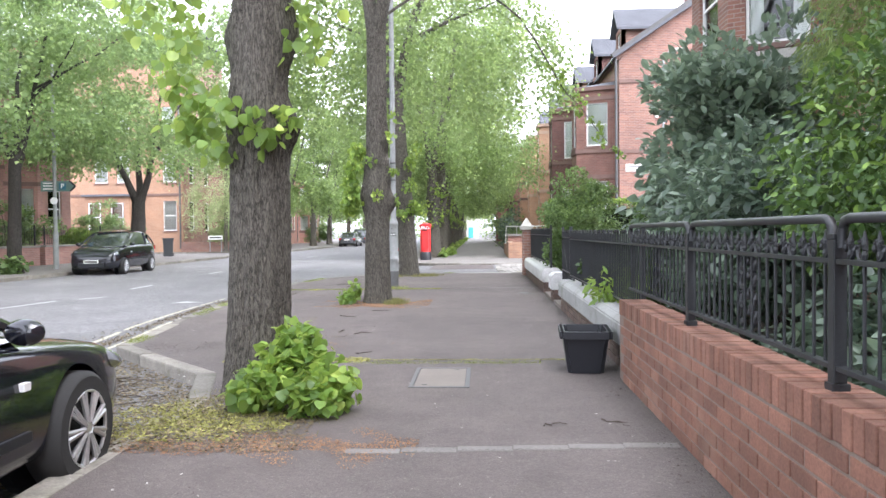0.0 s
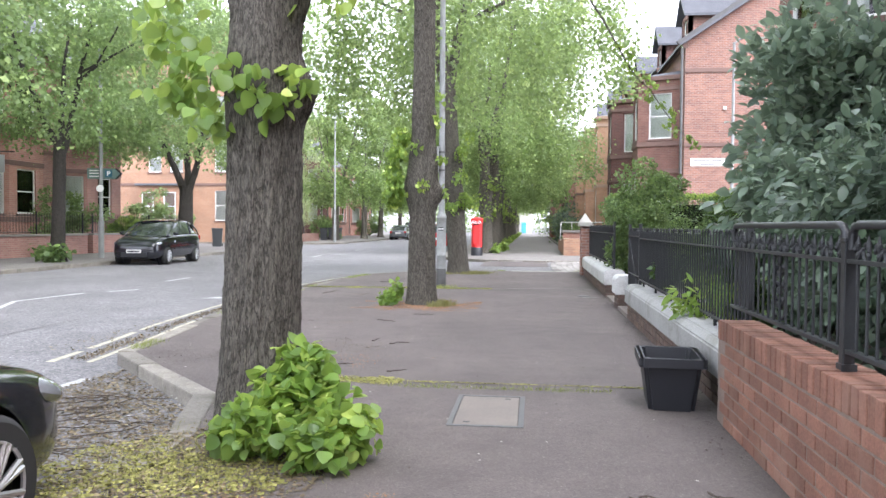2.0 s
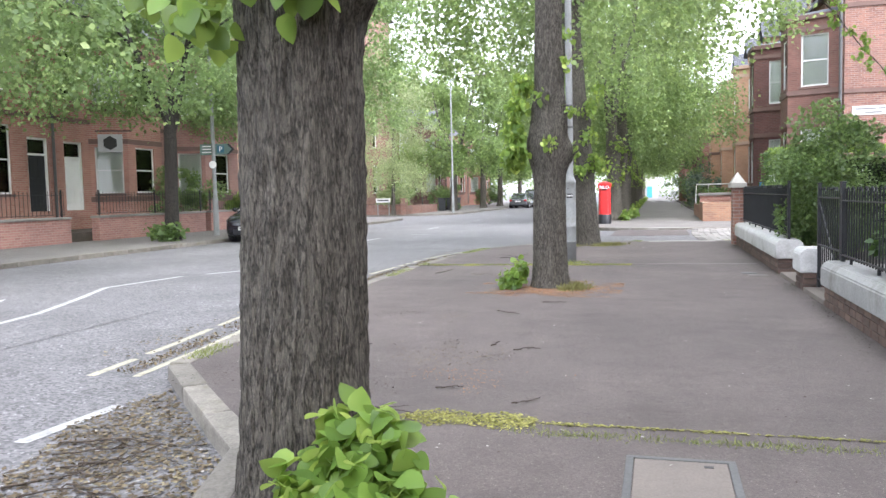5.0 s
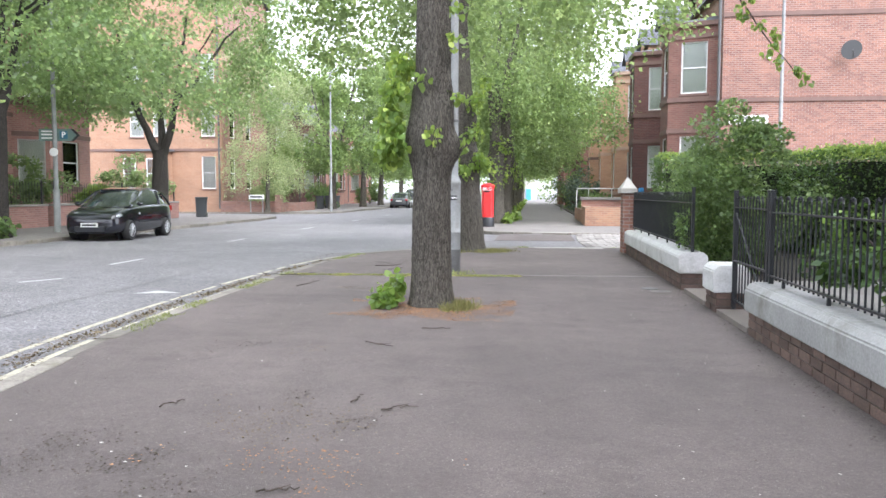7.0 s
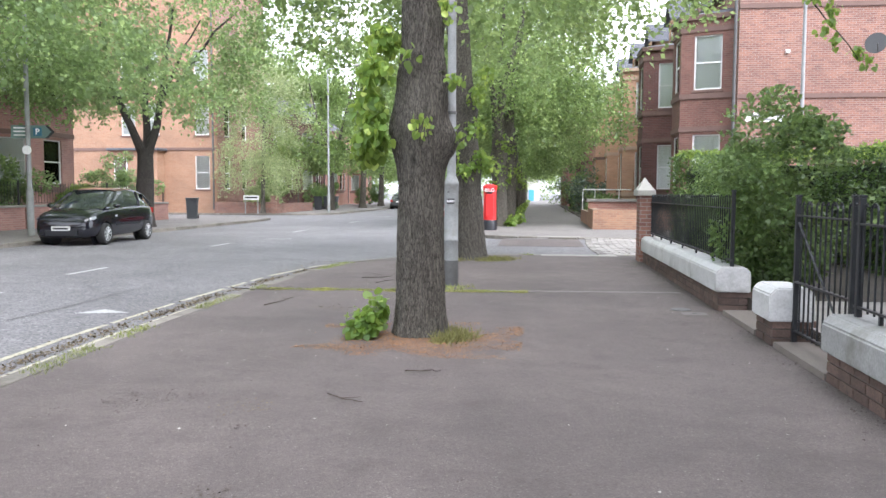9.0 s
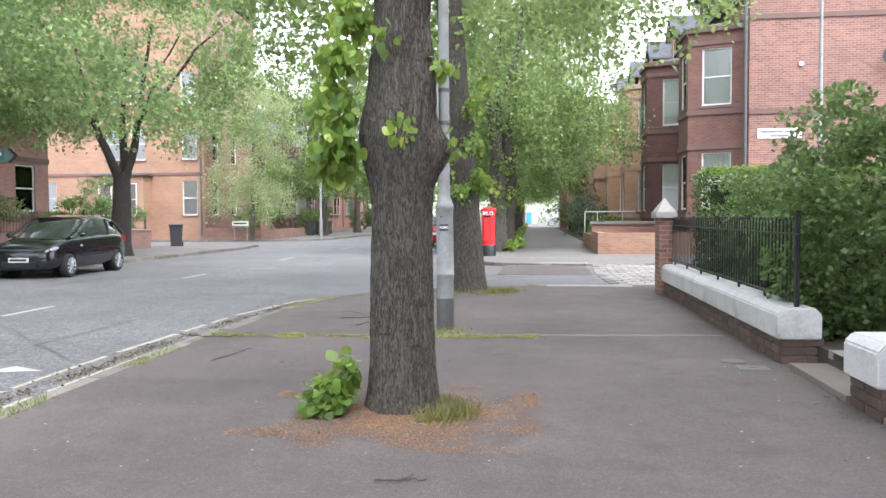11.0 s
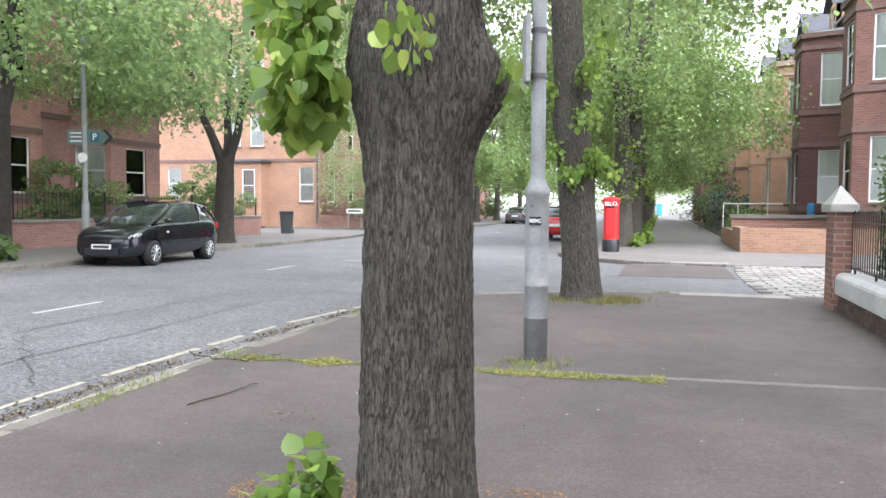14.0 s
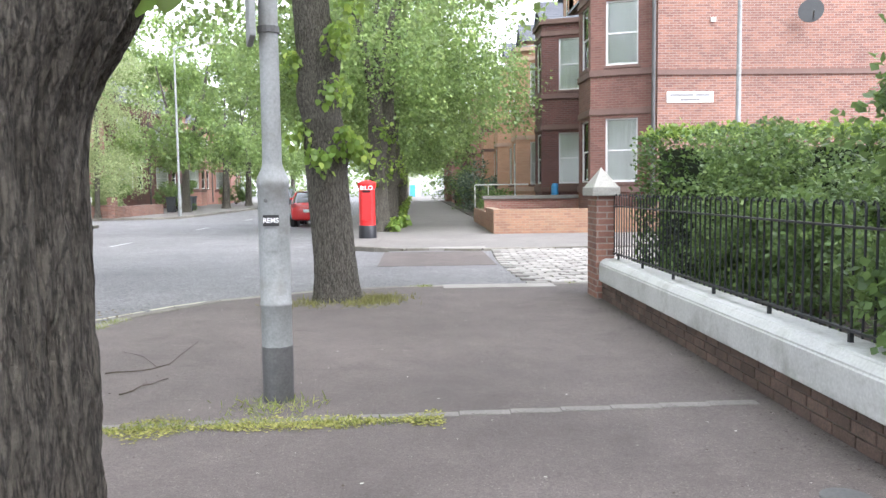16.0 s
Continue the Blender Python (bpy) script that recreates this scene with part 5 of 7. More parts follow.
SCROLL = unit_mesh("scroll", scroll(), IRON)
FINIAL = unit_mesh("finial", lathe(bmesh.new(), [(0.007, 0), (0.012, 0.02), (0.007, 0.035), (0.012, 0.055), (0.003, 0.1)], 8), IRON)
HOOK = bmesh.new()
tube(HOOK, [(0, 0, 0), (0, 0, 0.05), (0, 0.012, 0.08), (0, 0.035, 0.09), (0, 0.05, 0.07)], 0.008, 6)
HOOK = unit_mesh("hooked_tip", HOOK, IRON)


def bar_mesh(length, r=0.007):
    return unit_mesh("bar", tube(bmesh.new(), [(0, 0, 0), (0, 0, length)], r, 6), IRON)


def railing_on_brick(y0, y1):
    """One panel: a fat top tube, two flat rails, bars with scrolls between."""
    ob = thing("railing", "black iron railing panel with scrolls and a round top rail", "railing", (1.31, y0, 0), group="railings on the brick wall")
    run = y1 - y0
    part("post", boxes((-0.024, 0.024, -0.024, 0.024, 0.65, 1.18), (-0.032, 0.032, -0.032, 0.032, 0.65, 0.68), (-0.028, 0.028, -0.028, 0.028, 1.18, 1.2), soft=0.004), IRON, ob)
    part("top_rail", tube(bmesh.new(), [(0, 0.04, 1.15), (0, 0.04, 1.22), (0, 0.06, 1.245), (0, 0.1, 1.252), (0, run - 0.1, 1.252), (0, run - 0.06, 1.245), (0, run - 0.04, 1.22), (0, run - 0.04, 1.15)], 0.018, 12), IRON, ob, smooth=True)
    part("middle_rail", boxes((-0.02, 0.02, 0.03, run - 0.03, 1.095, 1.113), soft=0.003), IRON, ob)
    part("bottom_rail", boxes((-0.02, 0.02, 0.03, run - 0.03, 0.725, 0.743), soft=0.003), IRON, ob)
    n = int(run / 0.095)
    me, tall = bar_mesh(0.4), bar_mesh(0.13)
    for i in range(1, n):
        y = i * run / n
        piece("bar", me, ob, 0, y, 0.72)
        piece("scroll", SCROLL, ob, 0, y + 0.012, 1.12, 180 if i % 2 else 0)
        piece("finial", FINIAL, ob, 0, y, 1.11)
    mid = run / 2
    for k, (dy, z) in enumerate([(-0.05, 0.86), (0.05, 0.86), (-0.05, 0.95), (0.05, 0.95), (-0.05, 1.02), (0.05, 1.02), (-0.06, 0.78), (0.06, 0.78)]):
        s = piece("rosette_scroll", SCROLL, ob, 0.012, mid + dy, z, 180 if dy < 0 else 0)
        s.scale = (1.3, 1.5, 1.5)
    return ob


for y0, y1 in ((-1.0, 0.95), (0.95, 2.88), (2.88, 4.81), (4.81, 6.72), (6.72, 8.6)):
    railing_on_brick(y0, y1)


def railing(name, label, x, y0, y1, base, rail, top, gap=0.1, tips=HOOK, post_at=(), group="", stays=()):
    ob = thing(name, label, "railing", (x, y0, 0), group=group)
    run = y1 - y0
    part("top_rail", boxes((-0.018, 0.018, 0, run, rail, rail + 0.014), soft=0.003), IRON, ob)
    part("bottom_rail", boxes((-0.018, 0.018, 0, run, base + 0.06, base + 0.075), soft=0.003), IRON, ob)
    n = max(2, int(run / gap))
    me = bar_mesh(top - 0.08 - base - 0.04, 0.008)
    for i in range(n + 1):
        piece("bar", me, ob, 0, i * run / n, base + 0.04)
        piece("tip", tips, ob, 0, i * run / n, top - 0.09, random.choice((0, 180)) if tips is HOOK else 0)
    for p in post_at:
        part("post", boxes((-0.02, 0.02, p - 0.02, p + 0.02, base - 0.1, top + 0.04), (-0.024, 0.024, p - 0.024, p + 0.024, top + 0.04, top + 0.06), soft=0.005), IRON, ob)
    for p in stays:
        part("foot", boxes((-0.012, 0.012, p - 0.012, p + 0.012, base - 0.03, base + 0.07)), IRON, ob)
    return ob


railing("railing", "black iron railing with curled tips on the white wall", 1.44, 8.65, 14.05, 0.47, 1.08, 1.22, 0.1, HOOK, (0.05, 5.35), stays=(1, 2, 3, 4, 5))
gate = railing("garden_gate", "closed black iron garden gate with hooped bars", 1.46, 14.16, 15.33, 0.08, 1.1, 1.22, 0.105, HOOK, (0.0, 1.17))
part("brace", tube(bmesh.new(), [(0, 0.03, 0.2), (0, 1.14, 1.05)], 0.01, 6), IRON, gate)
part("lock_rail", boxes((-0.018, 0.018, 0, 1.17, 0.55, 0.565)), IRON, gate)
railing("railing", "black iron railing with curled tips in front of the hedge", 1.44, 17.36, 23.55, 0.49, 1.12, 1.27, 0.11, HOOK, (0.05,), stays=(1, 2, 3, 4, 5, 6))
part_wall = thing("tan_garden_wall", "tan brick garden wall at the junction", "wall", kind="structure")
part("wall", boxes((1.3, 1.55, 37.2, 40, -0.1, 0.72), (1.55, 9, 37.2, 37.45, -0.1, 0.72)), TAN_BRICK, part_wall)
part("wall", boxes((1.35, 1.6, 40.01, 46.2, -0.1, 0.55)), TAN_BRICK, part_wall)
back = thing("parapet_wall", "brick wall with a grey stone coping", "wall", kind="structure")
part("wall", boxes((1.45, 6, 42.2, 42.5, 0, 0.95)), PINK_BRICK, back)
part("coping", boxes((1.38, 6, 42.12, 42.58, 0.95, 1.08), soft=0.015), CONCRETE, back)
hr = thing("handrail", "pale painted tubular handrail by the steps", "handrail")
part("rail", tube(bmesh.new(), [(1.5, 47.5, 0.3), (1.5, 47.5, 0.9), (1.55, 48.2, 1.35), (1.6, 49, 1.5), (4.0, 49, 1.5)], 0.03, 8), WHITE, hr)
for x in (2.2, 3.4):
    part("upright", tube(bmesh.new(), [(x, 49, 0), (x, 49, 1.5)], 0.025, 8), WHITE, hr)
post_blue = thing("blue_bollard", "blue plastic post beside the wall", "post", (4.1, 42.8, 0))
part("shaft", lathe(bmesh.new(), [(0.13, 0), (0.13, 1.4), (0.1, 1.5)], 16), BLUE, post_blue)

gardens = prism(bmesh.new(), [(1.6, -14), (5.7, -14), (5.7, 25.0), (1.65, 24.1), (1.6, 17)], -0.2, 0.16)
structure("garden_ground", gardens, SOIL, "dark bare garden soil behind the railings", "garden")
structure("garden_path", boxes((1.6, 5.7, 14.1, 17.1, 0.1, 0.166)), CONCRETE, "grey concrete path behind the gate", "path")
structure("gate_step", boxes((1.29, 1.6, 15.9, 17.12, -0.1, 0.05), (1.29, 1.6, 14.14, 15.32, -0.1, 0.05)), COVER, "worn brown stone threshold", "step")
structure("garden_far", prism(bmesh.new(), [(1.6, 37.5), (6.4, 37.5), (6.4, 103), (1.6, 103)], -0.2, 0.05), SOIL, "front gardens beyond the side street", "garden")

# opposite garden walls
opp = thing("garden_wall_opposite", "brown brick garden wall with coping across the road", "wall", kind="structure")
for a, b in ((12, 25.9), (27.2, 33.5), (33.9, 44)):
    part("wall", boxes((-18.5, -18.2, a, b, -0.1, 0.75)), PURPLE_BRICK, opp)
    part("coping", boxes((-18.55, -18.15, a, b, 0.75, 0.83), soft=0.02), CONCRETE, opp)
structure("garden_ground_opposite", boxes((-21, -18.5, 10, 44, -0.1, 0.3)), SOIL, "front gardens across the road", "garden")
for a, b in ((17, 25.8), (27.3, 33.5), (34, 43.9)):
    railing("railing", "black iron railing on the garden wall across the road", -18.35, a, b, 0.83, 1.5, 1.62, 0.16, FINIAL, (0.1, (b - a) / 2, b - a - 0.1), "railings across the road")
low = thing("corner_wall", "low orange-red brick wall at the corner across the road", "wall", kind="structure")
part("wall", boxes((-21, -17.2, 55.9, 56.2, -0.1, 0.7), (-17.3, -16.9, 55.8, 56.25, -0.1, 1.1), (-17.25, -17.0, 56.3, 64, -0.1, 0.6)), RED_BRICK, low)

# ---- shrubs and hedges ----
def shrub(name, label, at, centres, radii, per, size, material, seed, shape="kite", stems=6, droop=0.2, category="shrub"):
    r = np.random.default_rng(seed)
    ob = thing(name, label, category, at)
    spots = clumps(r, centres, radii, per, 0.85)
    mid = np.mean(np.asarray(centres), axis=0)
    out = (spots - mid) * 0.7
    part("foliage", leaf_mesh("foliage", spots, size * r.uniform(0.6, 1.25, len(spots)), r, material, shape, droop, out), material, ob)
    rr = random.Random(seed)
    for k in range(stems):
        c = centres[rr.randrange(len(centres))]
        part("stem", limb([(rr.uniform(-0.15, 0.15), rr.uniform(-0.15, 0.15), -0.05), (c[0] * 0.4, c[1] * 0.4, c[2] * 0.5), c], 0.03, 0.008, 6), TWIG, ob)
    return ob


def mound(seed, rx, ry, z0, z1, count, r0):
    """Clump centres filling an uneven upright egg."""
    r = np.random.default_rng(seed)
    cs, rs = [], []
    while len(cs) < count:
        d = r.uniform(-1, 1, 3)
        if np.linalg.norm(d) < 1:
            w = 1 + 0.3 * noise.noise(Vector(d) * 2 + Vector((seed, 0, 0)))
            cs.append((d[0] * rx * w, d[1] * ry * w, (z0 + z1) / 2 + d[2] * (z1 - z0) / 2 * w))
            rs.append(r0 * r.uniform(0.6, 1.2))
    return cs, rs


G = 0.16
c, r = mound(1, 0.75, 0.85, 0.1, 2.35, 60, 0.28)
shrub("shrub", "tall bushy green garden shrub beside the gateway", (2.15, 17.9, G), c, r, 230, 0.062, PRIVET, 1)
c, r = mound(2, 1.35, 1.5, 0.2, 3.2, 78, 0.48)
shrub("rhododendron", "large dark-leaved rhododendron with a few pale flowers", (3.3, 11.9, G), c, r, 190, 0.15, RHODO_LEAF, 2, "oval", 8)
c, r = mound(18, 0.45, 0.5, 0.5, 3.5, 26, 0.34)
shrub("tall_shrub", "tall dark green shrub in front of the bay", (4.1, 13.2, G), c, r, 120, 0.12, RHODO_LEAF, 18, "oval", 6)
c, r = mound(3, 1.2, 1.3, 0.2, 1.9, 46, 0.45)
shrub("shrub", "dark glossy garden shrub behind the railings", (2.8, 9.0, G), c, r, 190, 0.11, DARK_LEAF, 3, "oval", 6)
c, r = mound(4, 0.9, 1.5, 0.7, 2.3, 50, 0.4)
shrub("shrub", "dense dark green shrub over the railings", (3.0, 6.6, G), c, r, 240, 0.075, HEDGE, 4, "oval")
c, r = mound(5, 1.0, 1.2, 1.5, 7.4, 110, 0.45)
shrub("conifer", "tall green conifer in the front garden", (4.2, 9.4, G), c, r, 330, 0.13, CONIFER, 5, "blade", 5, 0.5, "tree")
c, r = mound(6, 0.6, 1.6, 0.0, 0.9, 30, 0.3)
shrub("shrub", "dark low planting behind the railings", (2.1, 5.2, G), c, r, 130, 0.09, DARK_LEAF, 6)
c, r = mound(16, 0.5, 1.6, 0.0, 0.9, 30, 0.3)
shrub("shrub", "dark low planting behind the railings", (2.2, 1.6, G), c, r, 130, 0.09, DARK_LEAF, 16)
c, r = mound(7, 0.25, 0.4, 0.25, 0.7, 8, 0.16)
shrub("shrub", "bright yellow-leaved young shrub in the railings", (1.6, 10.4, G), c, r, 40, 0.11, LIME, 7, "long", 4)
c, r = mound(8, 0.85, 1.2, 0.2, 1.8, 64, 0.28)
shrub("bush", "rounded light green hedge bush behind the railings", (2.4, 21.6, G), c, r, 250, 0.052, PRIVET, 8)
c, r = mound(9, 0.3, 1.7, 0.1, 1.1, 36, 0.22)
shrub("bush", "low green bush pushing through the railings", (2.0, 20.0, G), c, r, 220, 0.052, PRIVET, 9)
c, r = mound(17, 0.7, 1.4, 0.1, 1.0, 30, 0.3)
shrub("bush", "green bush behind the white wall railings", (2.3, 12.6, G), c, r, 190, 0.08, HEDGE, 17)


def hedge(label, x0, x1, y0, y1, z0, z1, n, size, material, seed, name="hedge"):
    r = np.random.default_rng(seed)
    ob = thing(name, label, "hedge")
    # solid dark box in place of the shaded gaps behind the leaves
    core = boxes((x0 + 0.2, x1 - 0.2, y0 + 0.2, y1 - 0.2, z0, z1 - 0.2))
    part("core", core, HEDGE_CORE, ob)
    area = [(x1 - x0) * (y1 - y0), (x1 - x0) * (z1 - z0) * 2, (y1 - y0) * (z1 - z0) * 2]
    tot = sum(area)
    out = []
    for k, a in enumerate(area):
        m = int(n * a / tot)
        p = np.stack([r.uniform(x0, x1, m), r.uniform(y0, y1, m), r.uniform(z0, z1, m)], 1)
        if k == 0:
            p[:, 2] = z1 + r.normal(0, 0.035, m)
        elif k == 1:
            p[:, 1] = np.where(r.random(m) < 0.5, y0, y1) + r.normal(0, 0.05, m)
        else:
            p[:, 0] = np.where(r.random(m) < 0.5, x0, x1) + r.normal(0, 0.05, m)
        if k == 0:
            top = p
        else:
            out.append(p)
    spots = np.concatenate(out)
    # leaves on the top face take the brighter LIME
    part("top_foliage", leaf_mesh("top_foliage", top, size * r.uniform(0.7, 1.4, len(top)), r, LIME, "kite", 0.2, np.tile((0.0, 0.0, 1.0), (len(top), 1))), LIME, ob, "bright yellow-green top leaves")
    mid = np.array([(x0 + x1) / 2, (y0 + y1) / 2, z0])
    part("foliage", leaf_mesh("foliage", spots, size * r.uniform(0.6, 1.3, len(spots)), r, material, "kite", -0.1, (spots - mid) * 0.25), material, ob)
    return ob


hedge("tall clipped privet hedge along the side street", 1.95, 9.4, 23.1, 24.3, 0.1, 2.0, 36000, 0.05, HEDGE, 21)
hedge("clipped hedge in the front garden with brighter leaves on top", 4.1, 5.5, 19.7, 22.8, 0.1, 1.95, 16000, 0.05, HEDGE, 22)
for i, (x, y, h, w, mt) in enumerate([(2.7, 52, 1.5, 1.0, PRIVET), (2.6, 58, 2.6, 1.2, DARK_LEAF), (2.6, 64, 3.0, 1.4, PRIVET), (2.8, 72, 3.2, 1.5, DARK_LEAF), (2.4, 82, 3, 1.6, PRIVET), (2.2, 95, 3.2, 1.8, PRIVET), (2.2, 45, 0.9, 0.5, PRIVET)]):
    c, r = mound(30 + i, w, w * 1.6, 0, h, 26, 0.5)
    shrub("bush", "front garden bush beyond the side street", (x, y, 0.05), c, r, 100, 0.13, mt, 30 + i)
for i, (x, y, h, w, mt) in enumerate([(-19.4, 33.5, 2.7, 1.4, SYCAMORE), (-19.6, 42.2, 3.1, 1.4, SYCAMORE), (-19.4, 20.5, 2.2, 1.0, SYCAMORE), (-18.8, 60, 2.2, 1.2, PRIVET), (-18.4, 57.2, 1.6, 1.1, BIRCH), (-18, 70, 2.0, 1.3, PRIVET), (-18, 88, 2.0, 1.5, PRIVET), (-19.4, 38.6, 1.3, 0.7, LIME)]):
    c, r = mound(50 + i, w, w * 1.3, 0, h, 30, 0.45)
    shrub("bush", "leafy front garden bush across the road", (x, y, 0.2), c, r, 150, 0.13, mt, 50 + i)

# ---- lamp posts, pillar box, signs ----
LAMP = (-1.86, 19.22)
lamp = thing("lamp_post", "grey steel lamp post with a wide base and stickers", "lamp post", (*LAMP, 0))
part("shaft", lathe(bmesh.new(), [(0.062, 1.5), (0.06, 2.6), (0.055, 5.0), (0.05, 8.0)], 20), GREY_STEEL, lamp, smooth=True)
part("base", lathe(bmesh.new(), [(0.098, 0.36), (0.098, 0.62), (0.102, 0.625), (0.102, 0.645), (0.098, 0.65), (0.098, 1.38), (0.104, 1.39), (0.104, 1.42), (0.1, 1.44), (0.065, 1.52), (0.062, 1.56)], 28), GREY_STEEL, lamp, smooth=True)
part("foot", lathe(bmesh.new(), [(0.099, -0.05), (0.1, 0.36), (0.098, 0.362)], 28), DARK_STEEL, lamp, "dark bitumen-painted foot", True)
lab = boxes((-0.05, 0.05, -0.103, -0.0985, 1.14, 1.21))
part("sticker", lab, INK, lamp, "black lettered sticker")
letters("REMS", 0.042, LETTER, lamp, pose(0.0, -0.1045, 1.175, 90, 0, 0), "sticker_text", 0.0005, 0.0012)
part("sticker", boxes((-0.04, 0.04, -0.1, -0.0982, 0.98, 1.12)), GREY_STEEL, lamp, "faded grey sticker")
part("bolt", tube(bmesh.new(), [(-0.03, -0.09, 1.3), (-0.03, -0.106, 1.3)], 0.012, 10), DARK_STEEL, lamp)
for z in (2.35, 2.72):
    part("clip", lathe(bmesh.new(), [(0.07, z), (0.07, z + 0.04)], 16), DARK_STEEL, lamp)
panel = boxes((-0.02, 0.02, -0.2, 0.2, 2.3, 2.85), soft=0.01)
bmesh.ops.transform(panel, matrix=pose(-0.11, 0.0, 0, 0, 0, 15), verts=panel.verts)
part("sign_panel", panel, GREY_STEEL, lamp, "grey back of a small parking sign")
arm = bmesh.new()
tube(arm, [(0, 0, 7.9), (-0.1, 0, 8.3), (-0.6, 0, 8.5), (-1.6, 0, 8.6)], 0.035, 8)
part("arm", arm, GREY_STEEL, lamp)
part("lantern", boxes((-2.2, -1.55, -0.12, 0.12, 8.52, 8.68), soft=0.04), GREY_STEEL, lamp)


def tall_lamp(at, height, reach, label):
    ob = thing("street_lamp", label, "street lamp", at, group="street lamps")
    part("pole", lathe(bmesh.new(), [(0.1, -0.05), (0.1, 1.2), (0.07, 1.3), (0.05, height)], 14), GREY_STEEL, ob, smooth=True)
    part("arm", tube(bmesh.new(), [(0, 0, height - 0.05), (reach * 0.5, 0, height + 0.1), (reach, 0, height + 0.2)], 0.035, 8), GREY_STEEL, ob)
    part("lantern", boxes((reach - 0.1, reach + 0.55, -0.13, 0.13, height + 0.14, height + 0.28), soft=0.05), PALE_STONE, ob)


tall_lamp((7.74, 35.2, 0), 8.5, 0.35, "tall pale steel street lamp in the side street")
tall_lamp((-14.1, 57.8, 0), 9.2, 1.9, "tall grey street lamp across the road")

box_p = thing("pillar_box", "red pillar post box on a black base", "post box", (-2.36, 36.1, 0))
part("base", lathe(bmesh.new(), [(0.25, -0.05), (0.25, 0.34), (0.235, 0.36)], 32), BLACK_PLASTIC, box_p, "black painted base", True)
part("body", lathe(bmesh.new(), [(0.225, 0.36), (0.225, 1.38), (0.25, 1.4), (0.25, 1.46)], 32), RED_PAINT, box_p)
part("cap", lathe(bmesh.new(), [(0.26, 1.46), (0.265, 1.53), (0.24, 1.56), (0.1, 1.61), (0.0, 1.62)], 32), RED_PAINT, box_p, smooth=True)
part("door_panel", boxes((-0.13, 0.13, -0.238, -0.21, 0.5, 1.25), soft=0.01), RED_PAINT, box_p)
part("slot", boxes((-0.11, 0.11, -0.245, -0.21, 1.28, 1.33)), BLACK_PLASTIC, box_p)
letters("BILO.", 0.17, LETTER, box_p, pose(0.02, -0.262, 1.4, 90), "painted_lettering", 0.004)

ps = thing("parking_sign", "green and white direction sign on a grey post", "sign", (-15.5, 29.9, 0))
part("post", lathe(bmesh.new(), [(0.1, -0.05), (0.1, 1.3), (0.07, 1.4), (0.06, 7.5)], 14), GREY_STEEL, ps, smooth=True)
face = bmesh.new()
prism(face, [(-0.55, 0), (0.42, 0), (0.62, 0.19), (0.42, 0.38), (-0.55, 0.38)], -0.09, -0.06)
bmesh.ops.transform(face, matrix=pose(0.05, 0, 2.85, 90, 0, 0), verts=face.verts)
part("panel", face, SIGN_GREEN, ps)
part("symbol", boxes((0.13, 0.37, 0.047, 0.058, 2.92, 3.16)), SIGN_BLUE, ps)
letters("P", 0.24, LETTER, ps, pose(0.25, 0.046, 3.04, 90), "letter", 0.003, 0.006)
for z in (2.94, 3.05, 3.15):
    part("text_bar", boxes((-0.42, 0.0, 0.048, 0.058, z - 0.02, z + 0.02)), LETTER, ps)
chev = bmesh.new()
prism(chev, [(0.42, 0), (0.5, 0), (0.69, 0.19), (0.5, 0.38), (0.42, 0.38), (0.6, 0.19)], 0.03, 0.05)
bmesh.ops.transform(chev, matrix=pose(0.05, 0.09, 2.85, 90, 0, 0), verts=chev.verts)
part("arrow", chev, INK, ps)
for ob in ps.children:
    if ob.name.split(".")[0] in ("symbol", "text_bar"):
        ob.location.y = -0.0
disc = lathe(bmesh.new(), [(0.13, 0), (0.13, 0.02)], 20)
bmesh.ops.transform(disc, matrix=pose(0.0, -0.1, 2.5, 90, 0, 0), verts=disc.verts)
part("round_plate", disc, LETTER, ps)
ps.rotation_euler = (0, 0, radians(12))

hs = thing("hanging_sign", "grey hanging sign with a black emblem on a bracket", "sign", (-19.75, 29.9, 0))
part("bracket", boxes((-0.02, 0.02, -0.5, 0.75, 3.85, 3.89)), IRON, hs)
for y in (-0.3, 0.3):
    part("hanger", boxes((-0.006, 0.006, y - 0.006, y + 0.006, 3.74, 3.86)), IRON, hs)
part("panel", boxes((-0.03, 0.03, -0.42, 0.42, 3.1, 3.75), soft=0.01), SIGN_GREY, hs)
ov = lathe(bmesh.new(), [(0.26, 0), (0.26, 0.01)], 6)
bmesh.ops.transform(ov, matrix=pose(0.0, -0.0, 3.43, 0, 90, 0), verts=ov.verts)
o2 = part("emblem", ov, INK, hs)
o2.location.x = 0.03
hs.rotation_euler = (0, 0, radians(-60))

# ---- recycling box, bins ----
def open_box(w, d, h, lip=0.03, flare=0.04, wall=0.012):
    bm = bmesh.new()
    rings = []
    for z, gx, inner in ((0, 0, 0), (h - 0.06, flare, 0), (h - 0.06, flare + lip, 0), (h, flare + lip, 0), (h, flare - wall, 1), (0.02, -wall, 1)):
        rings.append([bm.verts.new((sx * (w / 2 + gx - 0.0), sy * (d / 2 + gx), z)) for sx, sy in ((-1, -1), (1, -1), (1, 1), (-1, 1))])
    for u, v in zip(rings, rings[1:]):
        for k in range(4):
            bm.faces.new((u[k], u[(k + 1) % 4], v[(k + 1) % 4], v[k]))
    bm.faces.new(rings[0][::-1])
    bm.faces.new(rings[-1])
    up = [e for e in bm.edges if abs(e.verts[0].co.z - e.verts[1].co.z) > 0.05]
    bmesh.ops.bevel(bm, geom=up, offset=0.03, segments=3, affect="EDGES")
    bmesh.ops.recalc_face_normals(bm, faces=bm.faces)
    return bm


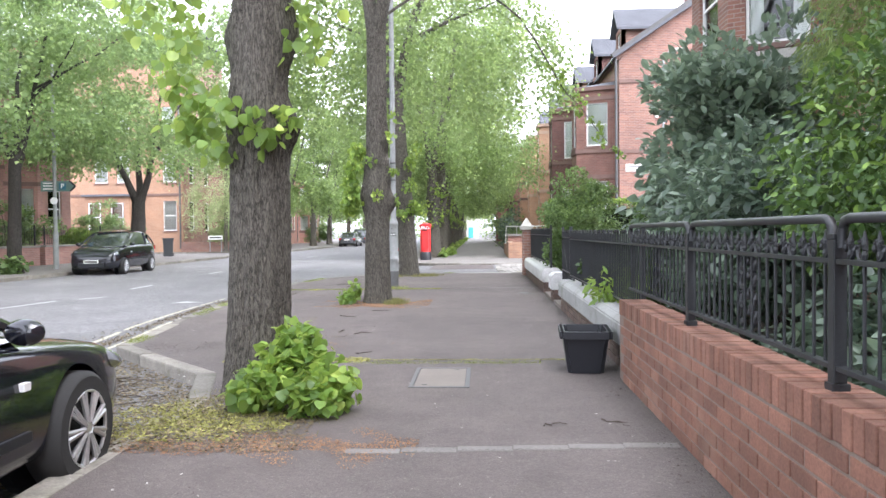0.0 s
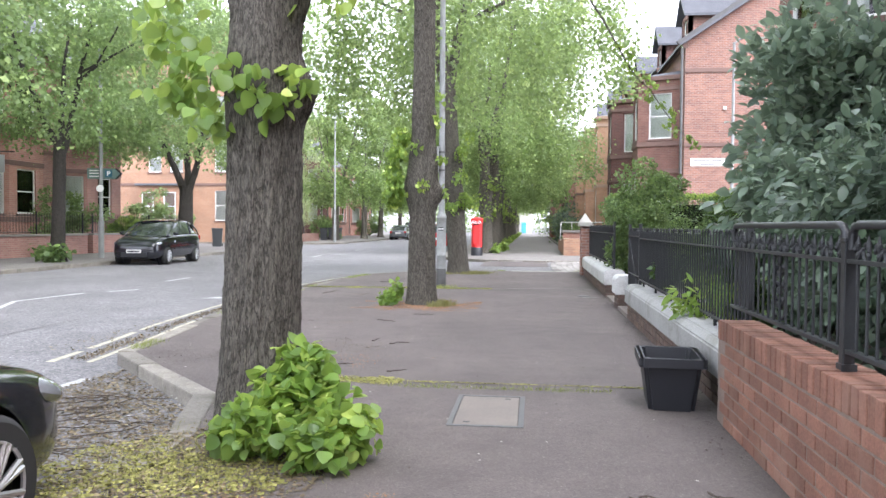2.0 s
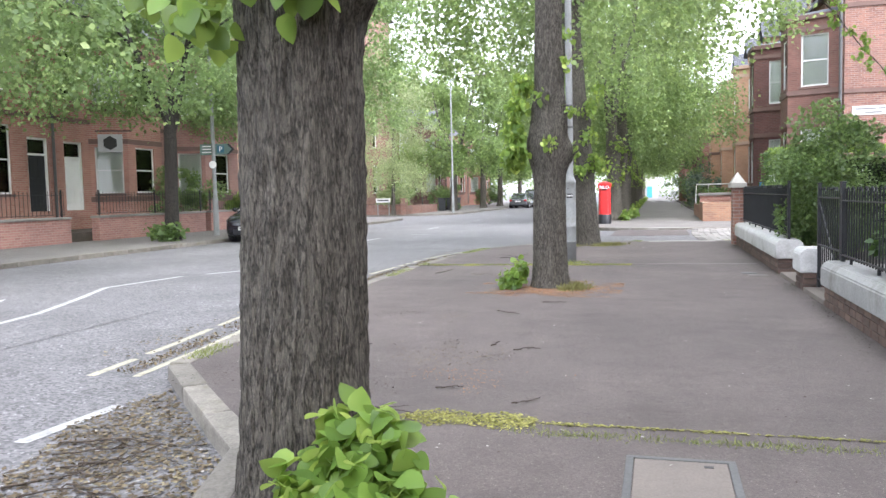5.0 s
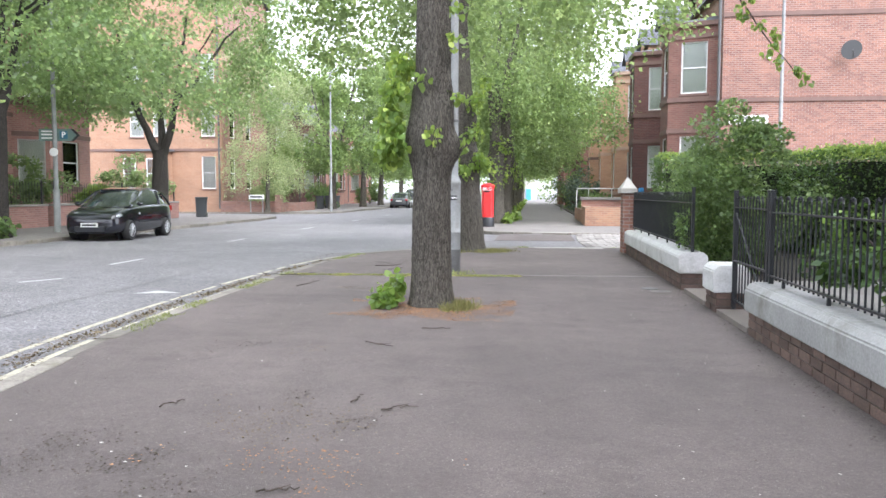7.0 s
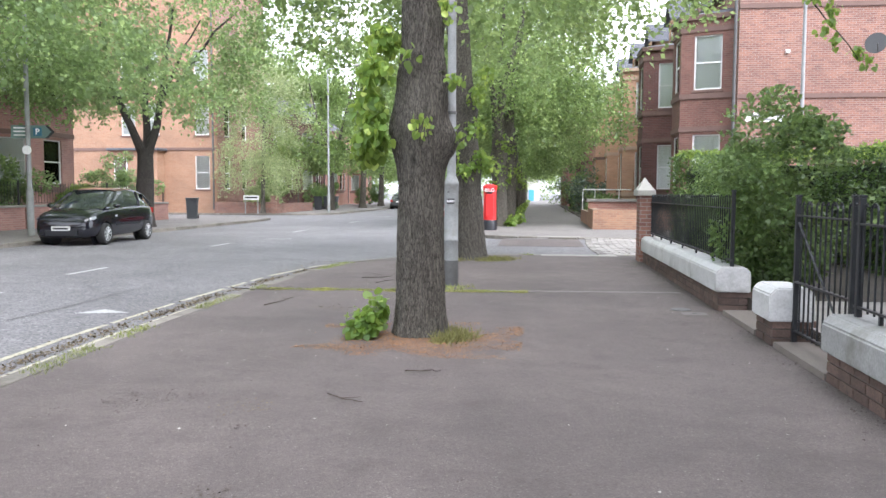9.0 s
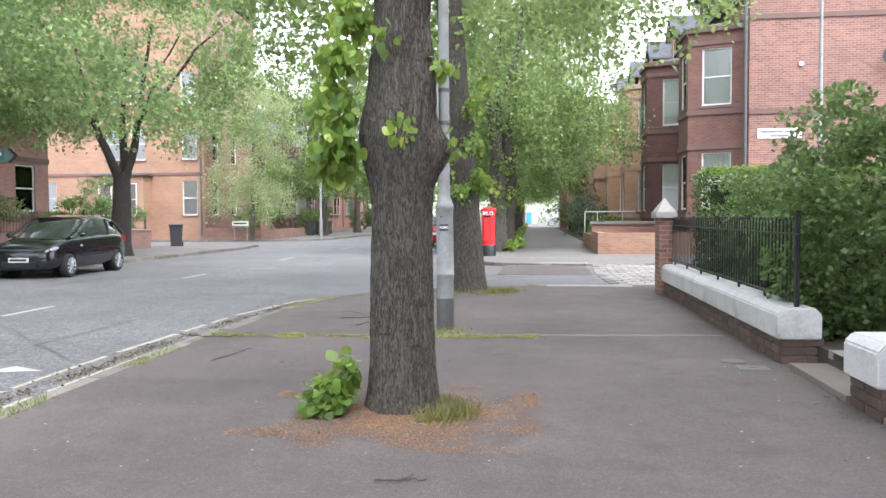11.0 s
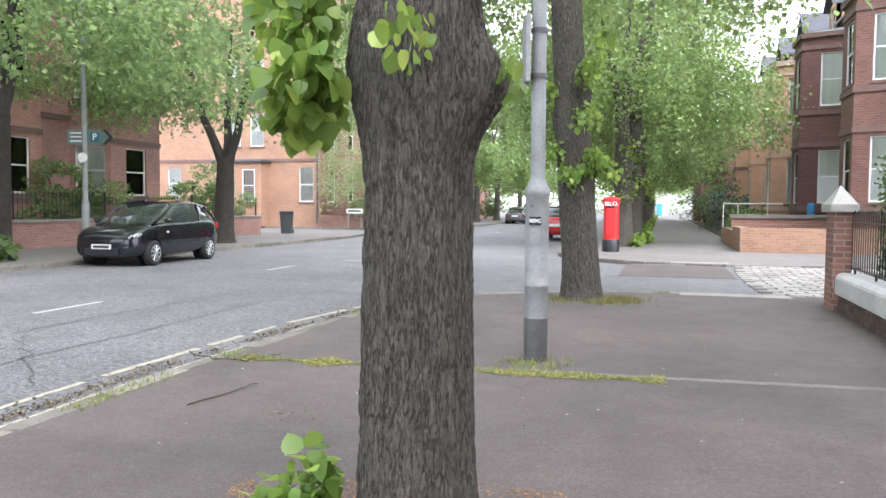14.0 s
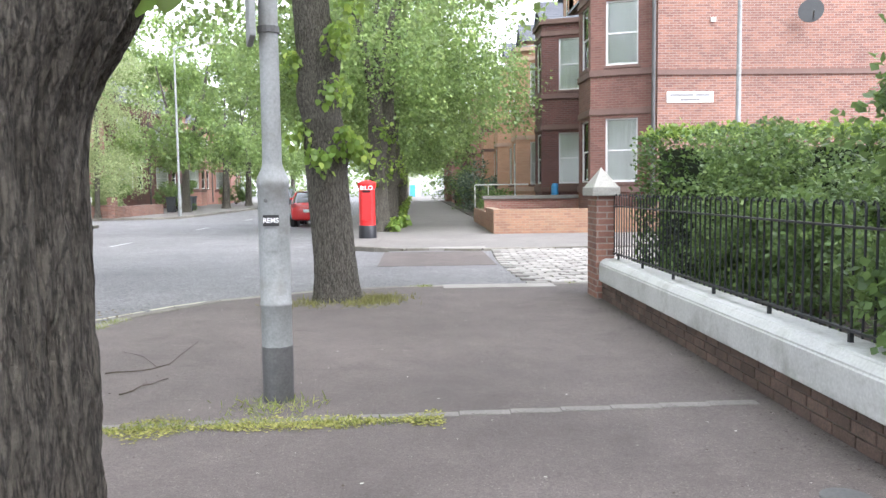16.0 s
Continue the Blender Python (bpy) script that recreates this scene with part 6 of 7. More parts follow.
rb = thing("recycling_box", "empty black plastic recycling box on the pavement", "box", (0.97, 8.92, 0.003), -4)
part("tub", open_box(0.3, 0.46, 0.36), BLACK_PLASTIC, rb)


def wheelie_bin(at, turn, label):
    ob = thing("wheelie_bin", label, "bin", at, turn, "wheelie bins")
    part("body", open_box(0.46, 0.5, 0.98, 0.02, 0.05), BIN_PLASTIC, ob)
    lid = boxes((-0.3, 0.3, -0.34, 0.34, 0.98, 1.03), soft=0.02)
    part("lid", lid, BIN_PLASTIC, ob)
    part("handle", tube(bmesh.new(), [(-0.25, 0.36, 0.97), (0.25, 0.36, 0.97)], 0.018, 8), BIN_PLASTIC, ob)
    for sx in (-0.25, 0.25):
        part("wheel", tube(bmesh.new(), [(sx - 0.03, 0.25, 0.1), (sx + 0.03, 0.25, 0.1)], 0.1, 14), RUBBER, ob)
    return ob


wheelie_bin((-17.6, 45.3, 0), 20, "dark grey wheelie bin standing by the garden wall")
wheelie_bin((-17.3, 66.5, 0), 10, "dark wheelie bin with a painted mark")
for y in (69, 69.8, 70.8):
    wheelie_bin((-17.2, y, 0), 80, "dark wheelie bin in a row by the wall")

# ---- manhole, drains, seams ----
mh = thing("inspection_cover", "square grey inspection cover set in a steel frame", "manhole cover", (-0.27, 8.55, 0))
part("frame", boxes((-0.24, 0.24, -0.44, -0.405, -0.05, 0.006), (-0.24, 0.24, 0.405, 0.44, -0.05, 0.006), (-0.24, -0.205, -0.405, 0.405, -0.05, 0.006), (0.205, 0.24, -0.405, 0.405, -0.05, 0.006), soft=0.003), DARK_STEEL, mh)
part("plate", boxes((-0.2, 0.2, -0.4, 0.4, -0.05, 0.004), soft=0.003), COVER, mh)
for x, y in ((-0.12, -0.34), (0.12, 0.34)):
    part("key_hole", boxes((x - 0.02, x + 0.02, y - 0.012, y + 0.012, 0.003, 0.006)), INK, mh)


def channel(y0, y1, xa, xb, label):
    ob = thing("drain_channel", label, "drain")
    n = int((xb - xa) / 0.3)
    for i in range(n):
        x = xa + i * (xb - xa) / n
        y = y0 + (y1 - y0) * i / n
        pc = boxes((x + 0.003, x + (xb - xa) / n - 0.003, y - 0.045, y + 0.045, -0.03, 0.005), soft=0.003)
        for k in range(6):
            box(pc, x + 0.03 + k * 0.043, x + 0.05 + k * 0.043, y - 0.032, y + 0.032, 0.0045, 0.0075)
        part("drain_cover", pc, DRAIN, ob)


channel(6.33, 6.5, -0.7, 1.18, "cast drain channel across the pavement")
channel(18.68, 18.95, -2.9, 1.18, "cast drain channel with grass in its joints")
gc = thing("water_cover", "small iron water cover in the pavement", "manhole cover", (1.0, 17.12, 0))
part("plate", boxes((-0.13, 0.13, -0.09, 0.09, -0.03, 0.006), soft=0.004), DRAIN, gc)
part("key_hole", boxes((-0.03, 0.03, -0.012, 0.012, 0.005, 0.0075)), INK, gc)
gc2 = thing("water_cover", "round iron water cover in the pavement", "manhole cover", (0.91, 17.42, 0))
part("plate", lathe(bmesh.new(), [(0.11, -0.03), (0.11, 0.006), (0.09, 0.007)], 20), DARK_STEEL, gc2)


def tufts(name, label, spots, count, height, material, seed, spread=0.08, category="grass"):
    r = np.random.default_rng(seed)
    sp = np.asarray(spots)[r.integers(0, len(spots), count)]
    p = np.stack([sp[:, 0] + r.normal(0, spread, count), sp[:, 1] + r.normal(0, spread, count), np.full(count, 0.0)], 1)
    me = leaf_mesh(name, p, height * r.uniform(0.4, 1.2, count), r, material, "blade", -1.3, None, 0.1)
    return tagged(new(name, me), label, category, kind="stuff")


line = [(x, 18.55 + 0.04 * (x + 4.4)) for x in np.arange(-4.3, -0.9, 0.03)]
tufts("weed_strip", "grass and weeds growing along the drain channel", line + [(x, 18.72) for x in np.arange(-2.6, -1.3, 0.03)], 2600, 0.035, GRASS, 61, 0.045)
tufts("weeds", "clump of weeds at the lamp post foot", [(-1.86, 19.05), (-1.75, 19.08), (-1.98, 19.06), (-1.86, 18.98)], 260, 0.06, GRASS, 62, 0.11)
tufts("weeds", "tufts of dry grass round the tree at the junction", [(-1.6, 23.45), (-1.5, 23.6), (-1.35, 23.7), (-2.25, 23.5), (-1.4, 23.9)], 1500, 0.08, DRY_GRASS, 63, 0.16)
tufts("weeds", "tufts of grass beside the tree foot", [(-1.4, 15.3), (-1.32, 15.4), (-1.44, 15.2), (-1.42, 15.5)], 700, 0.1, DRY_GRASS, 64, 0.08)
kl = []
for (x0, y0), (x1, y1) in zip(NEAR_EDGE[3:13], NEAR_EDGE[4:14]):
    for f in np.linspace(0, 1, 40):
        if noise.noise(Vector((x0 + (x1 - x0) * f, y0 + (y1 - y0) * f, 3.3)) * 0.9) > 0.05:
            kl.append((x0 + (x1 - x0) * f, y0 + (y1 - y0) * f))
tufts("weeds", "moss and grass in the kerb joints", kl, 3000, 0.045, GRASS, 65, 0.05)
tufts("weeds", "yellow-green grass at the tree foot and bay kerb", [(-1.5, 6.95), (-1.8, 7.05), (-2.0, 6.8), (-1.7, 7.4), (-1.3, 7.1), (-2.1, 7.3), (-1.9, 7.7)], 2600, 0.035, DRY_GRASS, 66, 0.17)
tufts("weed_strip", "moss along the pavement joint", [(x, 9.25) for x in np.arange(-1.1, 0.6, 0.02)], 900, 0.03, GRASS, 67, 0.03)


def litter(name, label, x0, x1, y0, y1, z, count, size, material, seed, inside=None, category="leaf litter"):
    r = np.random.default_rng(seed)
    p = np.stack([r.uniform(x0, x1, count), r.uniform(y0, y1, count), np.full(count, z + 0.006)], 1)
    if inside is not None:
        p = p[[inside(a, b) for a, b, _ in p]]
    me = leaf_mesh(name, p, size * r.uniform(0.4, 1.3, len(p)), r, material, "kite", 0.0, None, 1.0)
    co = np.empty(len(me.vertices) * 3, dtype=np.float32)
    me.vertices.foreach_get("co", co)
    co = co.reshape(-1, 3)
    co[:, 2] = z + 0.004 + np.abs(co[:, 2] - z - 0.006) * 0.35
    me.vertices.foreach_set("co", co.reshape(-1))
    return tagged(new(name, me), label, category, kind="stuff")


dice = random.Random(91)


def in_bay(x, y):
    return x < -2.12 and y < 8.53 + (-2.3 - x) * 1.097 and x > -3.9 + 0.9 * noise.noise(Vector((x * 1.1, y * 1.1, 8))) and noise.noise(Vector((x * 0.8, y * 0.8, 1))) > -0.25 - (0.3 if x > -3.2 else 0)


litter("leaf_litter", "dry leaf and twig litter in the parking bay", -4.6, -2.15, 6.0, 11.0, -0.11, 17000, 0.034, DRY_LEAF, 71, in_bay)
litter("leaf_litter", "dry leaves along the bay kerb and tree foot", -2.3, -1.0, 6.3, 7.8, 0.0, 3200, 0.03, DRY_LEAF, 72)
litter("leaf_litter", "pale dry lime bracts and leaves swept against the bay kerb", -4.5, -2.1, 6.2, 10.8, -0.1, 7500, 0.03, BRACT, 84, lambda x, y: in_bay(x, y) and abs((y - 8.35) * 0.72 - (-2.3 - x) * 0.72) < 1.7 * dice.random() ** 1.6 + 0.05 + 0.8 * noise.noise(Vector((x * 2.5, y * 2.5, 4))))
litter("grass_mat", "yellow-green flattened grass and bracts at the bay kerb", -2.5, -1.15, 6.35, 7.7, 0.0, 9000, 0.03, MOSS, 85, lambda x, y: math.hypot((x + 1.75) / 0.62, (y - 7.0) / 0.45) * (0.8 + 0.7 * noise.noise(Vector((x * 4, y * 4, 9)))) < dice.random() ** 0.5, "grass")


def round_t(cx, cy, rr):
    """Thick in the middle, thinning out unevenly to nothing."""
    return lambda x, y: math.hypot(x - cx, y - cy) / rr * (0.8 + 0.8 * noise.noise(Vector((x * 3, y * 3, 2)))) < dice.random() ** 0.7



litter("bud_scales", "orange-brown fallen bud scales round the tree foot", -2.7, -0.8, 14.5, 16.2, 0.0, 40000, 0.014, ORANGE_DUST, 73, round_t(-1.66, 15.3, 0.75))
litter("bud_scales", "orange-brown fallen bud scales on the pavement", -2.0, -0.3, 6.0, 6.9, 0.0, 15000, 0.013, ORANGE_DUST, 74, lambda x, y: abs(y - 6.45) < 0.5 * dice.random() * (0.6 + noise.noise(Vector((x * 4, y * 4, 0)))))
litter("bud_scales", "sparse brown litter on the pavement", -2.6, -0.9, 9.3, 10.6, 0.0, 2600, 0.016, ORANGE_DUST, 75, round_t(-1.75, 10.6, 0.4))
for k, (cx, cy, rr) in enumerate(((-1.94, 11.05, 0.4), (-2.87, 10.55, 0.3), (-3.03, 13.05, 0.3), (-2.92, 17.0, 0.22), (-3.3, 10.2, 0.35), (-2.41, 10.36, 0.16), (-1.96, 11.45, 0.13), (-1.55, 11.05, 0.12), (-2.0, 11.62, 0.16), (-2.42, 12.92, 0.16), (-2.31, 12.57, 0.12), (-2.13, 10.07, 0.25))):
    litter("leaf_scraps", "dark trodden leaf scraps on the pavement", cx - 0.6, cx + 0.6, cy - 0.5, cy + 0.5, 0.0, 1500, 0.017, TWIG if k % 3 else DRY_LEAF, 90 + k, round_t(cx, cy, rr))
litter("pale_litter", "pale fallen petals and grit on the pavement", -4.0, 1.2, 3, 30, 0.0, 480, 0.02, PALE_STONE, 76, lambda x, y: y < 24)
litter("pale_litter", "dark grit and leaf scraps on the pavement", -4.0, 1.2, 3, 24, 0.0, 2200, 0.017, TWIG, 77, lambda x, y: noise.noise(Vector((x * 1.2, y * 0.9, 12))) > 0.3 * dice.random() - 0.1)
# leaf crumbs whose dark tone also stands in for shading at the wall foot
litter("wall_foot_litter_and_shade", "crumbs of leaf and soil, with painted shading, along the foot of the garden walls", 0.9, 1.28, 3, 23.5, 0.0, 5200, 0.02, TWIG, 88, lambda x, y: 1.28 - x < 0.2 * dice.random() ** 2 * (1.4 + 2.2 * noise.noise(Vector((0, y * 1.3, 3)))) + (0.08 if y < 8.5 else 0.0))
litter("moss_strip", "yellow-green moss along the drain channel", -4.3, -0.8, 18.35, 19.05, 0.0, 26000, 0.024, MOSS, 79, lambda x, y: abs(y - 18.6 - 0.05 * (x + 3.2)) < 0.13 * dice.random() * (0.9 + noise.noise(Vector((x * 3, 0, 5))) * 1.6) + (0.05 * dice.random() if -2.7 < x < -1.2 else 0), "moss")
litter("moss_strip", "yellow-green moss and litter in the drain channel beside the tree", -2.4, 0.9, 9.15, 9.7, 0.0, 30000, 0.022, MOSS, 83, lambda x, y: abs(y - 9.42) < (0.15 if x < -1.0 else 0.022) * dice.random() * (0.9 + noise.noise(Vector((x * 3, 0, 7))) * 1.5), "moss")
gut = np.asarray(beside(NEAR_EDGE[3:13], 0.55))
gr = np.random.default_rng(87)
gp = gut[gr.integers(0, len(gut), 5200)] + gr.normal(0, 0.05, (5200, 2))
gp = gp[[noise.noise(Vector((x * 1.5, y * 1.5, 6))) > -0.3 for x, y in gp]]
tagged(new("gutter_dirt", leaf_mesh("gutter_dirt", np.column_stack([gp, np.full(len(gp), -0.103)]), 0.026 * gr.uniform(0.4, 1.3, len(gp)), gr, DRY_LEAF, "kite", 0.0, None, 1.0)), "brown dirt and leaf scraps along the gutter", "leaf litter", kind="stuff")
litter("leaf_litter", "leaf scraps along the road edge", -5.2, -4.4, 11, 24, -0.11, 1200, 0.04, DRY_LEAF, 78)


def twig(points, label="broken dead twig lying on the pavement", r=0.006):
    ob = thing("twig", label, "twig", (points[0][0], points[0][1], 0))
    x0, y0 = points[0]
    bm = bmesh.new()
    rr = random.Random(int(x0 * 100 + y0 * 37))
    pts = []
    for (xa, ya), (xb, yb) in zip(points, points[1:]):
        pts += [(xa - x0 + (xb - xa) * k / 4 + rr.uniform(-0.018, 0.018), ya - y0 + (yb - ya) * k / 4 + rr.uniform(-0.025, 0.025), r + 0.003 + rr.uniform(0, 0.012)) for k in range(4)]
    pts.append((points[-1][0] - x0, points[-1][1] - y0, r + 0.004))
    tube(bm, pts, [r * (1 - 0.6 * i / (len(pts) - 1)) for i in range(len(pts))], 6)
    a, b = Vector(pts[len(pts) // 2]), Vector(pts[-1])
    side = Vector((-(b - a).y, (b - a).x, 0)) * 0.5
    tube(bm, [a, a.lerp(b, 0.4) + side * 0.5, a.lerp(b, 0.6) + side], [r * 0.6, r * 0.4, r * 0.25], 5)
    part("stick", bm, TWIG, ob)


for p in ([(-1.62, 14.0), (-1.5, 14.02), (-1.36, 14.05)], [(-2.0, 13.3), (-1.88, 13.2), (-1.73, 13.15)], [(-4.77, 18.57), (-4.4, 18.4), (-4.13, 18.39), (-3.99, 18.77)], [(-3.73, 17.03), (-3.64, 17.49), (-3.62, 17.69)], [(-3.31, 20.02), (-3.05, 20.09), (-2.89, 20.27), (-2.94, 21.22)], [(-2.95, 19.36), (-2.86, 19.6), (-2.77, 19.83)],
          [(-1.71, 10.03), (-1.64, 10.06), (-1.57, 10.1)], [(-1.18, 9.73), (-1.12, 9.81), (-1.05, 9.91)], [(-1.66, 11.45), (-1.65, 11.52), (-1.63, 11.62)], [(-1.45, 11.3), (-1.38, 11.35), (-1.26, 11.4)], [(-2.75, 11.22), (-2.7, 11.3), (-2.66, 11.36)], [(-2.2, 9.35), (-1.95, 9.5), (-1.7, 9.46)], [(0.45, 6.9), (0.52, 6.9), (0.6, 6.93)], [(0.84, 7.0), (0.9, 6.97), (0.98, 6.88)]):
    twig(p)
tw = random.Random(44)
loose = []
for _ in range(22):
    x, y, a, q = tw.uniform(-3.5, -2.5), tw.uniform(7.2, 9.2), tw.uniform(-0.5, 0.9), tw.uniform(0.15, 0.4)
    if y < 8.0 + (-2.4 - x) * 1.0:
        loose.append([(x, y), (x + q * math.cos(a), y + q * math.sin(a)), (x + 1.8 * q * math.cos(a + 0.25), y + 1.8 * q * math.sin(a + 0.25))])
for p in (*loose, [(-3.4, 8.0), (-3.0, 8.3), (-2.6, 8.2)], [(-3.2, 7.2), (-2.8, 7.6), (-2.4, 7.5)], [(-3.6, 8.9), (-3.1, 9.0), (-2.7, 8.7)]):
    twig(p, "dead twig among leaf litter in the bay")
for o in [o for o in scene.objects if o.get("label") == "dead twig among leaf litter in the bay"]:
    o.location.z = -0.11

# setts on the crossing
setts = thing("sett_apron", "pale granite setts laid across the side street mouth", "paving", kind="structure")
sm = [unit_mesh("sett", boxes((-0.163, 0.163, -0.098, 0.098, -0.06, 0.014), soft=0.018), SETT) for _ in range(1)]
for j in range(27):
    y = 25.55 + j * 0.232
    x0 = 0.62 - 0.12 * math.sin((y - 25.4) / 6.4 * math.pi) + (y - 25.4) * 0.01
    for i in range(9):
        x = x0 + 0.19 + i * 0.365 + (0.18 if j % 2 else 0)
        piece("sett", sm[0], setts, x, y, -0.03 + random.uniform(-0.006, 0.006), random.uniform(-2, 2), random.uniform(-1, 1))
structure("dropped_kerb", boxes((-0.6, 0.95, 24.75, 25.15, -0.05, 0.006), (-0.7, 0.6, 31.85, 32.3, -0.05, 0.006)), CONCRETE, "pale paving at the dropped kerb", "paving")

# ---- cars ----
def wheel(parent, x, y, r, w, side, spokes=9):
    tyre = bmesh.new()
    prof = [(r * 0.66, -w / 2), (r * 0.9, -w / 2), (r * 0.99, -w * 0.36), (r, 0), (r * 0.99, w * 0.36), (r * 0.9, w / 2), (r * 0.66, w / 2)]
    rings = [[tyre.verts.new((o, rad * math.cos(a), rad * math.sin(a))) for a in np.linspace(0, math.tau, 32, endpoint=False)] for rad, o in prof]
    for u, v in zip(rings, rings[1:]):
        for k in range(32):
            tyre.faces.new((u[k], u[(k + 1) % 32], v[(k + 1) % 32], v[k]))
    bmesh.ops.recalc_face_normals(tyre, faces=tyre.faces)
    t = part("wheel", tyre, RUBBER, parent, smooth=True)
    t.matrix_basis = pose(x, y, r)
    rim = bmesh.new()
    tube(rim, [(side * w * 0.2, 0, 0), (side * w * 0.22, 0, 0)], r * 0.66, 32)
    part("brake_shadow", rim, BLACK_PLASTIC, t)
    sp = bmesh.new()
    for k in range(spokes):
        a = k * math.tau / spokes
        c, s = math.cos(a), math.sin(a)
        for da in (-0.09, 0.09):
            tube(sp, [(side * w * 0.5, c * r * 0.1, s * r * 0.1), (side * w * 0.46, math.cos(a + da) * r * 0.66, math.sin(a + da) * r * 0.66)], r * 0.045, 6)
    lip = [(side * w * 0.46, math.cos(a) * r * 0.655, math.sin(a) * r * 0.655) for a in np.linspace(0, math.tau, 33)]
    tube(sp, lip, r * 0.035, 6, False)
    tube(sp, [(side * w * 0.4, 0, 0), (side * w * 0.53, 0, 0)], r * 0.15, 14)
    part("rim", sp, ALLOY, t, "silver alloy rim")


def arched(bm, axles, wheel_r, width):
    """The body rounded off, with the wheel arches cut through its sides."""
    me, cut = bpy.data.meshes.new("body"), bpy.data.meshes.new("cut")
    bm.to_mesh(me)
    bm.free()
    cb = bmesh.new()
    for y in axles:
        for sx in (-1, 1):
            tube(cb, [(sx * (width / 2 - 0.26), y, wheel_r), (sx * (width / 2 + 0.2), y, wheel_r)], wheel_r * 1.13, 40)
    bmesh.ops.recalc_face_normals(cb, faces=cb.faces)
    cb.to_mesh(cut)
    cb.free()
    a, b = new("body", me), new("cut", cut)
    sub = a.modifiers.new("round", "SUBSURF")
    sub.levels = sub.render_levels = 2
    bo = a.modifiers.new("arches", "BOOLEAN")
    bo.object, bo.operation, bo.solver = b, "DIFFERENCE", "EXACT"
    bpy.context.view_layer.update()
    out = bpy.data.meshes.new_from_object(a.evaluated_get(bpy.context.evaluated_depsgraph_get()))
    bpy.data.objects.remove(a)
    bpy.data.objects.remove(b)
    out.materials.clear()
    out.name = "body"
    out.shade_smooth()
    out.set_sharp_from_angle(angle=radians(38))
    return out


def car(label, at, turn, paint, length, width, height, body, glasshouse, wheel_r, axles, belt):
    """A car pointing along -y: body sections (y, half width, foot, top) and a glasshouse (y, half width, top)."""
    ob = thing("car", label, "car", at, turn)
    bm = bmesh.new()
    rings = []
    for y, hw, z0, z1 in body:
        pts = [(0.0, z0), (hw * 0.9, z0), (hw * 0.985, z0 + 0.1), (hw, z0 + (z1 - z0) * 0.4), (hw * 0.99, z0 + (z1 - z0) * 0.68), (hw * 0.955, z1 - 0.07), (hw * 0.9, z1 - 0.02), (hw * 0.6, z1 + 0.01), (0, z1 + 0.02)]
        full = [(-x, z) for x, z in pts[1:-1]][::-1]
        ring = pts + full
        rings.append([bm.verts.new((x, y, z)) for x, z in ring])
    n = len(rings[0])
    for u, v in zip(rings, rings[1:]):
        for k in range(n):
            bm.faces.new((u[k], u[(k + 1) % n], v[(k + 1) % n], v[k]))
    bm.faces.new(rings[0])
    bm.faces.new(rings[-1][::-1])
    bmesh.ops.recalc_face_normals(bm, faces=bm.faces)
    part("body", arched(bm, axles, wheel_r, width), paint, ob, smooth=False)
    gl = bmesh.new()
    rings = []
    for y, hw, z in glasshouse:
        zb = belt - 0.04
        rings.append([gl.verts.new((x, y, q)) for x, q in ((hw, zb), (hw * 0.97, zb + (z - zb) * 0.35), (hw * 0.84, z - 0.05), (hw * 0.7, z), (-hw * 0.7, z), (-hw * 0.84, z - 0.05), (-hw * 0.97, zb + (z - zb) * 0.35), (-hw, zb))])
    for u, v in zip(rings, rings[1:]):
        for k in range(7):
            gl.faces.new((u[k], u[k + 1], v[k + 1], v[k]))
    gl.faces.new(rings[0])
    gl.faces.new(rings[-1][::-1])
    bmesh.ops.recalc_face_normals(gl, faces=gl.faces)
    part("glasshouse", gl, TINTED, ob, "dark reflecting glass", True)
    ys = [y for y, hw, z in glasshouse]
    roof = bmesh.new()
    rings = []
    for y, hw, z in glasshouse[2:-2]:
        rings.append([roof.verts.new((x, y, q)) for x, q in ((hw * 0.86, z - 0.06), (hw * 0.84, z - 0.03), (hw * 0.68, z + 0.014), (0, z + 0.03), (-hw * 0.68, z + 0.014), (-hw * 0.84, z - 0.03), (-hw * 0.86, z - 0.06))])
    for u, v in zip(rings, rings[1:]):
        for k in range(6):
            roof.faces.new((u[k], u[k + 1], v[k + 1], v[k]))
    bmesh.ops.recalc_face_normals(roof, faces=roof.faces)
    part("roof_panel", roof, paint, ob, smooth=True)
    for sx in (-1, 1):
        for i, j in ((1, 2), (len(glasshouse) // 2, len(glasshouse) // 2), (-2, -3)):
            (ya, ha, za), (yb, hb, zb) = glasshouse[i], glasshouse[j]
            y_low = {1: glasshouse[0][0], -2: glasshouse[-1][0]}.get(i, yb)
            pillar = tube(bmesh.new(), [(sx * (ha + 0.005), y_low, belt - 0.02), (sx * (hb * 0.975 + 0.004), (y_low + yb) / 2, belt + (zb - belt) * 0.35), (sx * (hb * 0.85 + 0.004), yb, zb - 0.05)], 0.028, 6)
            part("pillar", pillar, paint, ob)
        mirror = bmesh.new()
        bmesh.ops.create_uvsphere(mirror, u_segments=12, v_segments=8, radius=0.1, matrix=Matrix.Translation((sx * (width / 2 + 0.07), glasshouse[1][0] + 0.1, belt + 0.03)) @ Matrix.Diagonal((0.95, 0.55, 0.62, 1)))
        part("mirror", mirror, paint, ob, smooth=True)
        for y in axles:
            arch = tube(bmesh.new(), [(sx * (width / 2 - 0.3), y, wheel_r), (sx * (width / 2 - 0.24), y, wheel_r)], wheel_r * 1.12, 32)
            part("wheel_arch", arch, BLACK_PLASTIC, ob)
            wheel(ob, sx * (width / 2 - 0.085), y, wheel_r, 0.2, sx)
        front, back = body[0][0], body[-1][0]
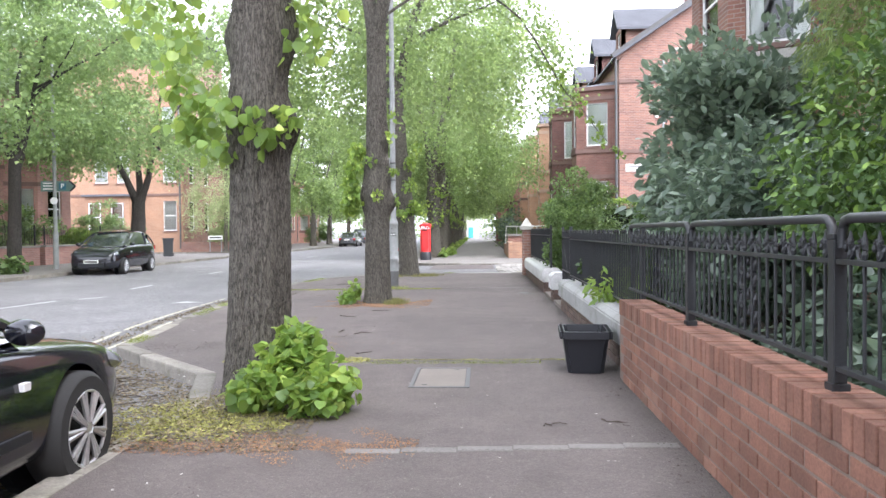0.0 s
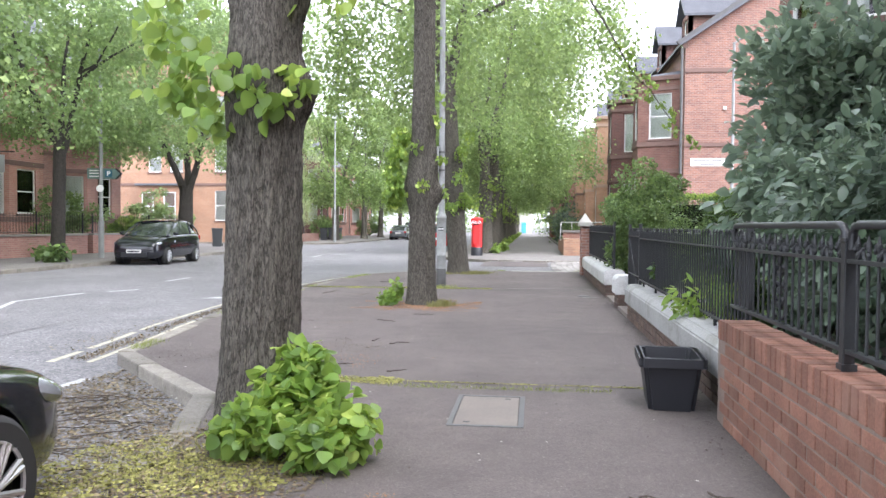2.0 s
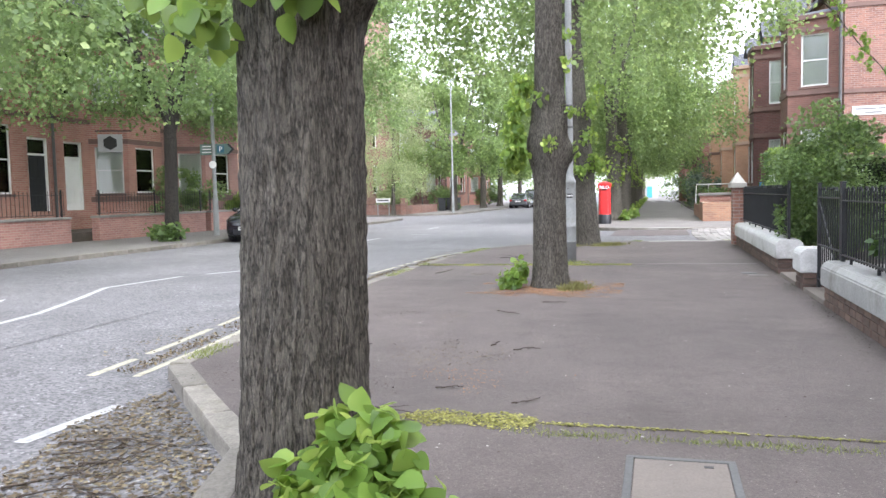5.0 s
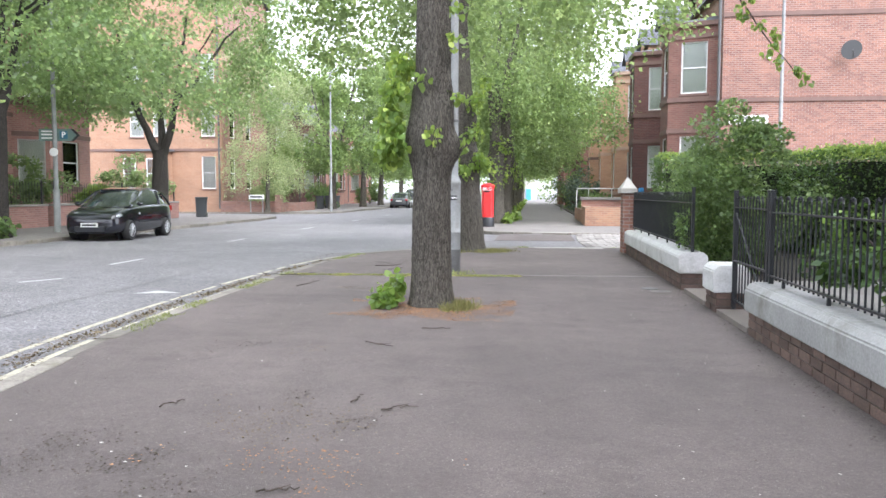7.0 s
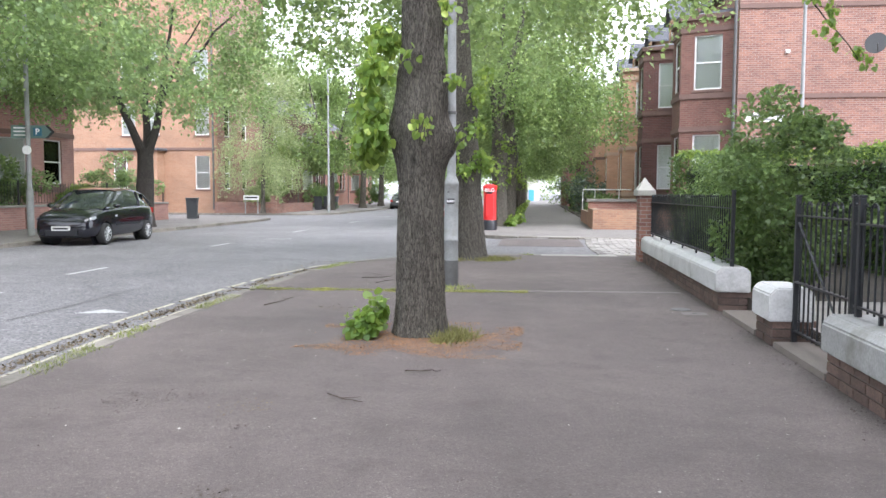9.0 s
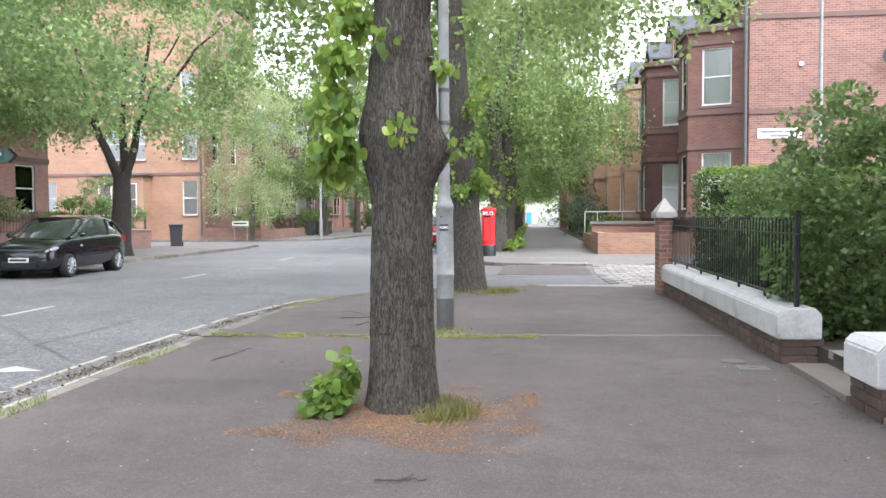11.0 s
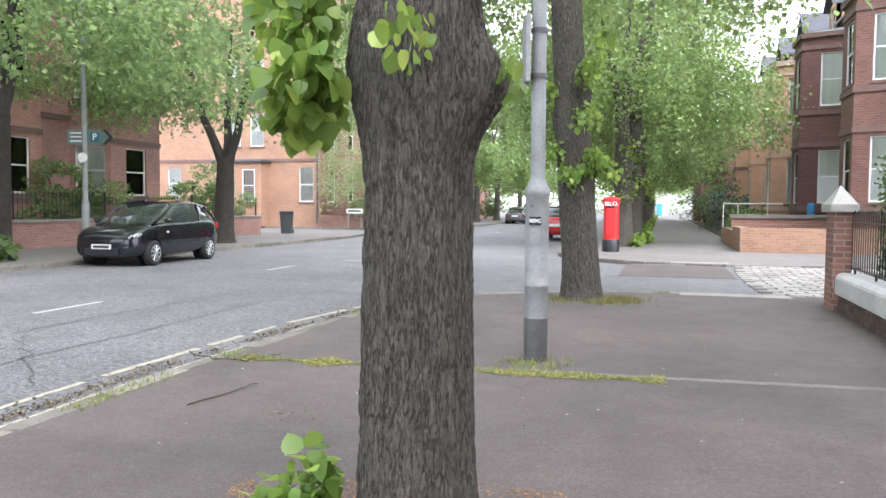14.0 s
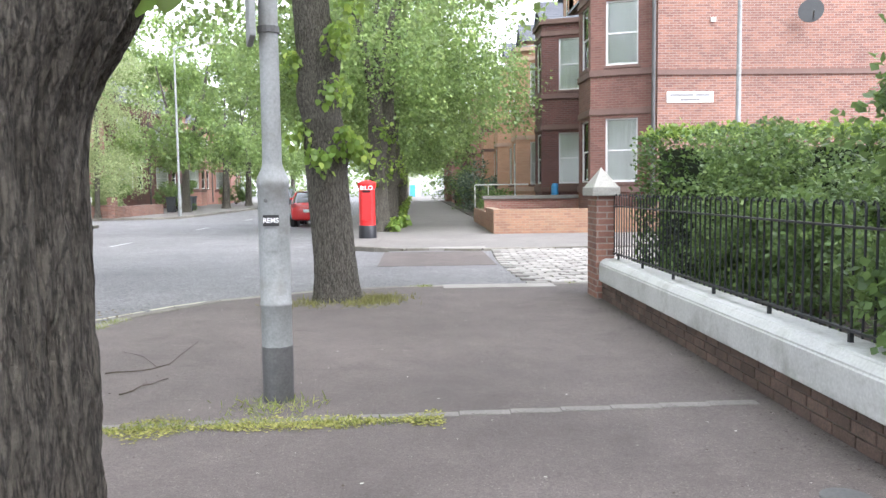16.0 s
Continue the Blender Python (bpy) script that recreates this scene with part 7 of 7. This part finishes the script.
        part("side_strip", boxes((sx * (width / 2 - 0.04), sx * (width / 2 + 0.008), axles[0] + 0.5, axles[1] - 0.5, belt - 0.5, belt - 0.45), soft=0.006), BLACK_PLASTIC, ob)
        part("side_repeater", boxes((sx * (width / 2 - 0.04), sx * (width / 2 + 0.006), axles[0] + 0.5, axles[0] + 0.56, belt - 0.26, belt - 0.22), soft=0.006), LETTER, ob)
        hl = bmesh.new()
        bmesh.ops.create_uvsphere(hl, u_segments=14, v_segments=8, radius=1, matrix=pose(sx * (width * 0.36), front + 0.3, belt - 0.27, 18, 0, sx * 28) @ Matrix.Diagonal((0.17, 0.2, 0.075, 1)))
        part("headlight", hl, LAMP_GLASS, ob, smooth=True)
        part("tail_light", boxes((sx * width * 0.3, sx * width * 0.44, back - 0.2, back - 0.04, belt - 0.22, belt - 0.05), soft=0.02), TAIL_RED, ob)
        part("door_handle", boxes((sx * (width / 2 - 0.03), sx * (width / 2 + 0.012), 0.25, 0.42, belt - 0.13, belt - 0.1), soft=0.006), paint, ob)
    part("grille", boxes((-width * 0.25, width * 0.25, body[0][0] - 0.02, body[0][0] + 0.1, 0.26, 0.42), soft=0.02), BLACK_PLASTIC, ob)
    pl = part("number_plate", boxes((-0.24, 0.24, body[0][0] - 0.03, body[0][0] + 0.05, 0.4, 0.51), soft=0.004), PLATE, ob)
    part("text_bar", boxes((-0.2, 0.2, body[0][0] - 0.036, body[0][0] - 0.02, 0.43, 0.48)), INK, pl)
    part("rear_plate", boxes((-0.26, 0.26, body[-1][0] - 0.05, body[-1][0] + 0.03, 0.6, 0.71), soft=0.004), PLATE, ob)
    return ob


HATCH_BODY = [(-1.93, 0.58, 0.26, 0.62), (-1.87, 0.72, 0.2, 0.74), (-1.6, 0.82, 0.2, 0.87), (-1.0, 0.85, 0.2, 0.97), (-0.4, 0.86, 0.2, 1.0), (0.5, 0.86, 0.2, 1.02), (1.4, 0.85, 0.22, 1.05), (1.8, 0.78, 0.26, 1.0), (1.9, 0.6, 0.34, 0.85)]
HATCH_GLASS = [(-1.1, 0.74, 0.96), (-0.9, 0.76, 1.06), (-0.25, 0.76, 1.44), (0.3, 0.76, 1.49), (0.9, 0.75, 1.47), (1.35, 0.72, 1.4), (1.6, 0.7, 1.2), (1.78, 0.68, 1.0)]
SEDAN_BODY = [(-2.2, 0.5, 0.3, 0.56), (-2.14, 0.7, 0.2, 0.64), (-1.88, 0.84, 0.18, 0.72), (-1.2, 0.89, 0.18, 0.81), (-0.6, 0.9, 0.18, 0.86), (0.6, 0.9, 0.18, 0.89), (1.6, 0.88, 0.2, 0.91), (2.1, 0.8, 0.24, 0.9), (2.22, 0.6, 0.34, 0.8)]
SEDAN_GLASS = [(-1.0, 0.78, 0.83), (-0.8, 0.79, 0.91), (-0.05, 0.78, 1.34), (0.4, 0.78, 1.41), (0.9, 0.77, 1.39), (1.35, 0.75, 1.25), (1.75, 0.72, 1.0), (1.9, 0.7, 0.94)]
RZ = -0.11
hatch = car("small black hatchback parked at the opposite kerb", (-12.95, 29.2, RZ), 3, CAR_BLACK, 3.9, 1.72, 1.5, HATCH_BODY, HATCH_GLASS, 0.29, (-1.2, 1.2), 1.0)
car("black saloon car parked in the bay", (-2.94, 4.72, RZ), 180, CAR_BLACK, 4.5, 1.8, 1.42, SEDAN_BODY, SEDAN_GLASS, 0.305, (-1.35, 1.35), 0.87)
car("grey car parked far along the road", (-12.7, 78, RZ), 180, CAR_GREY, 4.5, 1.8, 1.42, SEDAN_BODY, SEDAN_GLASS, 0.31, (-1.35, 1.35), 0.87)
car("dark grey people carrier parked far along the road", (-12.6, 84.5, RZ), 180, CAR_GREY, 4.5, 1.8, 1.8, SEDAN_BODY, [(y, a, b + 0.35 if b > 1.1 else b) for y, a, b in SEDAN_GLASS], 0.33, (-1.35, 1.35), 0.87)
car("red car parked beyond the pillar box", (-5.2, 47, RZ), 180, CAR_RED, 3.9, 1.72, 1.5, HATCH_BODY, HATCH_GLASS, 0.29, (-1.2, 1.2), 1.0)

np_sign = thing("street_name_sign", "white street name plate on two short posts at the corner", "sign", (-18.2, 54.9, 0))
part("plate", boxes((-0.5, 0.5, -0.02, 0.02, 0.85, 1.12), soft=0.006), WHITE, np_sign)
part("text_bar", boxes((-0.4, 0.4, -0.024, -0.02, 0.94, 1.03)), INK, np_sign)
for x in (-0.4, 0.4):
    part("leg", boxes((x - 0.03, x + 0.03, 0.02, 0.06, 0, 1.1)), GREY_STEEL, np_sign)

# crack-sealed seams and a trench patch in the road
seams = thing("road_seams", "dark sealed cracks and patches in the asphalt", "road", kind="structure")
SEAM = surface("bitumen_seam", (0.035, 0.035, 0.036), (0.075, 0.074, 0.074), 4, 60, 0.6, 0.2, 0.002)
rs = random.Random(17)
for x0, y0, x1, y1 in ((-6.3, 10, -6.5, 33), (-11.2, 12, -11.0, 46), (-4.2, 26.3, -12, 27.2), (-9.9, 20, -9.8, 44), (-5.4, 17.5, -7.6, 19.6), (-7.6, 19.6, -7.4, 25)):
    n = 16
    part("seam", flat_strip([(x0 + (x1 - x0) * k / n + rs.uniform(-0.06, 0.06), y0 + (y1 - y0) * k / n + rs.uniform(-0.06, 0.06)) for k in range(n + 1)], 0.016, ROAD_Z), SEAM, seams)
for x0, x1, y0, y1 in ((-1.7, 0.5, 28.4, 31.6),):
    part("patch", boxes((x0, x1, y0, y1, -0.07, -0.046)), PAVE, seams)
